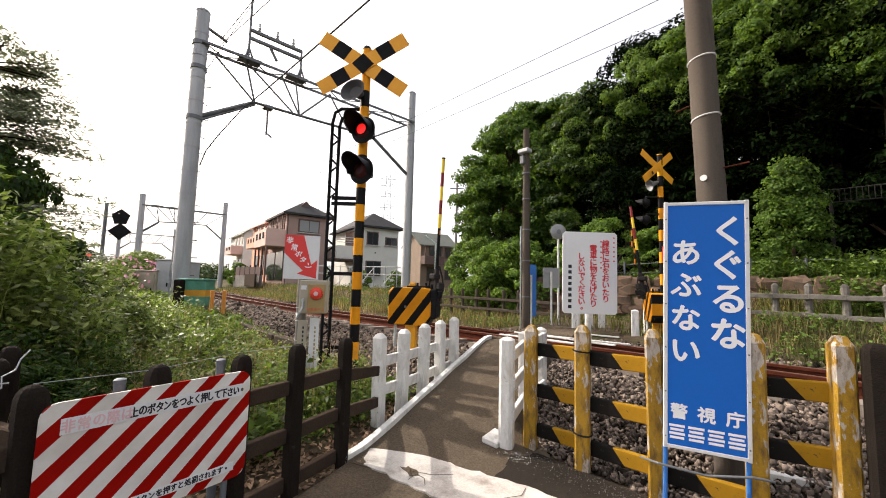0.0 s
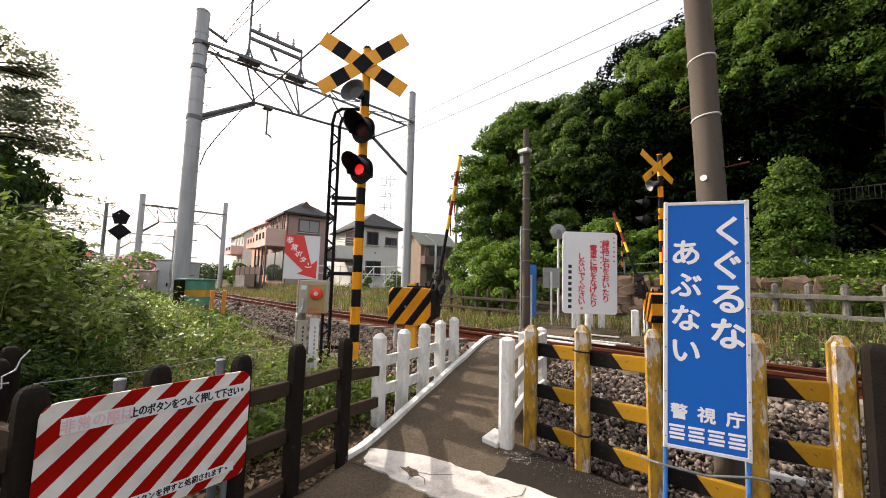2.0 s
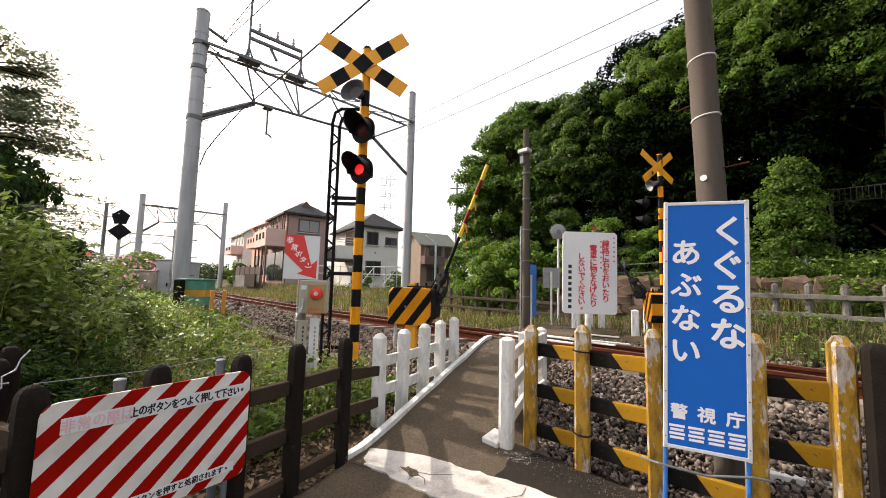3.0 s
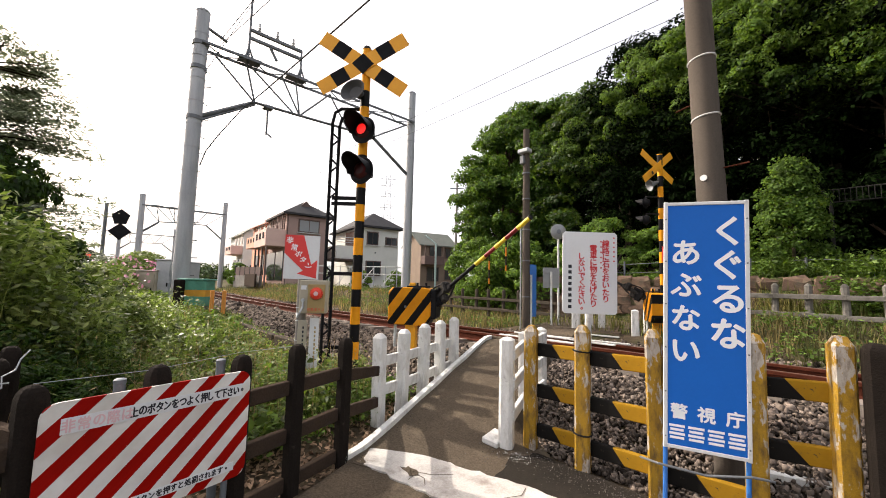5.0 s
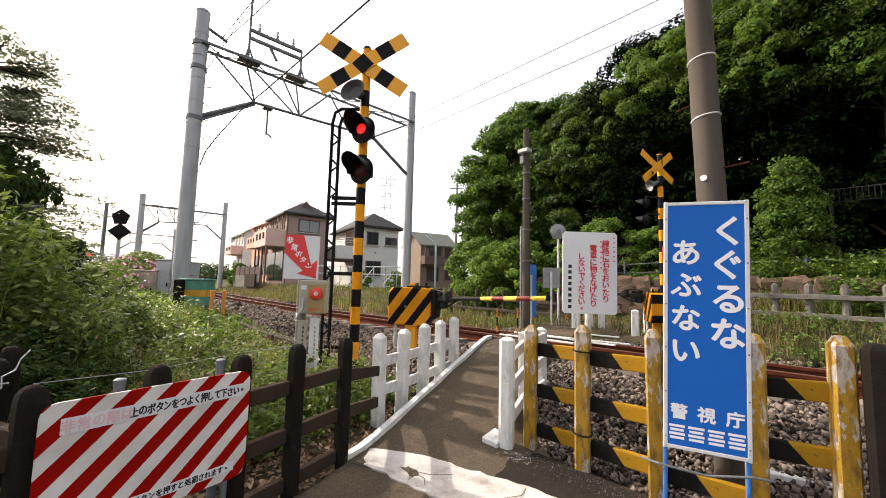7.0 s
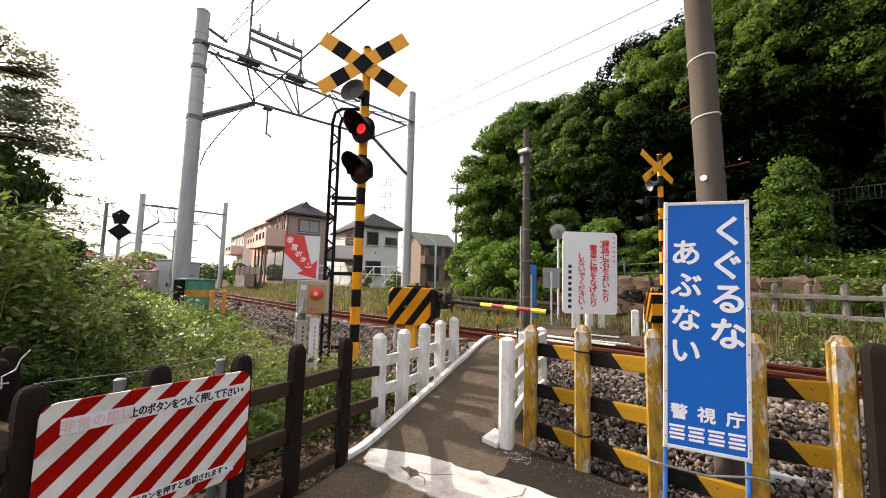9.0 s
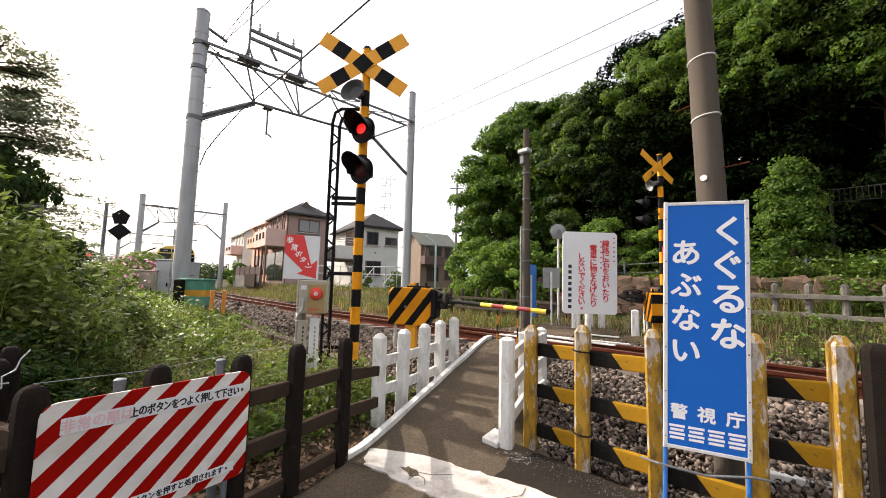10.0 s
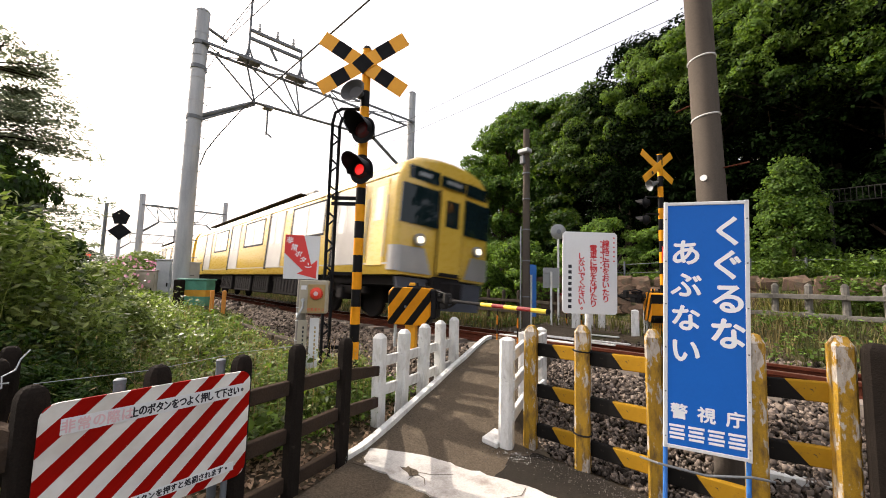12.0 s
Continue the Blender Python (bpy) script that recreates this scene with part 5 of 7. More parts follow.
def build_train():
    tr = thing("train", (-5.93, 5.74, 0), label="yellow commuter train with dark cab windows and grey bumper panels", category="train")
    door_me = finish(bbox((1.30, 0.02, 1.84), (0, 0, 0), 0.006), "door", M_STAINLESS)
    glass_me = finish(bbox((0.40, 0.012, 0.95), (0, 0, 0)), "door_pane", M_SIDEGLASS)
    win_me = finish(bbox((1.0, 0.012, 0.86), (0, 0, 0)), "window", M_SIDEGLASS)
    frame_me = finish(bbox((2.3, 0.01, 0.98), (0, 0, 0), 0.004), "window_frame", M_BLACK)
    # Black strip beside each door: shade of the recessed jamb, drawn flat.
    edge_me = finish(bbox((0.17, 0.03, 1.92), (0, 0, 0)), "door_jamb_shade", M_BLACK)
    for car, (xf, xb, cab) in enumerate(((0.0, -19.75, True), (-20.2, -39.9, False))):
        part("car_body", car_body(xf, xb, cab), M_TRAIN, tr, smooth=True)
        for side in (-1, 1):
            for k in range(4):
                x = xf - 2.1 - 4.763 * k - (0 if cab else 0.35)
                d = share("door", door_me, tr, pose(x, 1.425 * side, 2.08))
                for dx in (-0.31, 0.31):
                    share("door_pane", glass_me, d, pose(dx, 0.008 * side, 0.32))
                share("door_jamb_shade", edge_me, tr, pose(x - 0.70, 1.426 * side, 2.08))
                if k < 3:
                    w = share("window_frame", frame_me, tr, pose(x - 2.38, 1.426 * side, 2.46))
                    for dx in (-0.47, 0.58):
                        share("window_pane", win_me, w, pose(dx, 0.006 * side, 0))
            part("gutter", bbox((xf - xb - 0.6, 0.03, 0.03), ((xf + xb) / 2, 1.39 * side, 3.07)), M_TRAIN, tr)
            part("sill_band", bbox((xf - xb - 0.5, 0.012, 0.03), ((xf + xb) / 2, 1.418 * side, 1.17)), M_STAINLESS, tr)
        part("roof_shell", bbox((xf - xb - 2.2, 1.7, 0.05), ((xf + xb) / 2 - 0.5, 0, 3.585), 0.02), M_TRAINROOF, tr)
        part("roof_unit", bbox((1.5, 1.5, 0.26), (xf - 6.6, 0, 3.68), 0.06), M_TRAINROOF, tr, "grey air conditioning unit")
        for k in range(3):
            part("roof_unit", bbox((3.2, 1.5, 0.16), (xf - 9.4 - 4.0 * k, 0, 3.67), 0.05), M_TRAINROOF, tr, "grey air conditioning unit")
        part("roof_walkway", bbox((12.6, 0.34, 0.04), (xf - 12.6, -0.86, 3.66), 0.008), M_UNDER, tr, "dark walkway board along the roof edge")
        wheel_set(tr, xf - 3.0)
        wheel_set(tr, xb + 3.0)
        for k, (x, w) in enumerate(((-6.0, 1.9), (-8.3, 1.6), (-10.4, 2.0), (-12.8, 1.7))):
            bm = bm0()
            part("equipment_box", bbox((w * 0.9, 0.5, 0.55), (xf + x, 0.95, 0.62), 0.03), M_UNDER, tr)
            box(bm, (w, 0.5, 0.6), (xf + x, -1.02, 0.62), bevel=0.03)
            for q in range(7):
                box(bm, (0.03, 0.02, 0.45), (xf + x - w * 0.4 + q * w * 0.13, -1.28, 0.62))
            part("equipment_box", bm, M_UNDER, tr)
        part("underframe", bbox((xf - xb - 0.6, 2.3, 0.22), ((xf + xb) / 2, 0, 0.86)), M_UNDER, tr)
        rr = bm0()
        for side in (-1, 1):
            rod(rr, (xf - 3.2, 0.62 * side, 3.69), (xb + 3, 0.62 * side, 3.69), 0.02, seg=6)
        part("roof_rail", rr, M_BLACK, tr)
    for side in (-1, 1):
        cd = part("crew_door", bbox((0.62, 0.016, 1.86), (-0.82, 1.424 * side, 2.06), 0.006), M_TRAIN, tr)
        part("crew_pane", bbox((0.28, 0.014, 0.74), (-0.80, 1.43 * side, 2.46)), M_SIDEGLASS, cd)
        part("handrail", brod((-0.46, 1.46 * side, 1.3), (-0.46, 1.46 * side, 2.6), 0.016, seg=8), M_STAINLESS, tr)
        part("handrail", brod((-1.2, 1.46 * side, 1.3), (-1.2, 1.46 * side, 2.6), 0.016, seg=8), M_STAINLESS, tr)
        bm = bm0()
        plan = [(-0.34, 1.428), (-0.21, 1.412), (-0.125, 1.372), (-0.085, 1.29), (-0.10, 1.28), (-0.15, 1.35), (-0.23, 1.39), (-0.34, 1.40)]
        lo, hi = ([bm.verts.new((px, py * side, pz)) for px, py in plan] for pz in (1.04, 1.55))
        for i in range(len(plan)):
            j = (i + 1) % len(plan)
            bm.faces.new((lo[i], lo[j], hi[j], hi[i]))
        bm.faces.new(hi)
        bm.faces.new(lo[::-1])
        bmesh.ops.recalc_face_normals(bm, faces=bm.faces)
        part("corner_panel", bm, M_STAINLESS, tr, "grey metal corner panel")
    # cab front
    for y0, y1 in ((-1.27, -0.42), (0.42, 1.27)):
        part("cab_window", front_plate(-1.36 if y0 < 0 else y0, y1 if y0 < 0 else 1.36, 2.03, 2.86, 0.012), M_TRAINGLASS, tr, "dark cab window")
        part("bumper_panel", plate_front(y0, y1), M_STAINLESS, tr, "grey metal corner panel")
        part("cab_sign", front_plate(y0 + 0.05 if y0 < 0 else y0 + 0.02, y1 - 0.02 if y0 < 0 else y1 - 0.05, 2.98, 3.27, 0.0), M_TRAINGLASS, tr)
        s = -1 if y0 < 0 else 1
        part("head_lamp_rim", brod((-0.06, 0.89 * s, 1.71), (0.03, 0.89 * s, 1.71), 0.13, seg=20), M_STAINLESS, tr)
        part("head_lamp", brod((0.0, 0.89 * s, 1.71), (0.036, 0.89 * s, 1.71), 0.075, seg=20), M_HEADLAMP, tr, "lit round head lamp")
    part("cab_sign", front_plate(-0.36, 0.36, 3.0, 3.24, 0.012), M_TRAINGLASS, tr)
    part("sign_text", front_plate(-0.24, 0.24, 3.08, 3.17, 0.016), M_SIGNTEXT, tr, "row of pale unreadable marks")
    part("sign_text", front_plate(-1.0, -0.66, 3.08, 3.17, 0.008), M_SIGNTEXT, tr, "row of pale unreadable marks")
    d = part("cab_door", front_plate(-0.36, 0.36, 1.05, 2.92, 0.008), M_TRAIN, tr, "yellow gangway door")
    part("door_pane", front_plate(-0.2, 0.2, 2.12, 2.72, 0.016), M_TRAINGLASS, d)
    part("seam", front_plate(-0.375, -0.36, 1.0, 2.92, 0.006), M_UNDER, tr)
    part("seam", front_plate(0.36, 0.375, 1.0, 2.92, 0.006), M_UNDER, tr)
    part("grille", front_plate(-0.3, 0.3, 1.02, 1.1, 0.02), M_UNDER, tr)
    bm = bm0()
    plate(bm, [(-0.25, -1.3, 0.93), (-0.25, 1.3, 0.93), (-0.18, 1.15, 0.28), (-0.18, -1.15, 0.28)], 0.06, Vector((1, 0, 0)))
    part("skirt", bm, M_SKIRT, tr, "grey-blue front skirt")
    bm = bm0()
    box(bm, (0.7, 0.34, 0.36), (-0.05, 0, 0.72), bevel=0.04)
    box(bm, (0.3, 0.9, 0.5), (-0.2, 0, 0.75), bevel=0.04)
    part("coupler", bm, M_UNDER, tr)
    return tr


def plate_front(y0, y1):
    bm = bm0()
    s = -1 if y0 < 0 else 1
    pts = []
    for y, z in ((0.50, 1.02), (1.30, 1.02), (1.30, 1.55), (1.0, 1.55), (0.72, 1.55)):
        pts.append((-0.004 - 0.085 * (y / 1.3) ** 2, y * s, z))
    plate(bm, pts, -0.02, Vector((1, 0, 0)))
    return bm


M_SIGNTEXT = surface("pale_sign_marks", (0.3, 0.32, 0.34), (0.05, 0.06, 0.07), 0.4, big=14, fine=60)
TRAIN = build_train()


# ---- overhead line masts ----
def mast(p, h, r0, r1, n, x, y):
    bm = bm0()
    prof = []
    for k in range(n):
        t0, t1 = k / n, (k + 1) / n
        ra, rb = r0 + (r1 - r0) * t0, r0 + (r1 - r0) * t1
        prof += [(ra, h * t0), (ra * 0.985, h * t1 - 0.03)]
        prof += [(ra * 1.04, h * t1 - 0.03), (ra * 1.04, h * t1)]
    prof += [(r1 * 1.02, h), (r1 * 0.8, h + 0.06)]
    lathe(bm, prof, 20, Matrix.Translation((x, y, 0)))
    return part("mast", bm, M_MAST, p, "banded grey tubular mast", smooth=True)


def gantry(name, x, yl, yr, zb, h_l, h_r, beam_l, beam_r, r0, detail):
    g = thing(name, (x, yl, zb), label="grey steel overhead line gantry with two tubular masts", category="gantry", group="overhead line gantries")
    w = yr - yl
    mast(g, h_l - zb, r0, r0 * 0.86, 13, 0, 0)
    mast(g, h_r - zb, r0 * 0.9, r0 * 0.78, 13, 0, w)
    zt = beam_l - zb
    for dx in (-0.27, 0.27):
        part("top_chord", bbox((0.06, w, 0.075), (dx, w / 2, zt)), M_STEEL, g)
    nl = 12
    for k in range(nl):
        part("chord_lacing", brod((-0.27 if k % 2 else 0.27, w * k / nl, zt), (0.27 if k % 2 else -0.27, w * (k + 1) / nl, zt), 0.022, seg=6), M_STEEL, g)
    part("gusset", bbox((0.5, 0.7, 0.04), (0, w * 0.36, zt + 0.07)), M_STEEL, g)
    part("gusset", bbox((0.5, 0.7, 0.04), (0, w * 0.17, zt + 0.07)), M_STEEL, g)
    low = [(0.0, -2.42), (0.2, -1.34), (0.60, -1.24), (0.76, -1.22), (0.98, -2.45)]
    for (t0, d0), (t1, d1) in zip(low, low[1:]):
        part("lower_chord", brod((0, w * t0, zt + d0), (0, w * t1, zt + d1), 0.07 if t0 in (0.0, 0.76) else 0.05, seg=8), M_STEEL, g)
    part("lower_brace", brod((0.0, w * 0.01, zt - 2.5), (0.0, w * 0.2, zt - 1.42), 0.04, seg=6), M_STEEL, g)
    for t0, d0, t1, d1 in ((0.2, -1.34, 0.04, -0.1), (0.2, -1.34, 0.16, -0.05), (0.16, 0, 0.36, -1.3), (0.3, -0.05, 0.385, -1.3), (0.385, -1.3, 0.36, -0.05), (0.385, -1.3, 0.52, -0.05), (0.52, -0.05, 0.62, -1.24), (0.62, -1.24, 0.76, -0.05), (0.76, -1.22, 0.97, -0.12)):
        part("truss_bar", brod((0, w * t0, zt + d0), (0, w * t1, zt + d1), 0.034, seg=6), M_STEEL, g)
    if detail:
        for t, up in ((0.165, 2.5), (0.378, 1.22)):
            part("upright", brod((0, w * t, zt), (0, w * t, zt + up), 0.04, seg=6), M_STEEL, g)
            part("brace", brod((0, w * t - 0.14, zt), (0, w * t, zt + 0.55), 0.035, seg=6), M_STEEL, g)
            part("brace", brod((0, w * t + 0.22, zt), (0, w * t, zt + 0.55), 0.035, seg=6), M_STEEL, g)
        for z in (0.90, 1.2):
            part("cross_arm", bbox((0.1, w * 0.213, 0.09), (0, w * 0.272, zt + z)), M_STEEL, g)
        for t in (0.20, 0.272, 0.34):
            bm = lathe(bm0(), [(0.035, 0), (0.06, 0.05), (0.035, 0.09), (0.06, 0.14), (0.035, 0.18), (0.035, 0.32)], 10, Matrix.Translation((0, w * t, zt + 1.24)))
            part("insulator", bm, M_INSUL, g, smooth=True)
        part("hanger", brod((0, w * 0.245, zt + 0.86), (0, w * 0.275, zt + 0.45), 0.05, seg=8), M_STEEL, g)
        part("drop_arm", bbox((0.06, 0.06, 1.02), (0, w * 0.252, zt - 1.85)), M_STEEL, g)
        part("drop_arm", bbox((0.3, 0.3, 0.1), (0, w * 0.252, zt - 1.38)), M_STEEL, g)
        part("steady_arm", brod((0, w * 0.252, zt - 2.3), (0, w * 0.275, zt - 2.42), 0.03, seg=6), M_STEEL, g)
        for z in (beam_l - zb, beam_l - zb - 2.45, beam_l - zb - 0.8):
            part("collar", lathe(bm0(), [(r0 * 0.9, z - 0.06), (r0 * 1.0, z - 0.06), (r0 * 1.0, z + 0.06), (r0 * 0.9, z + 0.06)], 20), M_STEEL, g)
        part("bracket", box(bm0(), (0.1, 0.7, 0.05), (0, 0.45, 0), Matrix.Translation((0, 0, h_l - zb - 0.4)) @ Matrix.Rotation(radians(-20), 4, 'X')), M_STEEL, g)
        for k in range(14):
            part("step_bolt", brod((0, 0.2, 1.2 + k * 0.55), (0.12 if k % 2 else -0.12, 0.36, 1.2 + k * 0.55), 0.014, seg=6), M_STEEL, g)
    return g


M_INSUL = surface("porcelain", (0.55, 0.55, 0.53), (0.2, 0.2, 0.2), 0.25, big=8, fine=20, relief=0)
gantry("line_gantry", -14.0, 2.1, 10.66, -0.3, 9.4, 9.8, 8.3, 8.3, 0.232, True)
gantry("line_gantry", -42.0, 3.05, 9.5, -0.3, 7.9, 8.15, 7.0, 7.1, 0.25, False)
gantry("line_gantry", -72.0, 3.0, 9.6, -0.3, 7.9, 8.1, 7.0, 7.1, 0.25, False)


def wire(name, pts, r, sag, label):
    bm = bm0()
    full = []
    for a, b in zip(pts, pts[1:]):
        a, b = Vector(a), Vector(b)
        for k in range(12):
            t = k / 12
            p = a.lerp(b, t)
            p.z -= 4 * sag * t * (1 - t)
            full.append(p)
    full.append(Vector(pts[-1]))
    tube(bm, full, r, 6)
    tagged(solid(name, bm, M_WIRE), label, "overhead wire", "overhead wires")


for y, z, r in ((5.74, 4.76, 0.005), (5.74, 5.15, 0.005)):
    wire("contact_wire", [(40, y, z), (-14, y + 0.2, z), (-42, y - 0.2, z), (-120, y, z)], r, 0.03, "thin dark overhead wire above the track")
wire("feeder_cable", [(4.0, 5.65, 8.72), (-13.8, 4.08, 7.44)], 0.024, 0.06, "thick black overhead cable running to the gantry")
wire("cable_tail", [(-13.8, 4.08, 7.44), (-13.85, 3.35, 6.45), (-13.88, 2.75, 5.42), (-13.9, 2.46, 4.85), (-13.9, 2.33, 4.35)], 0.02, 0.0, "slack end of the black cable hanging to a mast")
wire("line_wire", [(-14, 2.64, 8.69), (6, 4.0, 8.69)], 0.012, 0.05, "thin dark overhead wire from the mast head")
wire("line_wire", [(-14, 2.57, 8.4), (6, 5.2, 8.4)], 0.012, 0.08, "thin dark overhead wire from the mast head")
wire("stay_wire", [(-14, 2.3, 7.5), (-14, 3.62, 10.7)], 0.012, 0.0, "thin dark stay wire at the gantry")


# ---- trackside cabinets and signals on the near side ----
def cabinet(x, y, z, w, d, h, material, label):
    c = thing("trackside_cabinet", (x, y, z), 40, label=label, category="cabinet", group="trackside cabinets")
    part("body", bbox((w, d, h), (0, 0, h / 2), 0.015), material, c)
    part("door", bbox((w * 0.86, 0.02, h * 0.86), (0, -d / 2 - 0.01, h * 0.5), 0.006), material, c)
    part("plinth", bbox((w * 1.05, d * 1.05, 0.12), (0, 0, -0.05), 0.01), M_CONC, c)
    part("handle", bbox((0.03, 0.03, 0.12), (w * 0.33, -d / 2 - 0.03, h * 0.5), 0.005), M_BLACK, c)
    part("lid", bbox((w * 1.08, d * 1.1, 0.04), (0, 0, h + 0.02), 0.008), material, c)


cabinet(-15.1, 1.52, -0.15, 0.75, 0.5, 1.15, M_CREAM, "pale beige steel cabinet half hidden by weeds")
cabinet(-14.75, 1.92, -0.15, 0.55, 0.5, 1.5, M_GALV, "tall pale grey steel cabinet beside the mast")
cabinet(-14.9, 2.4, -0.2, 0.5, 0.5, 1.5, M_GALV, "pale grey steel cabinet behind the mast")
g = thing("green_box", (-13.3, 2.42, -0.22), 46, label="green equipment box with an orange band on short legs", category="equipment box")
part("box_body", bbox((0.82, 0.45, 0.74), (0, 0, 0.62), 0.02), M_GREENBOX, g)
part("lid", bbox((0.88, 0.5, 0.05), (0, 0, 1.01), 0.012), M_GREENLID, g)
for dx in (-0.3, 0.3):
    part("leg", bbox((0.06, 0.3, 0.3), (dx, 0, 0.12), 0.005), M_STEEL, g)
tagged(solid("dark_stake", bbox((0.22, 0.2, 1.15), (0, 0, 0.5), 0.02), M_DARKPOST, m=pose(-13.3, 1.98, -0.3, 0, 0, 40)), "short dark timber stake beside the green box", "stake")
for x, y in ((-12.3, 2.62), (-12.05, 2.86)):
    tagged(solid("marker_post", lathe(bm0(), [(0.055, -0.2), (0.055, 0.62), (0.05, 0.64), (0.02, 0.66)], 12), M_MARKER, m=pose(x, y, -0.15), smooth=True), "short orange marker post beside the track", "marker post", "orange marker posts")


def line_signal():
    s = thing("line_signal", (-19.8, 0.36, -0.3), 62, label="dark signal mast with pentagon and diamond boards", category="railway signal")
    part("mast", brod((0, 0, 0), (0, 0, 3.95), 0.06), M_STEEL, s)
    for z, n, a0, r in ((3.42, 5, 90, 0.33), (2.86, 4, 0, 0.40)):
        bm = bm0()
        plate(bm, [(0.5 + r * math.cos(radians(a0 + 360 * k / n)), 0, z + r * (0.85 if n == 4 else 1) * math.sin(radians(a0 + 360 * k / n))) for k in range(n)], 0.03)
        part("board", bm, M_BLACK, s)
        part("board_arm", bbox((0.5, 0.03, 0.03), (0.25, 0.03, z)), M_STEEL, s)
    for x, z in ((-0.95, 1.98), (-0.42, 1.9)):
        part("signal_lamp", brod((x, -0.1, z), (x, 0, z), 0.09, seg=12), M_SIGNAL_RED, s, "lit red lamp")
        part("lamp_back", brod((x, 0.0, z), (x, 0.06, z), 0.2, seg=16), M_BLACK, s)
    part("lamp_bar", bbox((1.1, 0.04, 0.04), (-0.5, 0.08, 1.94)), M_BLACK, s)


line_signal()


# ---- things beyond the track ----
def far_pole():
    p = thing("slim_pole", (-5.05, 7.21, -0.3), tilt=(0.1, -0.15), label="slim grey concrete pole with a lamp box", category="utility pole")
    part("shaft", lathe(bm0(), [(0.092, 0), (0.07, 4.75)], 20), M_POLE, p, smooth=True)
    part("lamp_box", bbox((0.28, 0.2, 0.1), (0, -0.06, 4.22), 0.02), M_GALV, p)
    part("bracket", bbox((0.12, 0.16, 0.2), (-0.04, -0.05, 4.02), 0.02), M_STEEL, p)
    bm = bm0()
    rod(bm, (-0.13, -0.02, 0.0), (-0.13, -0.02, 2.5), 0.018, seg=8)
    part("conduit", bm, M_GALV, p)
    bm = bm0()
    for z in (0.9, 1.7, 2.4, 3.1, 3.7):
        lathe(bm, [(0.08, z), (0.094, z), (0.094, z + 0.03), (0.08, z + 0.03)], 16)
    part("bands", bm, M_STEEL, p)


def back_sign(name, x, y, z0, zc, w, h, rz, material, round_=False, label=""):
    s = thing(name, (x, y, z0), rz, label=label, category="sign", group="signs seen from behind")
    part("post", brod((0, 0, 0), (0, 0, zc - z0 + h * 0.3), 0.025), M_WHITE, s)
    if round_:
        part("disc", lathe(bm0(), [(w / 2, 0), (w / 2, 0.015), (w / 2 - 0.02, 0.03), (0.02, 0.045)], 28, Matrix.Translation((0, 0.0, zc - z0)) @ Matrix.Rotation(radians(90), 4, 'X')), material, s, smooth=True)
        part("hub", brod((0, -0.06, zc - z0), (0, -0.02, zc - z0), 0.05), M_STEEL, s)
    else:
        part("board", bbox((w, 0.015, h), (0, 0.03, zc - z0), 0.003), material, s)
        bm = bm0()
        for k in (-0.25, 0.25):
            box(bm, (w * 0.9, 0.02, 0.03), (0, 0.012, zc - z0 + h * k))
        part("stiffener", bm, material, s)


far_pole()
back_sign("round_sign", -4.69, 7.95, -0.1, 2.12, 0.36, 0.36, 47, M_SIGNGREY, True, "round sign seen from its grey back")
back_sign("square_sign", -4.75, 7.75, -0.15, 1.05, 0.36, 0.46, 47, M_SIGNGREY, False, "small square grey sign back on a white post")
back_sign("blue_sign", -5.15, 7.55, -0.25, 0.75, 0.34, 1.2, 72, M_BLUEPIPE, False, "tall blue sign seen edge on beside a pole")


def far_posts():
    for x, y, w in ((-4.15, 7.75, 0.16), (-3.98, 8.0, 0.14), (-3.82, 8.25, 0.14), (-2.92, 7.7, 0.14), (-2.9, 8.25, 0.14), (-2.85, 8.6, 0.14)):
        tagged(solid("white_post", post_bm(w, 0.66, 0.03, 0.02), M_WHITE, m=pose(x, y, -0.2, random.uniform(-3, 3), 0, 20)), "short white concrete post beside the far path", "fence post", "white posts beyond the track")


far_posts()
bm = bm0()
plate(bm, [(-4.95, 7.55, -0.012), (-3.15, 7.55, -0.012), (-3.6, 9.6, 0.02), (-4.4, 10.4, 0.02), (-5.6, 10.2, 0.02), (-5.4, 8.8, 0.0)], -0.2, Vector((0, 0, 1)))
solid("pavement_far", bm, M_ASPHALT, "grey asphalt path beyond the track", "footpath", kind="structure")


def stone_wall():
    w = thing("wall_retaining", (0, 0, 0), label="brown rough stone retaining wall under the wooded bank", category="retaining wall", kind="structure")
    part("core", bbox((26, 0.35, 1.5), (5.5, 10.92, 0.35)), M_GROUND, w)
    rng = random.Random(21)
    kinds = []
    for k in range(6):
        bm = bbox((0.34, 0.3, 0.27), (0, 0, 0), 0.05)
        for v in bm.verts:
            v.co += Vector((rng.uniform(-0.06, 0.06), rng.uniform(-0.04, 0.04), rng.uniform(-0.055, 0.055)))
        kinds.append(finish(bm, "stone", M_WALLSTONE))
    for row in range(5):
        x = -7.3 + 0.2 * (row % 2)
        while x < 6.0:
            s = rng.uniform(0.65, 1.55)
            if x > -7.4:
                share("stone", rng.choice(kinds), w, pose(x, 10.72 + 0.03 * row + rng.uniform(-0.03, 0.03), 0.02 + row * 0.245 + rng.uniform(-0.02, 0.02), rng.uniform(-6, 6), rng.uniform(-13, 13), rng.uniform(-9, 9)) @ Matrix.Diagonal((s, 1, rng.uniform(0.9, 1.25), 1)))
            x += 0.345 * s


stone_wall()


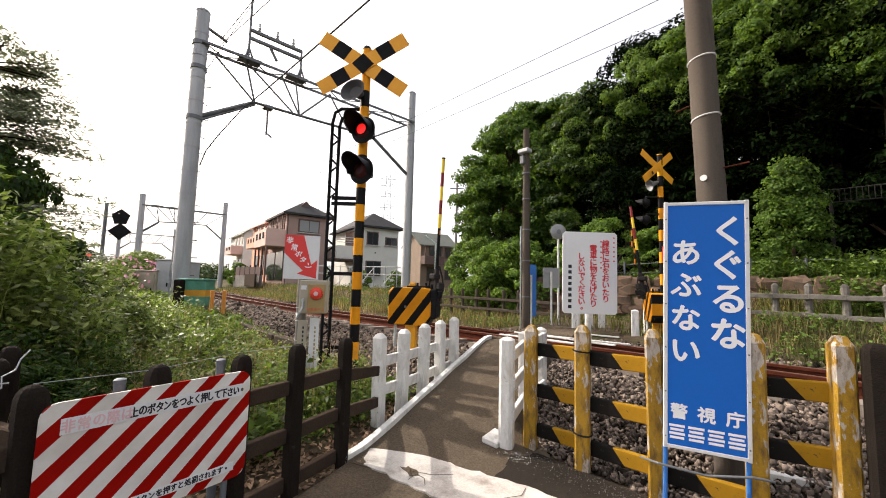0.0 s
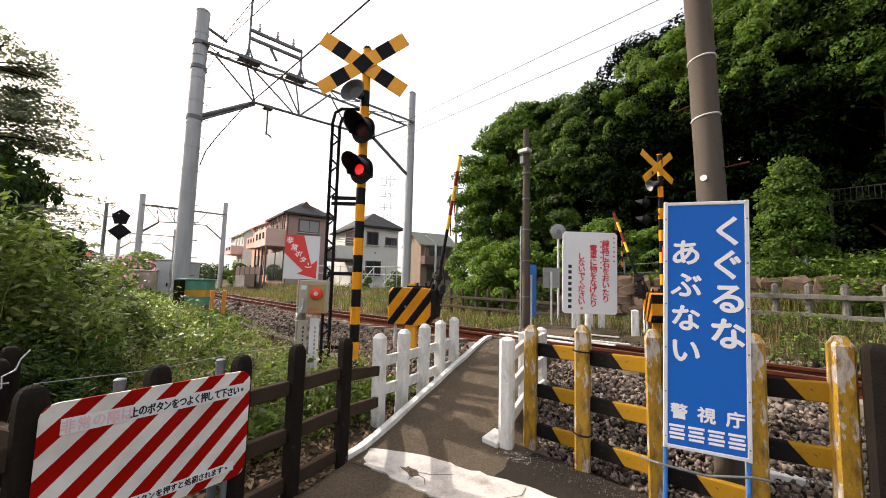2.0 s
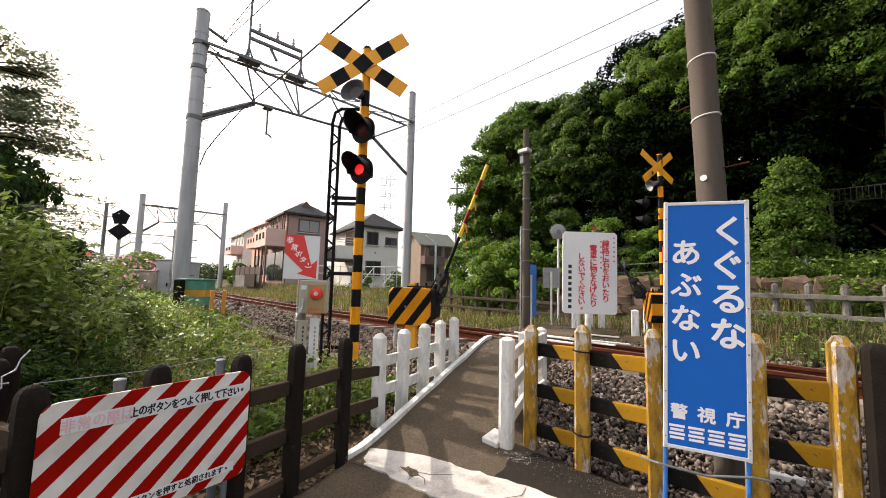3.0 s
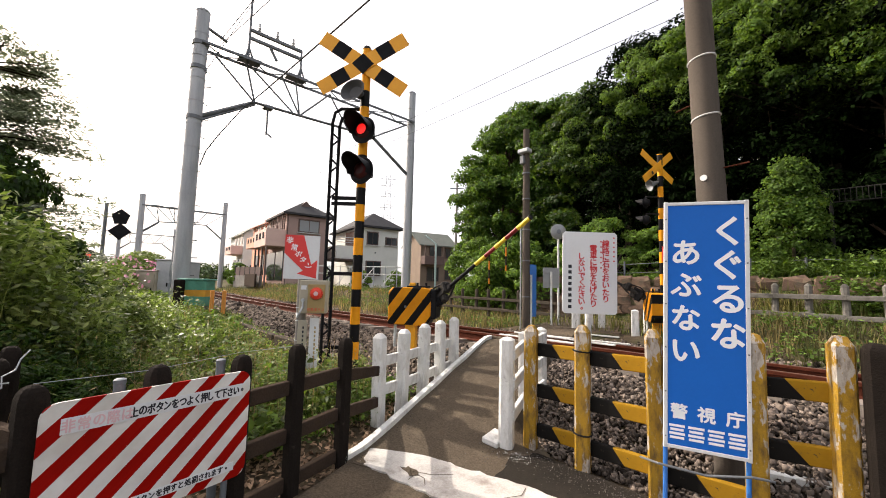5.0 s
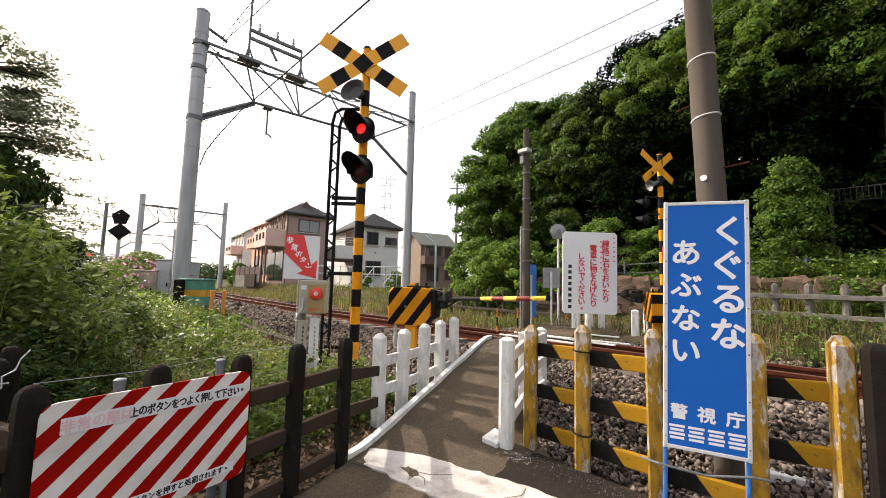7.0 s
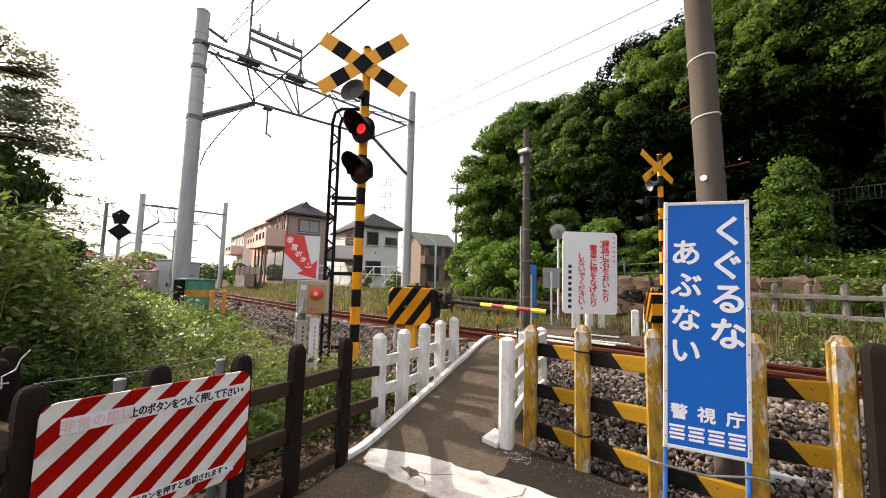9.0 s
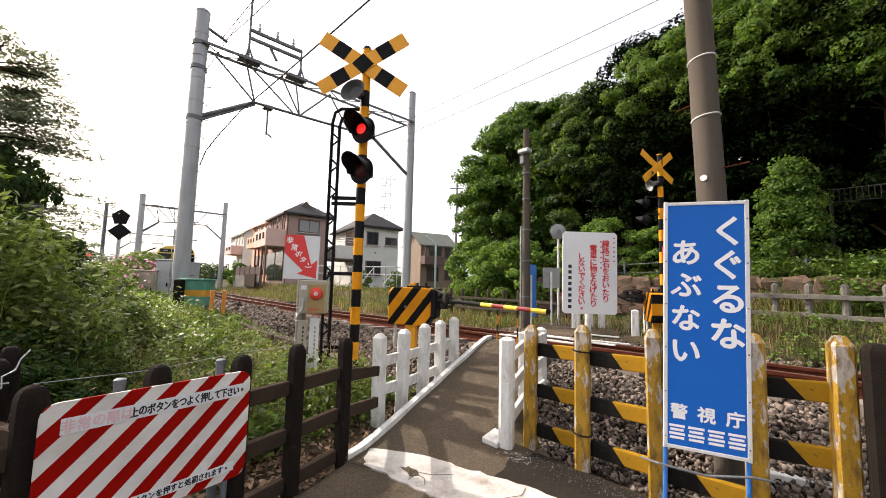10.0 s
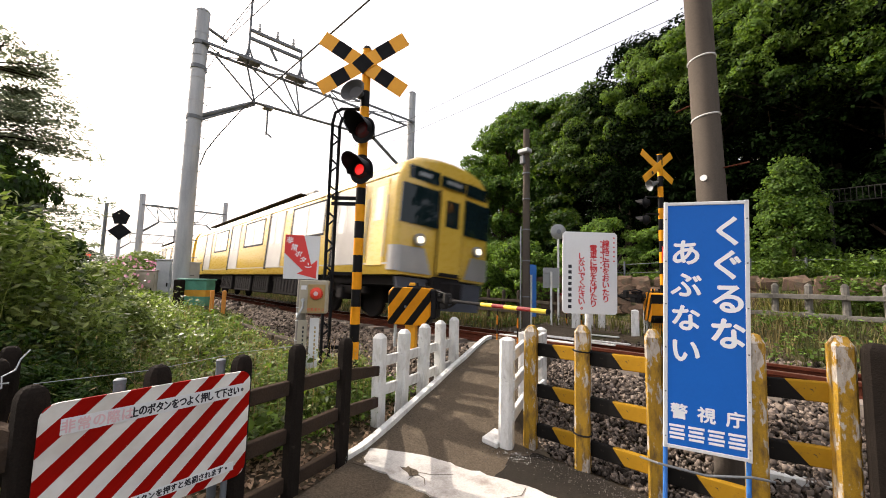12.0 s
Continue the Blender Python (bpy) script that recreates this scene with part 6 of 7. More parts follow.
def mesh_fence():
    f = thing("wire_fence", (0, 0, 0), label="dark wire mesh fence with slatted top below the woods", category="fence")
    for x in (-0.35, 2.2, 4.7):
        part("post", brod((x, 12.4, 0.9), (x, 12.4, 2.95), 0.035), M_BLACKCLOTH, f)
        part("post_arm", brod((x, 12.4, 2.95), (x - 0.12, 12.25, 3.2), 0.03), M_BLACKCLOTH, f)
    for z in (2.93, 3.22):
        part("top_rail", brod((-0.35, 12.38, z), (4.7, 12.38, z), 0.014), M_BLACKCLOTH, f)
    sm = finish(bbox((0.014, 0.014, 0.29), (0, 0, 0)), "slat", M_BLACKCLOTH)
    for i in range(56):
        share("slat", sm, f, pose(-0.3 + i * 0.09, 12.37, 3.075))


mesh_fence()
bm = bm0()
for i in range(15):
    rod(bm, (-5.5 + i * 0.95, 11.3, 0.9), (-5.5 + i * 0.95, 11.3, 1.62), 0.025, seg=6)
for z in (1.55, 1.3):
    tube(bm, [(-5.5 + i * 0.5, 11.3, z + 0.02 * math.sin(i * 2.1)) for i in range(29)], 0.008, 5)
tagged(solid("rope_fence", bm, M_STEEL), "low wire fence on posts along the bank", "fence")


# ---- houses ----
def window_unit(parent, x, z, w, h, y=-0.02, sill=True, frame=None, glass=None):
    """A framed window on the local -y wall."""
    fr = part("window", bbox((w + 0.14, 0.10, h + 0.14), (x, y, z), 0.01), frame or M_WINFRAME, parent)
    for k in (-1, 1):
        part("pane", bbox((w / 2 - 0.05, 0.02, h - 0.04), (x + k * w / 4, y - 0.055, z)), glass or M_WINDOW, fr)
    if sill:
        part("sill", bbox((w + 0.3, 0.18, 0.07), (x, y - 0.05, z - h / 2 - 0.1), 0.01), M_WINFRAME, fr)


def hip_roof(w, d, z, over, rise, ridge):
    bm = bm0()
    a = [(-w / 2 - over, -d / 2 - over, z), (w / 2 + over, -d / 2 - over, z), (w / 2 + over, d / 2 + over, z), (-w / 2 - over, d / 2 + over, z)]
    v = [bm.verts.new(p) for p in a]
    lo = [bm.verts.new((p[0], p[1], z - 0.16)) for p in a]
    r = [bm.verts.new((0, -ridge / 2, z + rise)), bm.verts.new((0, ridge / 2, z + rise))] if ridge >= 0 else None
    bm.faces.new((v[0], v[1], r[0]))
    bm.faces.new((v[1], v[2], r[1], r[0]))
    bm.faces.new((v[2], v[3], r[1]))
    bm.faces.new((v[3], v[0], r[0], r[1]))
    for i in range(4):
        j = (i + 1) % 4
        bm.faces.new((lo[i], lo[j], v[j], v[i]))
    bm.faces.new(lo[::-1])
    return bm


def gable_roof(w, d, z, over, rise):
    bm = bm0()
    for k in (-1, 1):
        plate(bm, [(k * (w / 2 + over), -d / 2 - over, z - over * rise / (w / 2)), (0, -d / 2 - over, z + rise), (0, d / 2 + over, z + rise), (k * (w / 2 + over), d / 2 + over, z - over * rise / (w / 2))], 0.14, Vector((0, 0, 1)))
    return bm


M_WINFRAME = surface("dull_white_frame", (0.5, 0.5, 0.48), (0.45, 0.45, 0.43), 0.5, fine=40, relief=0.05)


def pink_house():
    h = thing("pink_house", (-31.1, 13.3, 0.2), 84, label="two-storey pinkish house with grey roof and balcony", category="house")
    w, d, z = 3.5, 5.8, 6.1
    part("wall", bbox((w, d, z), (0, d / 2, z / 2)), M_PINKWALL, h)
    bm = hip_roof(w, d, z, 0.35, 1.35, d - w)
    bmesh.ops.translate(bm, verts=bm.verts, vec=(0, d / 2, 0))
    part("roof", bm, M_ROOF, h)
    window_unit(h, 0.05, 5.1, 1.6, 0.95, frame=M_BROWN, glass=M_CURTAIN)
    part("cornice", bbox((2.2, 0.1, 0.1), (0.05, -0.06, 5.75)), M_PINKWALL, h)
    b = part("balcony", bbox((1.5, 4.4, 1.4), (-w / 2 - 0.74, 2.3, 3.98), 0.02), M_PINKBALC, h)
    # Near-black plates stand in for the shade inside three balcony openings.
    for k in range(3):
        part("opening", bbox((0.04, 0.62, 0.5), (-w / 2 - 1.495, 0.9 + 1.25 * k, 4.15)), M_UNDER, b)
    for k in range(4):
        part("balcony_post", bbox((0.08, 0.08, 1.3), (-w / 2 - 0.24, 0.3 + 1.6 * k, 5.3)), M_BROWN, h)
    part("balcony_rail", bbox((0.05, 4.3, 0.05), (-w / 2 - 1.42, 2.3, 5.0)), M_BLACK, h)
    for k in range(4):
        part("rail_post", bbox((0.05, 0.05, 0.36), (-w / 2 - 1.42, 0.2 + 1.4 * k, 4.84)), M_BLACK, h)
        part("column", bbox((0.12, 0.12, 3.2), (-w / 2 - 1.35, 0.3 + 1.35 * k, 1.6)), M_BROWN, h)
    part("side_window", bbox((0.06, 4.6, 1.25), (-w / 2 - 0.03, 2.8, 5.35)), M_BROWN, h)
    # Large dark panes stand in for the open, shaded ground floor.
    part("side_window", bbox((0.06, 2.3, 2.4), (-w / 2 - 0.03, 1.5, 1.75)), M_WINDOW, h)
    part("side_window", bbox((0.06, 2.6, 2.4), (-w / 2 - 0.03, 4.3, 1.75)), M_WINDOW, h)
    part("garden_wall", bbox((0.14, 6.0, 1.0), (-w / 2 - 2.0, 3.2, 0.5)), M_DARKRAIL, h)
    roof_gable = bm0()
    plate(roof_gable, [(-0.55, 0.9, z + 0.75), (0.55, 0.9, z + 0.75), (0, 0.9, z + 1.3)], 0.5)
    part("roof_vent", roof_gable, M_BROWN, h)
    part("gutter_pipe", brod((-w / 2 + 0.08, -0.05, 0.2), (-w / 2 + 0.08, -0.05, 6.0), 0.035, seg=8), M_BROWN, h)
    part("plinth", bbox((w + 0.4, d + 0.4, 0.9), (0, d / 2, -0.2)), M_CONC, h)


def salmon_house(x, y, rz, wall, roof, s, name, label):
    h = thing(name, (x, y, 0.3), rz, label=label, category="house")
    w, d, z = 3.6 * s, 9.0 * s, 7.3
    part("wall", bbox((w, d, z), (0, d / 2, z / 2)), wall, h)
    bm = gable_roof(w, d, z, 0.4, 1.4)
    bmesh.ops.translate(bm, verts=bm.verts, vec=(0, d / 2, 0))
    part("roof", bm, roof, h)
    bm = bm0()
    plate(bm, [(-w / 2, 0, z), (w / 2, 0, z), (0, 0, z + 1.4)], 0.1)
    part("gable", bm, wall, h)
    window_unit(h, 0.2, 4.2, 1.3, 1.0)
    window_unit(h, 0.2, 1.5, 1.3, 1.2)
    part("balcony", bbox((1.6, 4.5, 1.3), (-w / 2 - 0.8, 2.6, 4.7), 0.02), M_PINKBALC if s > 1.05 else M_SALMONPALE, h)
    # Flat near-black plates draw the shade within these balcony openings.
    for k in range(3):
        part("opening", bbox((0.04, 0.6, 0.5), (-w / 2 - 1.605, 1.2 + 1.3 * k, 4.9)), M_UNDER, h)
    for k in range(3):
        part("side_window", bbox((0.06, 1.3, 1.2), (-w / 2 - 0.03, 1.3 + 2.2 * k, 6.2)), M_WINDOW, h)
        part("side_window", bbox((0.06, 1.5, 2.4), (-w / 2 - 0.03, 1.3 + 2.2 * k, 2.2)), M_WINDOW, h)


def white_house():
    h = thing("white_house", (-28.95, 19.05, 0.3), 80, label="two-storey white house with dark hipped roof", category="house")
    w, d, z = 3.55, 8.0, 5.45
    part("wall", bbox((w, d, z), (0, d / 2, z / 2)), M_WHITEWALL, h)
    bm = hip_roof(w, d, z, 0.4, 1.5, d - w)
    bmesh.ops.translate(bm, verts=bm.verts, vec=(0, d / 2, 0))
    part("roof", bm, M_ROOF, h)
    window_unit(h, -0.75, 4.35, 0.95, 1.05, frame=M_BROWN)
    window_unit(h, 1.05, 4.2, 1.0, 0.6, frame=M_BROWN)
    window_unit(h, -0.6, 1.7, 1.3, 1.2, frame=M_BROWN)
    b = part("balcony", bbox((1.9, 3.6, 1.15), (-w / 2 - 0.95, 2.6, 3.05), 0.02), M_WHITEWALL, h)
    for k in range(3):
        part("balcony_rail", bbox((1.9, 0.04, 0.05), (-w / 2 - 0.95, 0.8, 3.9 + 0.22 * k)), M_GALV, b)
    # Dark plate stands in for the shaded space behind the balcony.
    part("dark_opening", bbox((0.06, 3.0, 1.8), (-w / 2 - 0.03, 2.6, 4.2)), M_WINDOW, h)
    part("carport_roof", bbox((2.6, 4.0, 0.1), (-w / 2 - 1.3, 1.8, 2.35)), M_BROWN, h)
    part("vent", brod((-0.45, -0.04, 3.1), (-0.45, 0.0, 3.1), 0.07), M_STEEL, h)


def tan_house():
    h = thing("tan_house", (-34.2, 31.4, 0.3), 74, label="tan house with grey-green gable roof and dark balcony", category="house")
    w, d, z = 4.4, 5.0, 5.2
    part("wall", bbox((w, d, z), (-0.6, d / 2, z / 2)), M_TANWALL, h)
    bm = bm0()
    for y0 in (-0.5, d + 0.5):
        plate(bm, [(-w / 2 - 1.0, y0, z - 0.3), (w / 2 - 0.2, y0, z - 0.3), (w / 2 - 0.2, d / 2, z + 1.5), (-w / 2 - 1.0, d / 2, z + 1.5)], 0.14, Vector((0, 0, 1)))
    part("roof", bm, M_ROOFG, h)
    for x in (-w / 2 - 0.55, w / 2 - 0.65):
        bm = bm0()
        plate(bm, [(x, 0, z), (x, d, z), (x, d / 2, z + 1.4)], 0.1, Vector((1, 0, 0)))
        part("gable", bm, M_TANWALL, h)
    window_unit(h, 0.9, 4.2, 0.9, 1.1, sill=False, frame=M_BROWN)
    window_unit(h, -0.9, 4.3, 1.5, 1.2, sill=False, frame=M_BROWN)
    window_unit(h, 0.9, 1.6, 1.0, 1.2, sill=False, frame=M_BROWN)
    window_unit(h, -1.2, 1.6, 1.5, 1.6, sill=False, frame=M_BROWN)
    part("balcony", bbox((2.5, 1.1, 1.0), (-1.5, -0.58, 3.2), 0.02), M_BROWN, h)
    for k in range(3):
        part("balcony_post", bbox((0.07, 0.07, 1.3), (-2.7 + 1.2 * k, -1.08, 4.3)), M_BROWN, h)


pink_house()
salmon_house(-45.0, 16.9, 86, M_SALMON, M_SALMONROOF, 1.0, "salmon_house", "salmon-red two-storey house with balcony")
salmon_house(-62.0, 18.8, 86, M_WHITEWALL, M_ROOFG, 1.1, "pale_house", "pale two-storey house with grey-green roof")
white_house()
tan_house()


def yard_fence():
    f = thing("yard_fence", (0, 0, 0), label="white tubular fence with diagonal stays before the houses", category="fence")
    a, b = Vector((-25.5, 11.8, 0.4)), Vector((-20.2, 15.6, 0.4))
    for k in range(9):
        p = a.lerp(b, k / 8)
        part("post", brod(p, p + Vector((0, 0, 1.5)), 0.035, seg=8), M_GALV, f)
    for z in (1.45, 0.95):
        part("bar", brod(a + Vector((0, 0, z)), b + Vector((0, 0, z)), 0.03, seg=8), M_WHITE, f)
    for k in (0, 3, 5, 7):
        p = a.lerp(b, k / 8)
        part("stay", brod(p + Vector((0, 0, 1.4)), p + Vector((-0.6, -0.9, 0.0)), 0.03, seg=8), M_WHITE, f)
    s = thing("street_lamp", (-27.0, 24.0, 0.4), label="slim pale green street lamp post", category="street lamp")
    part("pole", brod((0, 0, 0), (0, 0, 4.2), 0.09, seg=10), M_POSTGREEN, s)
    part("arm", brod((0, 0, 4.15), (-0.9, -0.6, 5.0), 0.06, seg=8), M_POSTGREEN, s)


yard_fence()
rl = thing("dark_railing", (-35.6, 10.1, 0.35), 5, label="dark garden railing on a low concrete wall", category="railing")
part("wall", bbox((5.5, 0.25, 1.1), (0, 0, 0.2)), M_CONC, rl)
part("rail_panel", bbox((5.5, 0.06, 0.75), (0, 0, 1.1)), M_BROWN, rl)
for k in range(6):
    part("rail_post", bbox((0.09, 0.1, 0.95), (-2.7 + 1.08 * k, 0, 1.15)), M_BLACK, rl)


def pylon():
    p = thing("pylon", (-142.0, 96.5, 0), 55, label="distant pale lattice transmission tower", category="pylon")
    bm = bm0()
    hs = [0, 11, 20, 27.5, 34, 39.5, 44.5, 49]
    wd = lambda z: 3.4 - 2.4 * z / 49
    for k in range(4):
        c = [(-1, -1), (1, -1), (1, 1), (-1, 1)][k]
        for z0, z1 in zip(hs, hs[1:]):
            rod(bm, (c[0] * wd(z0) / 2 * 1.6, c[1] * wd(z0) / 2 * 1.6, z0), (c[0] * wd(z1) / 2 * 1.6, c[1] * wd(z1) / 2 * 1.6, z1), 0.13, seg=4)
            d = [(-1, -1), (1, -1), (1, 1), (-1, 1)][(k + 1) % 4]
            rod(bm, (c[0] * wd(z0) / 2 * 1.6, c[1] * wd(z0) / 2 * 1.6, z0), (d[0] * wd(z1) / 2 * 1.6, d[1] * wd(z1) / 2 * 1.6, z1), 0.08, seg=4)
    part("lattice", bm, M_PYLON, p)
    bm = bm0()
    for z in (29, 34, 39, 44, 47):
        rod(bm, (-3.4, 0, z), (3.4, 0, z), 0.14, seg=4)
        rod(bm, (-3.4, 0, z), (0, 0, z + 1.6), 0.1, seg=4)
        rod(bm, (3.4, 0, z), (0, 0, z + 1.6), 0.1, seg=4)
    part("cross_arms", bm, M_PYLON, p)


pylon()
fp = thing("street_pole", (-28.5, 28.1, 0.3), label="distant slim utility pole behind the tan house", category="utility pole")
part("shaft", brod((0, 0, 0), (0, 0, 11.2), 0.15, 0.1), M_CONC, fp)
for z in (10.6, 9.9):
    part("cross_arm", bbox((1.5, 0.1, 0.1), (0, 0, z)), M_STEEL, fp, m=pose(0, 0, 0, 0, 0, 47))
part("transformer", brod((0.3, 0, 8.6), (0.3, 0, 9.4), 0.25), M_STEEL, fp)


# ---- trees and plants ----
def crown_arrays(rng, clumps, per, leaf_len, leaf_wid, droop=0.25):
    """Leaves gathered on the upper shells of many clumps: clumps are (centre, radius)."""
    cs, ns = [], []
    for c, r in clumps:
        d = rng.normal(size=(per, 3))
        d[:, 2] = np.abs(d[:, 2]) * 0.9 - 0.35
        d /= np.linalg.norm(d, axis=1)[:, None]
        rad = r * rng.uniform(0.55, 1.08, per) ** 0.6
        cs.append(np.asarray(c) + d * rad[:, None] * np.array([1.0, 1.0, 0.72]))
        ns.append(d + np.array([0, 0, 0.4]))
    return leaves(np.concatenate(cs), np.concatenate(ns), leaf_len, leaf_wid, rng, droop)


def broad_tree_meshes(seed, height, radius, n_clumps, per, leaf_len, leaf_wid, material, trunk_h):
    rng = np.random.default_rng(seed)
    clumps, bm = [], bm0()
    tube(bm, [(0, 0, -0.4), (0.05, 0.03, trunk_h * 0.5), (0.12, -0.05, trunk_h), (0.1, 0.1, height * 0.75)], 0.16, 8)
    for v in bm.verts:
        k = max(0.25, 1.25 - v.co.z / height)
        v.co.x *= k
        v.co.y *= k
    for i in range(n_clumps):
        u = rng.uniform(0.0, 1.0)
        z = trunk_h * 0.55 + (height - trunk_h * 0.55) * u
        prof = radius * (math.sin(math.pi * min(1.0, 0.16 + 0.84 * u) ** 0.9) ** 0.55)
        a = rng.uniform(0, 2 * math.pi)
        rr = prof * rng.uniform(0.45, 1.0) ** 0.5
        c = np.array([rr * math.cos(a), rr * math.sin(a), z])
        clumps.append((c, rng.uniform(0.5, 0.95) * radius * 0.27))
        if i % 5 == 0:
            rod(bm, (0.1, 0.0, min(height * 0.72, max(trunk_h * 0.5, z - 1.2))), tuple(c), 0.05, 0.012, 5)
    v, f = crown_arrays(rng, clumps, per, leaf_len, leaf_wid)
    return array_mesh("crown", v, f, material), finish(bm, "trunk", M_BARK, True)


def plant_tree(name, meshes, m, label, group, category="tree"):
    t = thing(name, label=label, category=category, group=group)
    t.matrix_basis = m
    share("trunk", meshes[1], t, Matrix())
    share("crown", meshes[0], t, Matrix())
    return t


FOREST = [broad_tree_meshes(40 + k, 9.5, 3.0, 150, 260, 0.165, 0.105, M_LEAF_DARK, 2.2) for k in range(3)]
# Right-hand and back trees: shade of the wood put into near-black leaves.
FOREST_DEEP = [broad_tree_meshes(60 + k, 9.5, 3.0, 140, 230, 0.14, 0.085, M_LEAF_SHADE, 1.4) for k in range(2)]
# High crowns: sun on the canopy put into a lighter leaf colour.
FOREST_HIGH = broad_tree_meshes(66, 12.5, 3.0, 110, 280, 0.15, 0.095, M_LEAF_CANOPY, 12.0)
FOREST_LIGHT = [broad_tree_meshes(50 + k, 9.0, 2.8, 140, 270, 0.16, 0.1, M_LEAF_MID, 2.0) for k in range(2)]


def g_at(x, y):
    return float(ground_height(np.array(float(x)), np.array(float(y))))


def woods():
    rng = random.Random(4)
    spots = TREE_SPOTS
    for i, (x, y, s, light) in enumerate(spots):
        # Lit and shaded parts of the wood are put into the leaf colour.
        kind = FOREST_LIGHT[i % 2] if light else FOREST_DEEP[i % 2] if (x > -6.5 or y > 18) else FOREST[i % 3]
        m = pose(x, y, g_at(x, y) - 0.2, 0, 0, rng.uniform(0, 360)) @ Matrix.Diagonal((s * rng.uniform(0.9, 1.1), s * rng.uniform(0.9, 1.1), s, 1))
        plant_tree("broadleaf_tree", kind, m, "tall broadleaf tree on the bank, shade put into its dark leaf" if not light else "broadleaf tree with lighter green leaf, light on the wood put into its colour", "trees of the wooded bank")


TREE_SPOTS = [
    (-16.2, 20.2, 0.94, 1), (-14.7, 18.4, 0.98, 1), (-13.2, 17.2, 1.06, 1), (-11.7, 17.0, 1.07, 1), (-9.8, 17.2, 1.02, 1), (-7.8, 16.8, 0.95, 0), (-5.8, 16.4, 1.0, 0), (-3.8, 16.2, 0.95, 0),
    (-1.6, 16.0, 0.98, 0), (1.5, 15.8, 1.25, 0), (3.8, 15.4, 1.25, 0), (6.2, 15.2, 1.3, 0),
    (-16.0, 23.0, 0.85, 0), (-11.5, 21.5, 0.9, 0), (-7.0, 21.0, 0.95, 1), (-2.5, 20.5, 1.25, 1), (-0.2, 18.2, 1.2, 0), (1.8, 20.2, 1.3, 0), (6.0, 19.8, 1.3, 0)]
woods()
for i, (x, y, s) in enumerate(((-7.2, 15.9, 0.66), (-5.0, 15.5, 0.68), (-2.9, 15.2, 0.72), (-0.9, 14.4, 0.66), (0.7, 14.0, 0.62), (2.3, 14.0, 0.6), (-1.2, 16.4, 0.85), (1.6, 16.0, 0.8))):
    plant_tree("broadleaf_tree", FOREST_HIGH, pose(x, y, g_at(x, y) - 0.2, 0, 0, 70 + i * 95) @ Matrix.Diagonal((s, s, s, 1)), "tall broadleaf tree with a high green crown over dark undergrowth", "trees of the wooded bank")

SHRUB = [broad_tree_meshes(70 + k, 2.3, 1.25, 60, 150, 0.12, 0.065, M_LEAF_SHRUB, 0.5) for k in range(2)]
for i, (x, y, s, sz) in enumerate(((-9.4, 11.6, 1.15, 1.0), (-8.0, 11.3, 1.1, 1.05), (-10.8, 12.4, 1.05, 1.0), (-6.6, 11.8, 1.0, 1.05), (-12.2, 13.6, 1.15, 1.0), (-5.4, 12.2, 1.0, 1.0), (-3.8, 12.6, 0.9, 0.9), (-41.5, 10.9, 0.9, 1.0), (-38.8, 10.3, 0.75, 1.0), (-24.5, 14.6, 0.6, 1.0), (-22.5, 16.2, 0.6, 1.0))):
    plant_tree("round_shrub", SHRUB[i % 2], pose(x, y, g_at(x, y) - 0.1, 0, 0, i * 77) @ Matrix.Diagonal((s, s, s * sz, 1)), "rounded fresh green shrub at the foot of the woods", "shrubs below the woods", "shrub")
def cone_shrub(seed, height, radius):
    """A dense upright shrub that narrows to a soft point."""
    rng = np.random.default_rng(seed)
    bm = bm0()
    rod(bm, (0, 0, -0.3), (0, 0, height * 0.8), 0.05, 0.015, 6)
    clumps = []
    for i in range(170):
        u = rng.uniform(0.0, 1.0) ** 0.9
        rr = radius * min(1.0, 0.75 + u) * (1 - u ** 1.8) ** 0.8 * rng.uniform(0.5, 1.12) + 0.05
        w = rng.uniform(0, 2 * math.pi)
        clumps.append((np.array([rr * math.cos(w), rr * math.sin(w), 0.15 + height * u]), rng.uniform(0.1, 0.34)))
    v, f = crown_arrays(rng, clumps, 110, 0.085, 0.05)
    return array_mesh("crown", v, f, M_LEAF_CANOPY), finish(bm, "trunk", M_BARK, True)


UPRIGHT = cone_shrub(79, 2.75, 0.62)
plant_tree("upright_shrub", UPRIGHT, pose(-0.97, 11.75, 0.95, 0, 0, 30), "tall upright green shrub behind the wall", "", "shrub")
plant_tree("upright_shrub", SHRUB[0], pose(-2.3, 12.0, 0.9, 0, 0, 120) @ Matrix.Diagonal((0.5, 0.5, 0.85, 1)), "slim upright green shrub behind the wall", "", "shrub")


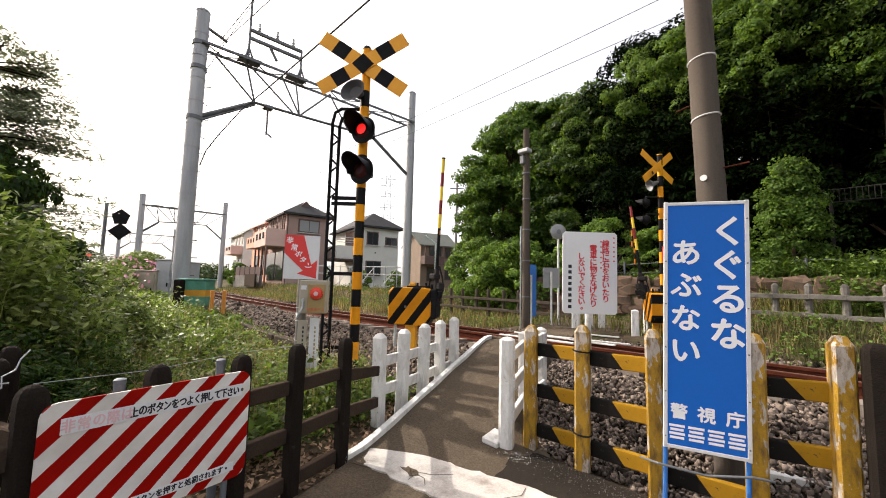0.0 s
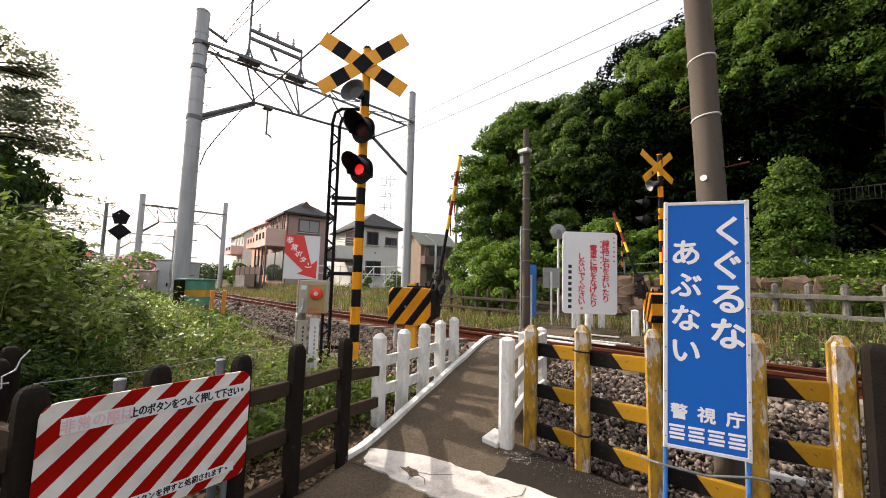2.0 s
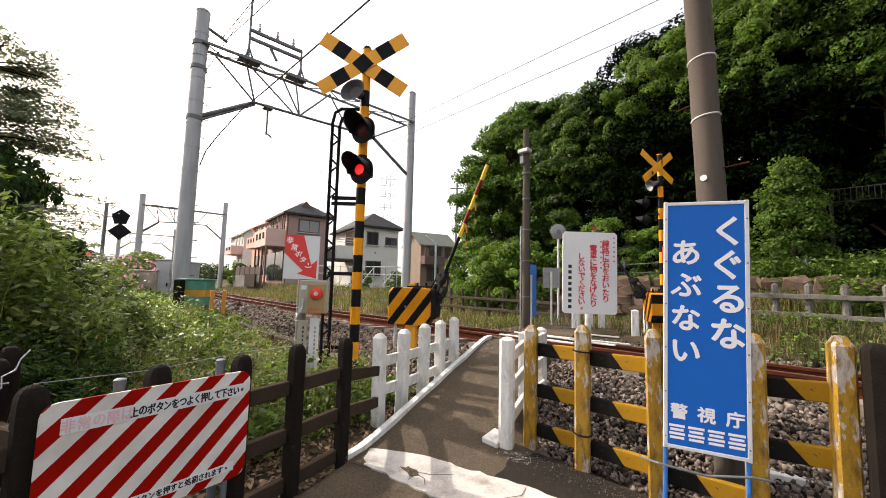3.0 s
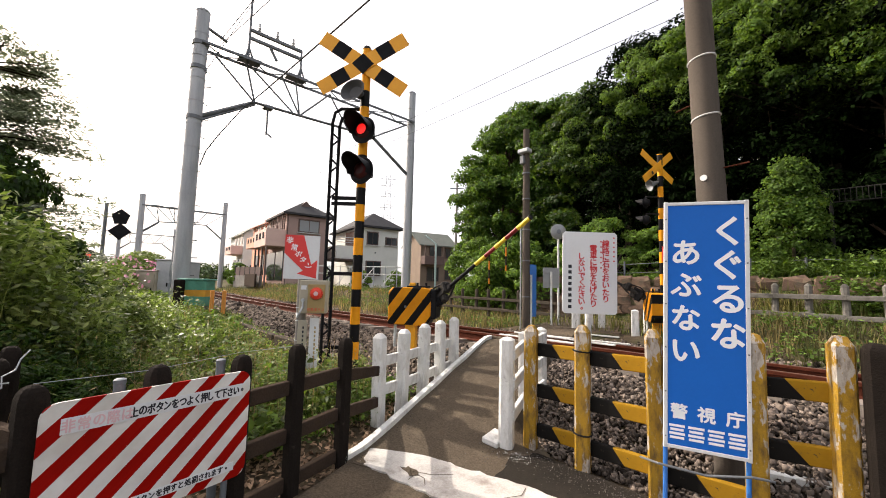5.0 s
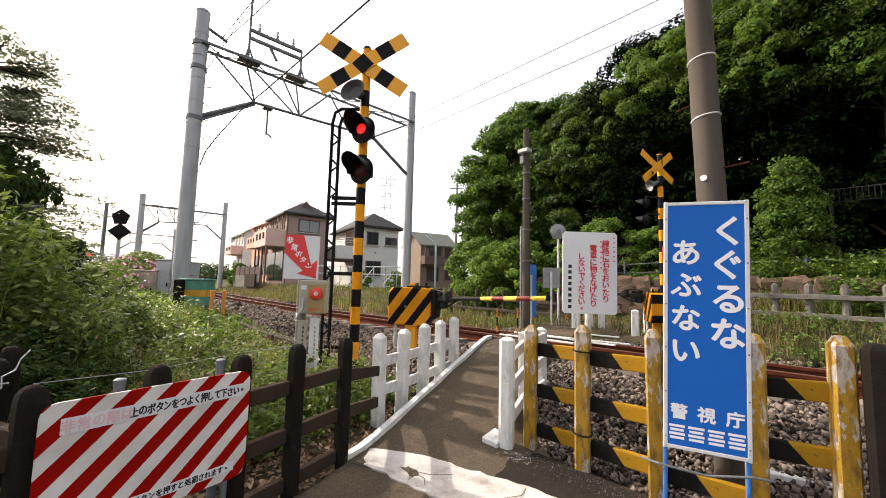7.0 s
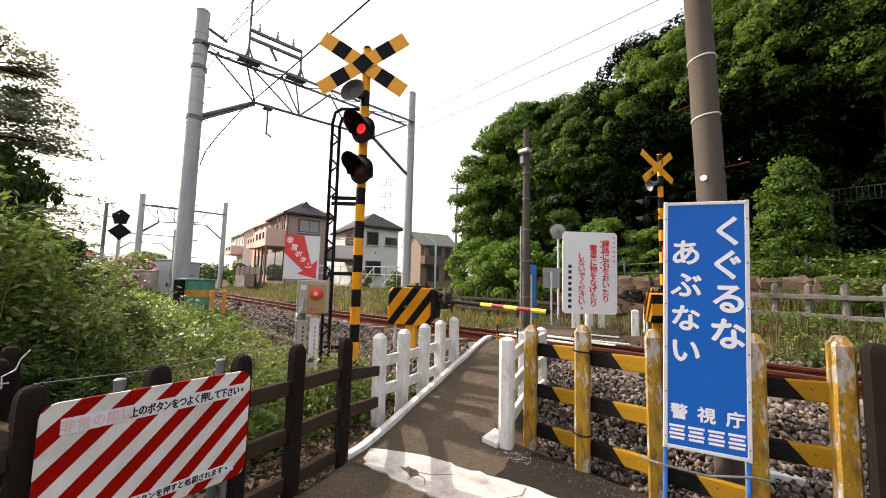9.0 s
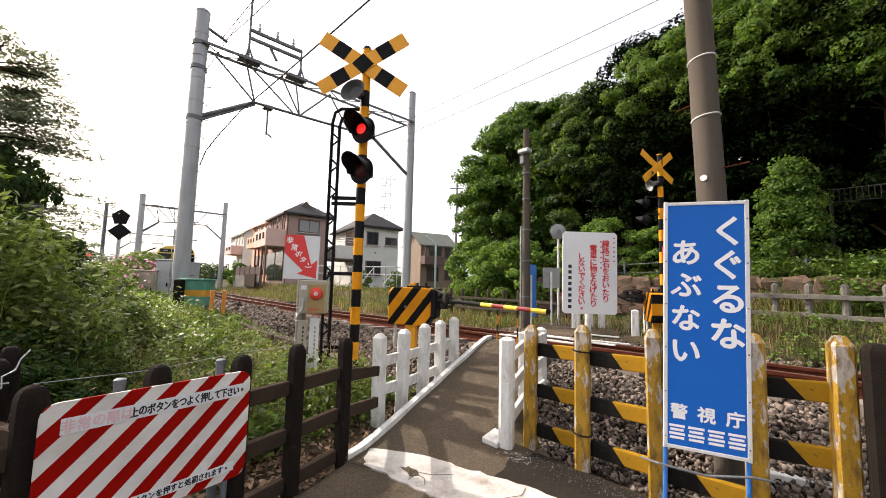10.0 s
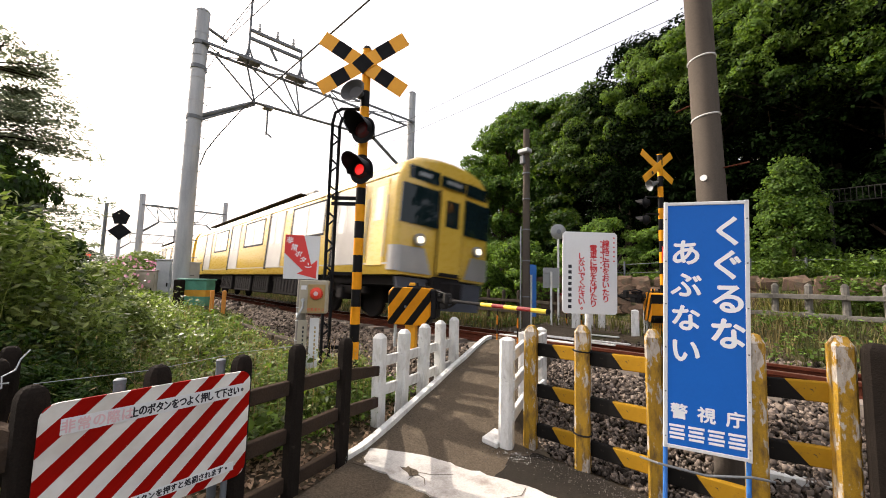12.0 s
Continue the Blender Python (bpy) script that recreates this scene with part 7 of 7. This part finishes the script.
def conifer_mesh(seed, height, spread):
    rng = np.random.default_rng(seed)
    cs, ns = [], []
    bm = bm0()
    rod(bm, (0, 0, -0.4), (0, 0, height), 0.08, 0.015, 8)
    for i in range(165):
        u = rng.uniform(0.08, 1.0)
        z = height * u
        ln = spread * (1.02 - u * 0.72) * min(1.0, 0.72 + 0.7 * u) * rng.uniform(0.55, 1.1)
        a = rng.uniform(0, 2 * math.pi)
        d = np.array([math.cos(a), math.sin(a), 0.0])
        n = 190
        t = rng.uniform(0.15, 1.0, n) ** 0.8
        p = np.array([0, 0, z]) + d[None] * (t * ln)[:, None]
        p[:, 2] += 0.25 * t - 0.62 * t * t * ln * 0.5
        side = np.cross(d, [0, 0, 1])
        p += side[None] * (rng.normal(scale=0.12, size=n) * (0.4 + t))[:, None]
        p[:, 2] += rng.normal(scale=0.022, size=n)
        cs.append(p)
        ns.append(np.tile([0, 0, 1.0], (n, 1)) + d * 0.3)
        if i % 3 == 0:
            rod(bm, (0, 0, z), tuple(np.array([0, 0, z + 0.1 - 0.2 * ln]) + d * ln * 0.9), 0.02, 0.004, 4)
    v, f = leaves(np.concatenate(cs), np.concatenate(ns), 0.075, 0.022, rng, 0.5)
    return array_mesh("crown", v, f, M_LEAF_CONIFER), finish(bm, "trunk", M_BARK, True)


CON = conifer_mesh(90, 5.2, 1.55)
plant_tree("drooping_tree", CON, pose(-9.1, -1.35, -0.5, 0, 0, 0) @ Matrix.Diagonal((1.65, 1.65, 0.95, 1)), "dark feathery drooping tree beside the weeds", "trees beside the weeds")
plant_tree("drooping_tree", CON, pose(-12.6, -2.4, -0.5, 0, 0, 130) @ Matrix.Diagonal((1, 1, 1.02, 1)), "dark feathery drooping tree beside the weeds", "trees beside the weeds")
# Entries flagged dark put the shade inside the verge into leaf colour.
BUSH_SPOTS = [(-7.6, -1.1, 1.05, 1.05, 1), (-8.3, -1.35, 1.05, 1.45, 1), (-9.4, -1.1, 1.0, 1.1, 1), (-6.4, -0.5, 0.8, 0.95, 0), (-5.3, -1.0, 0.85, 0.75, 1), (-7.8, 0.2, 0.8, 0.75, 0), (-8.6, -0.3, 0.9, 0.85, 0), (-9.6, 0.6, 0.8, 0.65, 0), (-11.2, 0.2, 1.0, 0.75, 0),
              (-13, -0.8, 1.2, 0.62, 0), (-15.5, 0.3, 1.2, 0.7, 0), (-17.5, 0.9, 1.2, 0.75, 0), (-19.5, 1.3, 1.2, 0.85, 0), (-22.5, 1.9, 1.3, 0.85, 0), (-26.0, 2.2, 1.4, 0.9, 0), (-29.0, 2.4, 1.4, 0.95, 0), (-4.4, -0.35, 0.55, 0.75, 1), (-5.0, 0.0, 0.5, 0.7, 1), (-4.2, 0.25, 0.4, 0.6, 1), (-5.6, 0.3, 0.55, 0.6, 0)]
BUSH = [broad_tree_meshes(95 + k, 2.0, 1.1, 90, 120, 0.095, 0.05, M_LEAF_BUSH, 0.3) for k in range(2)]
# Undergrowth bush with the wood's shade in its leaf colour.
DEEPBUSH = broad_tree_meshes(101, 2.2, 1.2, 60, 160, 0.12, 0.065, M_LEAF_SHADE, 0.3)
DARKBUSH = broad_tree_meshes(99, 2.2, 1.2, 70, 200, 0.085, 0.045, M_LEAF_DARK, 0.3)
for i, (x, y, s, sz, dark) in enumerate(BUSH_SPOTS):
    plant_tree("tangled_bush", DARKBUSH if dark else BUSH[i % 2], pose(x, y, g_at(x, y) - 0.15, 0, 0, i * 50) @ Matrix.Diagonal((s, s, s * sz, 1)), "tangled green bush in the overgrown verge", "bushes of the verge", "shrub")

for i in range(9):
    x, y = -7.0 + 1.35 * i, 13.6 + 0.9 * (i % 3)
    plant_tree("undergrowth_bush", DEEPBUSH, pose(x, y, g_at(x, y) - 0.15, 0, 0, i * 83) @ Matrix.Diagonal((1.25, 1.1, 1.35 + 0.2 * (i % 2), 1)), "leafy bush under the woods, deep shade put into its colour", "undergrowth of the woods", "shrub")


def stems(x0, x1, y0, y1, n, hmin, hmax, seed, name, material, label, leaf_len, leaf_wid, per_stem, blades):
    """Weeds: upright blades and leafy stems over a patch of ground."""
    rng = np.random.default_rng(seed)
    x, y = rng.uniform(x0, x1, n), rng.uniform(y0, y1, n)
    clump = 0.5 + 0.5 * np.sin(x * 2.3 + 1.7 * np.sin(y * 1.9)) * np.sin(y * 2.9 + x)
    keep = rng.uniform(size=n) < 0.35 + 0.65 * clump
    verge = np.where(y > 1.7, LEFT0.x + PATH_DIR.x * (y - LEFT0.y) / PATH_DIR.y - 0.5 + 0.2 * np.sin(y * 9), -3.2 - (y - 0.76) * 0.3)
    keep &= (y > 7) | (x < verge)
    x, y, clump = x[keep], y[keep], clump[keep]
    n = len(x)
    z = ground_height(x, y)
    h = rng.uniform(hmin, hmax, n) * (0.55 + 0.6 * clump)
    h = h * np.where((x < -5.5) & (y > 2.2) & (y < 3.4), 0.55, 1.0)
    vs, fs, off = [], [], 0
    if blades:
        a = rng.uniform(0, 2 * np.pi, n)
        lean = rng.uniform(0.05, 0.55, n) * h
        w = blades * rng.uniform(0.6, 1.3, n)
        dx, dy = np.cos(a), np.sin(a)
        base = np.stack([x, y, z], 1)
        side = np.stack([-dy, dx, 0 * dx], 1) * w[:, None]
        mid = base + np.stack([dx * lean * 0.35, dy * lean * 0.35, h * 0.6], 1)
        tip = base + np.stack([dx * lean, dy * lean, h * 0.95], 1)
        v = np.stack([base - side, base + side, mid + side * 0.8, mid - side * 0.8, tip + side * 0.1, tip - side * 0.1], 1).reshape(-1, 3)
        f = (np.arange(n)[:, None, None] * 6 + np.array([(0, 1, 2, 3), (3, 2, 4, 5)])[None]).reshape(-1, 4)
        vs.append(v)
        fs.append(f)
        off += len(v)
    if per_stem:
        t = rng.uniform(0.25, 1.05, (n, per_stem))
        c = np.stack([x[:, None] + rng.normal(scale=0.07, size=t.shape), y[:, None] + rng.normal(scale=0.07, size=t.shape), z[:, None] + h[:, None] * t], -1).reshape(-1, 3)
        v, f = leaves(c, np.tile([0.0, 0.0, 1.0], (len(c), 1)), leaf_len, leaf_wid, rng, 0.1)
        vs.append(v)
        fs.append(f + off)
    ob = new(name, array_mesh(name, np.concatenate(vs), np.concatenate(fs), material))
    tagged(ob, label, "weeds" if per_stem else "grass", kind="stuff")


stems(-13.0, -3.6, -2.2, 3.2, 7500, 0.25, 0.7, 201, "verge_weeds", M_LEAF_BUSH, "tangled green weeds and seed heads on the verge", 0.075, 0.034, 8, 0.005)
stems(-6.5, -3.1, 0.6, 3.2, 2600, 0.2, 0.5, 202, "low_weeds", M_LEAF_LIGHT, "low leafy green weeds behind the fence", 0.07, 0.035, 8, 0)
stems(-26.0, -8.0, 0.0, 3.2, 4200, 0.25, 0.6, 203, "lineside_weeds", M_LEAF_LIGHT, "green weeds beside the track", 0.14, 0.07, 6, 0.008)
stems(-13.0, -3.5, -1.0, 3.2, 2600, 0.4, 0.9, 204, "seed_grass", M_DRYGRASS, "dry seeding grass among the weeds", 0, 0, 0, 0.004)
stems(-34.0, -6.0, 7.3, 11.0, 13000, 0.08, 0.4, 205, "dry_verge_grass", M_DRYGRASS, "tall dry straw-coloured grass beyond the track", 0, 0, 0, 0.006)
stems(-40.0, -6.0, 7.6, 13.5, 15000, 0.12, 0.42, 206, "verge_grass", M_GRASS, "green grass beyond the track", 0, 0, 0, 0.009)
stems(-30.0, -6.0, 7.6, 12.5, 1500, 0.08, 0.3, 214, "verge_leaves", M_LEAF_LIGHT, "low leafy weeds in the grass beyond the track", 0.1, 0.055, 7, 0)
stems(-2.4, 5.0, 7.0, 10.6, 15000, 0.08, 0.3, 207, "bank_grass", M_BANKGRASS, "green grass on the bank beyond the rails", 0, 0, 0, 0.007)
stems(-2.4, 5.0, 7.0, 10.6, 1300, 0.1, 0.3, 208, "bank_weeds", M_LEAF_LIGHT, "leafy weeds on the bank beyond the rails", 0.08, 0.045, 6, 0)
stems(-7.0, 6.0, 11.0, 12.6, 6500, 0.18, 0.52, 209, "wall_top_grass", M_LEAF_LIGHT, "fresh green growth on top of the stone wall", 0.11, 0.05, 6, 0.008)
stems(-2.2, 5.5, 10.0, 10.62, 3000, 0.3, 0.8, 213, "wall_foot_grass", M_GRASS, "tall grass at the foot of the stone wall", 0, 0, 0, 0.008)
stems(-7.5, -2.4, 7.6, 10.6, 2600, 0.1, 0.35, 210, "path_edge_grass", M_GRASS, "grass at the edge of the far path", 0, 0, 0, 0.008)


stems(-11.0, -3.3, -1.6, 3.0, 1500, 0.15, 0.6, 211, "broad_weeds", M_LEAF_LIGHT, "broad-leaved weeds scattered over the verge", 0.13, 0.075, 6, 0)
stems(-9.0, -3.3, -1.2, 3.0, 700, 0.5, 0.95, 212, "tall_stalks", M_DRYGRASS, "tall dry stalks leaning over the weeds", 0.05, 0.012, 6, 0.004)


stems(-7.4, -5.2, -0.85, -0.15, 380, 1.5, 2.15, 221, "leafy_shoots", M_LEAF_SHOOT, "tall upright leafy shoots rising from the overgrown verge", 0.09, 0.042, 50, 0.004)
stems(-7.2, -5.2, -0.2, 0.3, 210, 0.9, 1.6, 222, "middle_shoots", M_LEAF_SHOOT, "leafy green shoots rising from the overgrown verge", 0.09, 0.042, 42, 0.004)
# Dark leaf colour stands in for the shade low in the verge.
stems(-5.4, -4.3, -1.0, 0.4, 160, 0.5, 0.95, 225, "short_shoots", M_LEAF_DARK, "short leafy shoots in the overgrown verge", 0.055, 0.022, 45, 0.004)
stems(-10.5, -6.5, 0.0, 1.4, 420, 0.5, 1.1, 223, "verge_shoots", M_LEAF_SHOOT, "leafy green shoots among the verge weeds", 0.085, 0.032, 45, 0.004)
stems(-0.4, 5.5, 10.2, 10.66, 900, 0.7, 1.35, 224, "wall_creepers", M_LEAF_LIGHT, "leafy growth climbing in front of the stone wall", 0.10, 0.055, 24, 0.004)


def flowers():
    rng = np.random.default_rng(61)
    n = 420
    x = rng.uniform(-22, -14, n)
    y = 0.9 + (-14 - x) * 0.12 + rng.normal(scale=0.45, size=n)
    z = ground_height(x, y) + rng.uniform(0.5, 1.75, n)
    v, f = leaves(np.stack([x, y, z], 1), np.tile([0.7, -0.7, 0.3], (n, 1)), 0.11, 0.1, rng, 0.0)
    tagged(new("pink_flowers", array_mesh("pink_flowers", v, f, M_FLOWER)), "small pink blossoms on the bushes by the cabinets", "flowers", kind="stuff")


flowers()


def litter():
    rng = np.random.default_rng(77)
    n = 4200
    x, y = rng.uniform(-4.6, -2.7, n), rng.uniform(0.3, 3.3, n)
    edge = LEFT0.x + PATH_DIR.x * (y - LEFT0.y) / PATH_DIR.y
    keep = x < np.where(y > 1.6, edge - 0.08, -2.62 - (y - 0.76) * 0.35)
    x, y = x[keep], y[keep]
    c = np.stack([x, y, ground_height(x, y) + 0.015], 1)
    v, f = leaves(c, np.tile([0, 0, 1.0], (len(c), 1)), 0.06, 0.035, rng, 0.0)
    tagged(new("leaf_litter", array_mesh("leaf_litter", v, f, M_LITTER)), "dead brown leaves on the ground under the fence", "leaf litter", kind="stuff")


litter()


def far_woods():
    rng = np.random.default_rng(31)
    cl = []
    for i in range(420):
        x = rng.uniform(-150, -112)
        y = rng.uniform(-35, 75)
        cl.append((np.array([x, y, rng.uniform(-1.0, 3.2)]), rng.uniform(2.2, 3.6)))
    v, f = crown_arrays(rng, cl, 90, 0.8, 0.55)
    tagged(new("far_woods", array_mesh("far_woods", v, f, M_FARWOOD)), "dull green line of far woods, haze put into the colour", "woods", kind="stuff")


far_woods()


# ---- what moves ----
def motions():
    down = [(0.0, 86.5), (1.0, 86.0), (1.5, 83.5), (1.75, 79.5), (2.0, 74.9), (2.4, 67.5), (2.8, 60.5), (3.2, 54.3), (4.0, 42.0), (4.8, 30.4), (5.0, 28.0), (5.4, 22.9), (5.8, 17.8), (6.2, 12.8), (6.6, 7.7), (7.0, 3.0), (7.3, -0.3), (7.6, -0.8), (12.0, -0.8)]
    walk(ARM, [(t, pose(0.36, 0, 0.12, 0, -a, -43)) for t, a in down])
    for x, rod_ob in RODS:
        walk(rod_ob, [(t, pose(x, 0, 0, 0, a, 0)) for t, a in down])
    walk(ARM_FAR, [(t, pose(-0.117, -0.187, 0.21, 0, a * 0.96, 58)) for t, a in down])
    for x, rod_ob in RODS_FAR:
        walk(rod_ob, [(t, pose(x, 0, 0, 0, -a * 0.96, 0)) for t, a in down])
    # the lamps: the times at which the lower lamp and the upper lamp take over
    low = [0.18, 1.45, 2.83, 3.95, 5.12, 6.33, 7.75, 9.28, 10.45, 11.64]
    high = [0.8, 2.07, 3.4, 4.5, 5.72, 6.94, 8.55, 9.9, 11.08]
    turns = sorted([(t, 0) for t in low] + [(t, 1) for t in high])
    for lamp, blade_ob in ((1, BLADES[0]), (0, BLADES[1])):
        on = 1 if lamp == 1 else 0
        rows = [(0.0, 0.0 if on else 178.0)]
        for t, which in turns:
            want = 1 if which == lamp else 0
            if want != on:
                rows += [(t - 0.07, 0.0 if on else 178.0), (t - 0.034, 59.0 if on else 119.0), (t, 119.0 if on else 59.0), (t + 0.034, 0.0 if want else 178.0)]
                on = want
        rows.append((12.0, 0.0 if on else 178.0))
        walk(blade_ob, [(t, pose(0, -0.045, 0, 0, 0, a)) for t, a in rows])
    run = [(0.0, -205.0), (4.0, -139.5), (8.0, -73.8), (9.6, -47.4), (10.4, -35.0), (10.8, -28.6), (11.0, -25.1), (11.2, -21.5), (11.4, -17.75), (11.7, -12.0), (12.0, -6.1)]
    lean = lambda x: float(np.interp(x, [-34, -25, -18, -12, -6], [0.0, 1.0, 2.3, 3.4, 4.0]))
    drop = lambda x: float(np.interp(x, [-45, -25, -12, -6], [0.0, -0.02, -0.03, -0.025]))
    walk(TRAIN, [(t, pose(x, 5.74, drop(x), -lean(x))) for t, x in run])


motions()
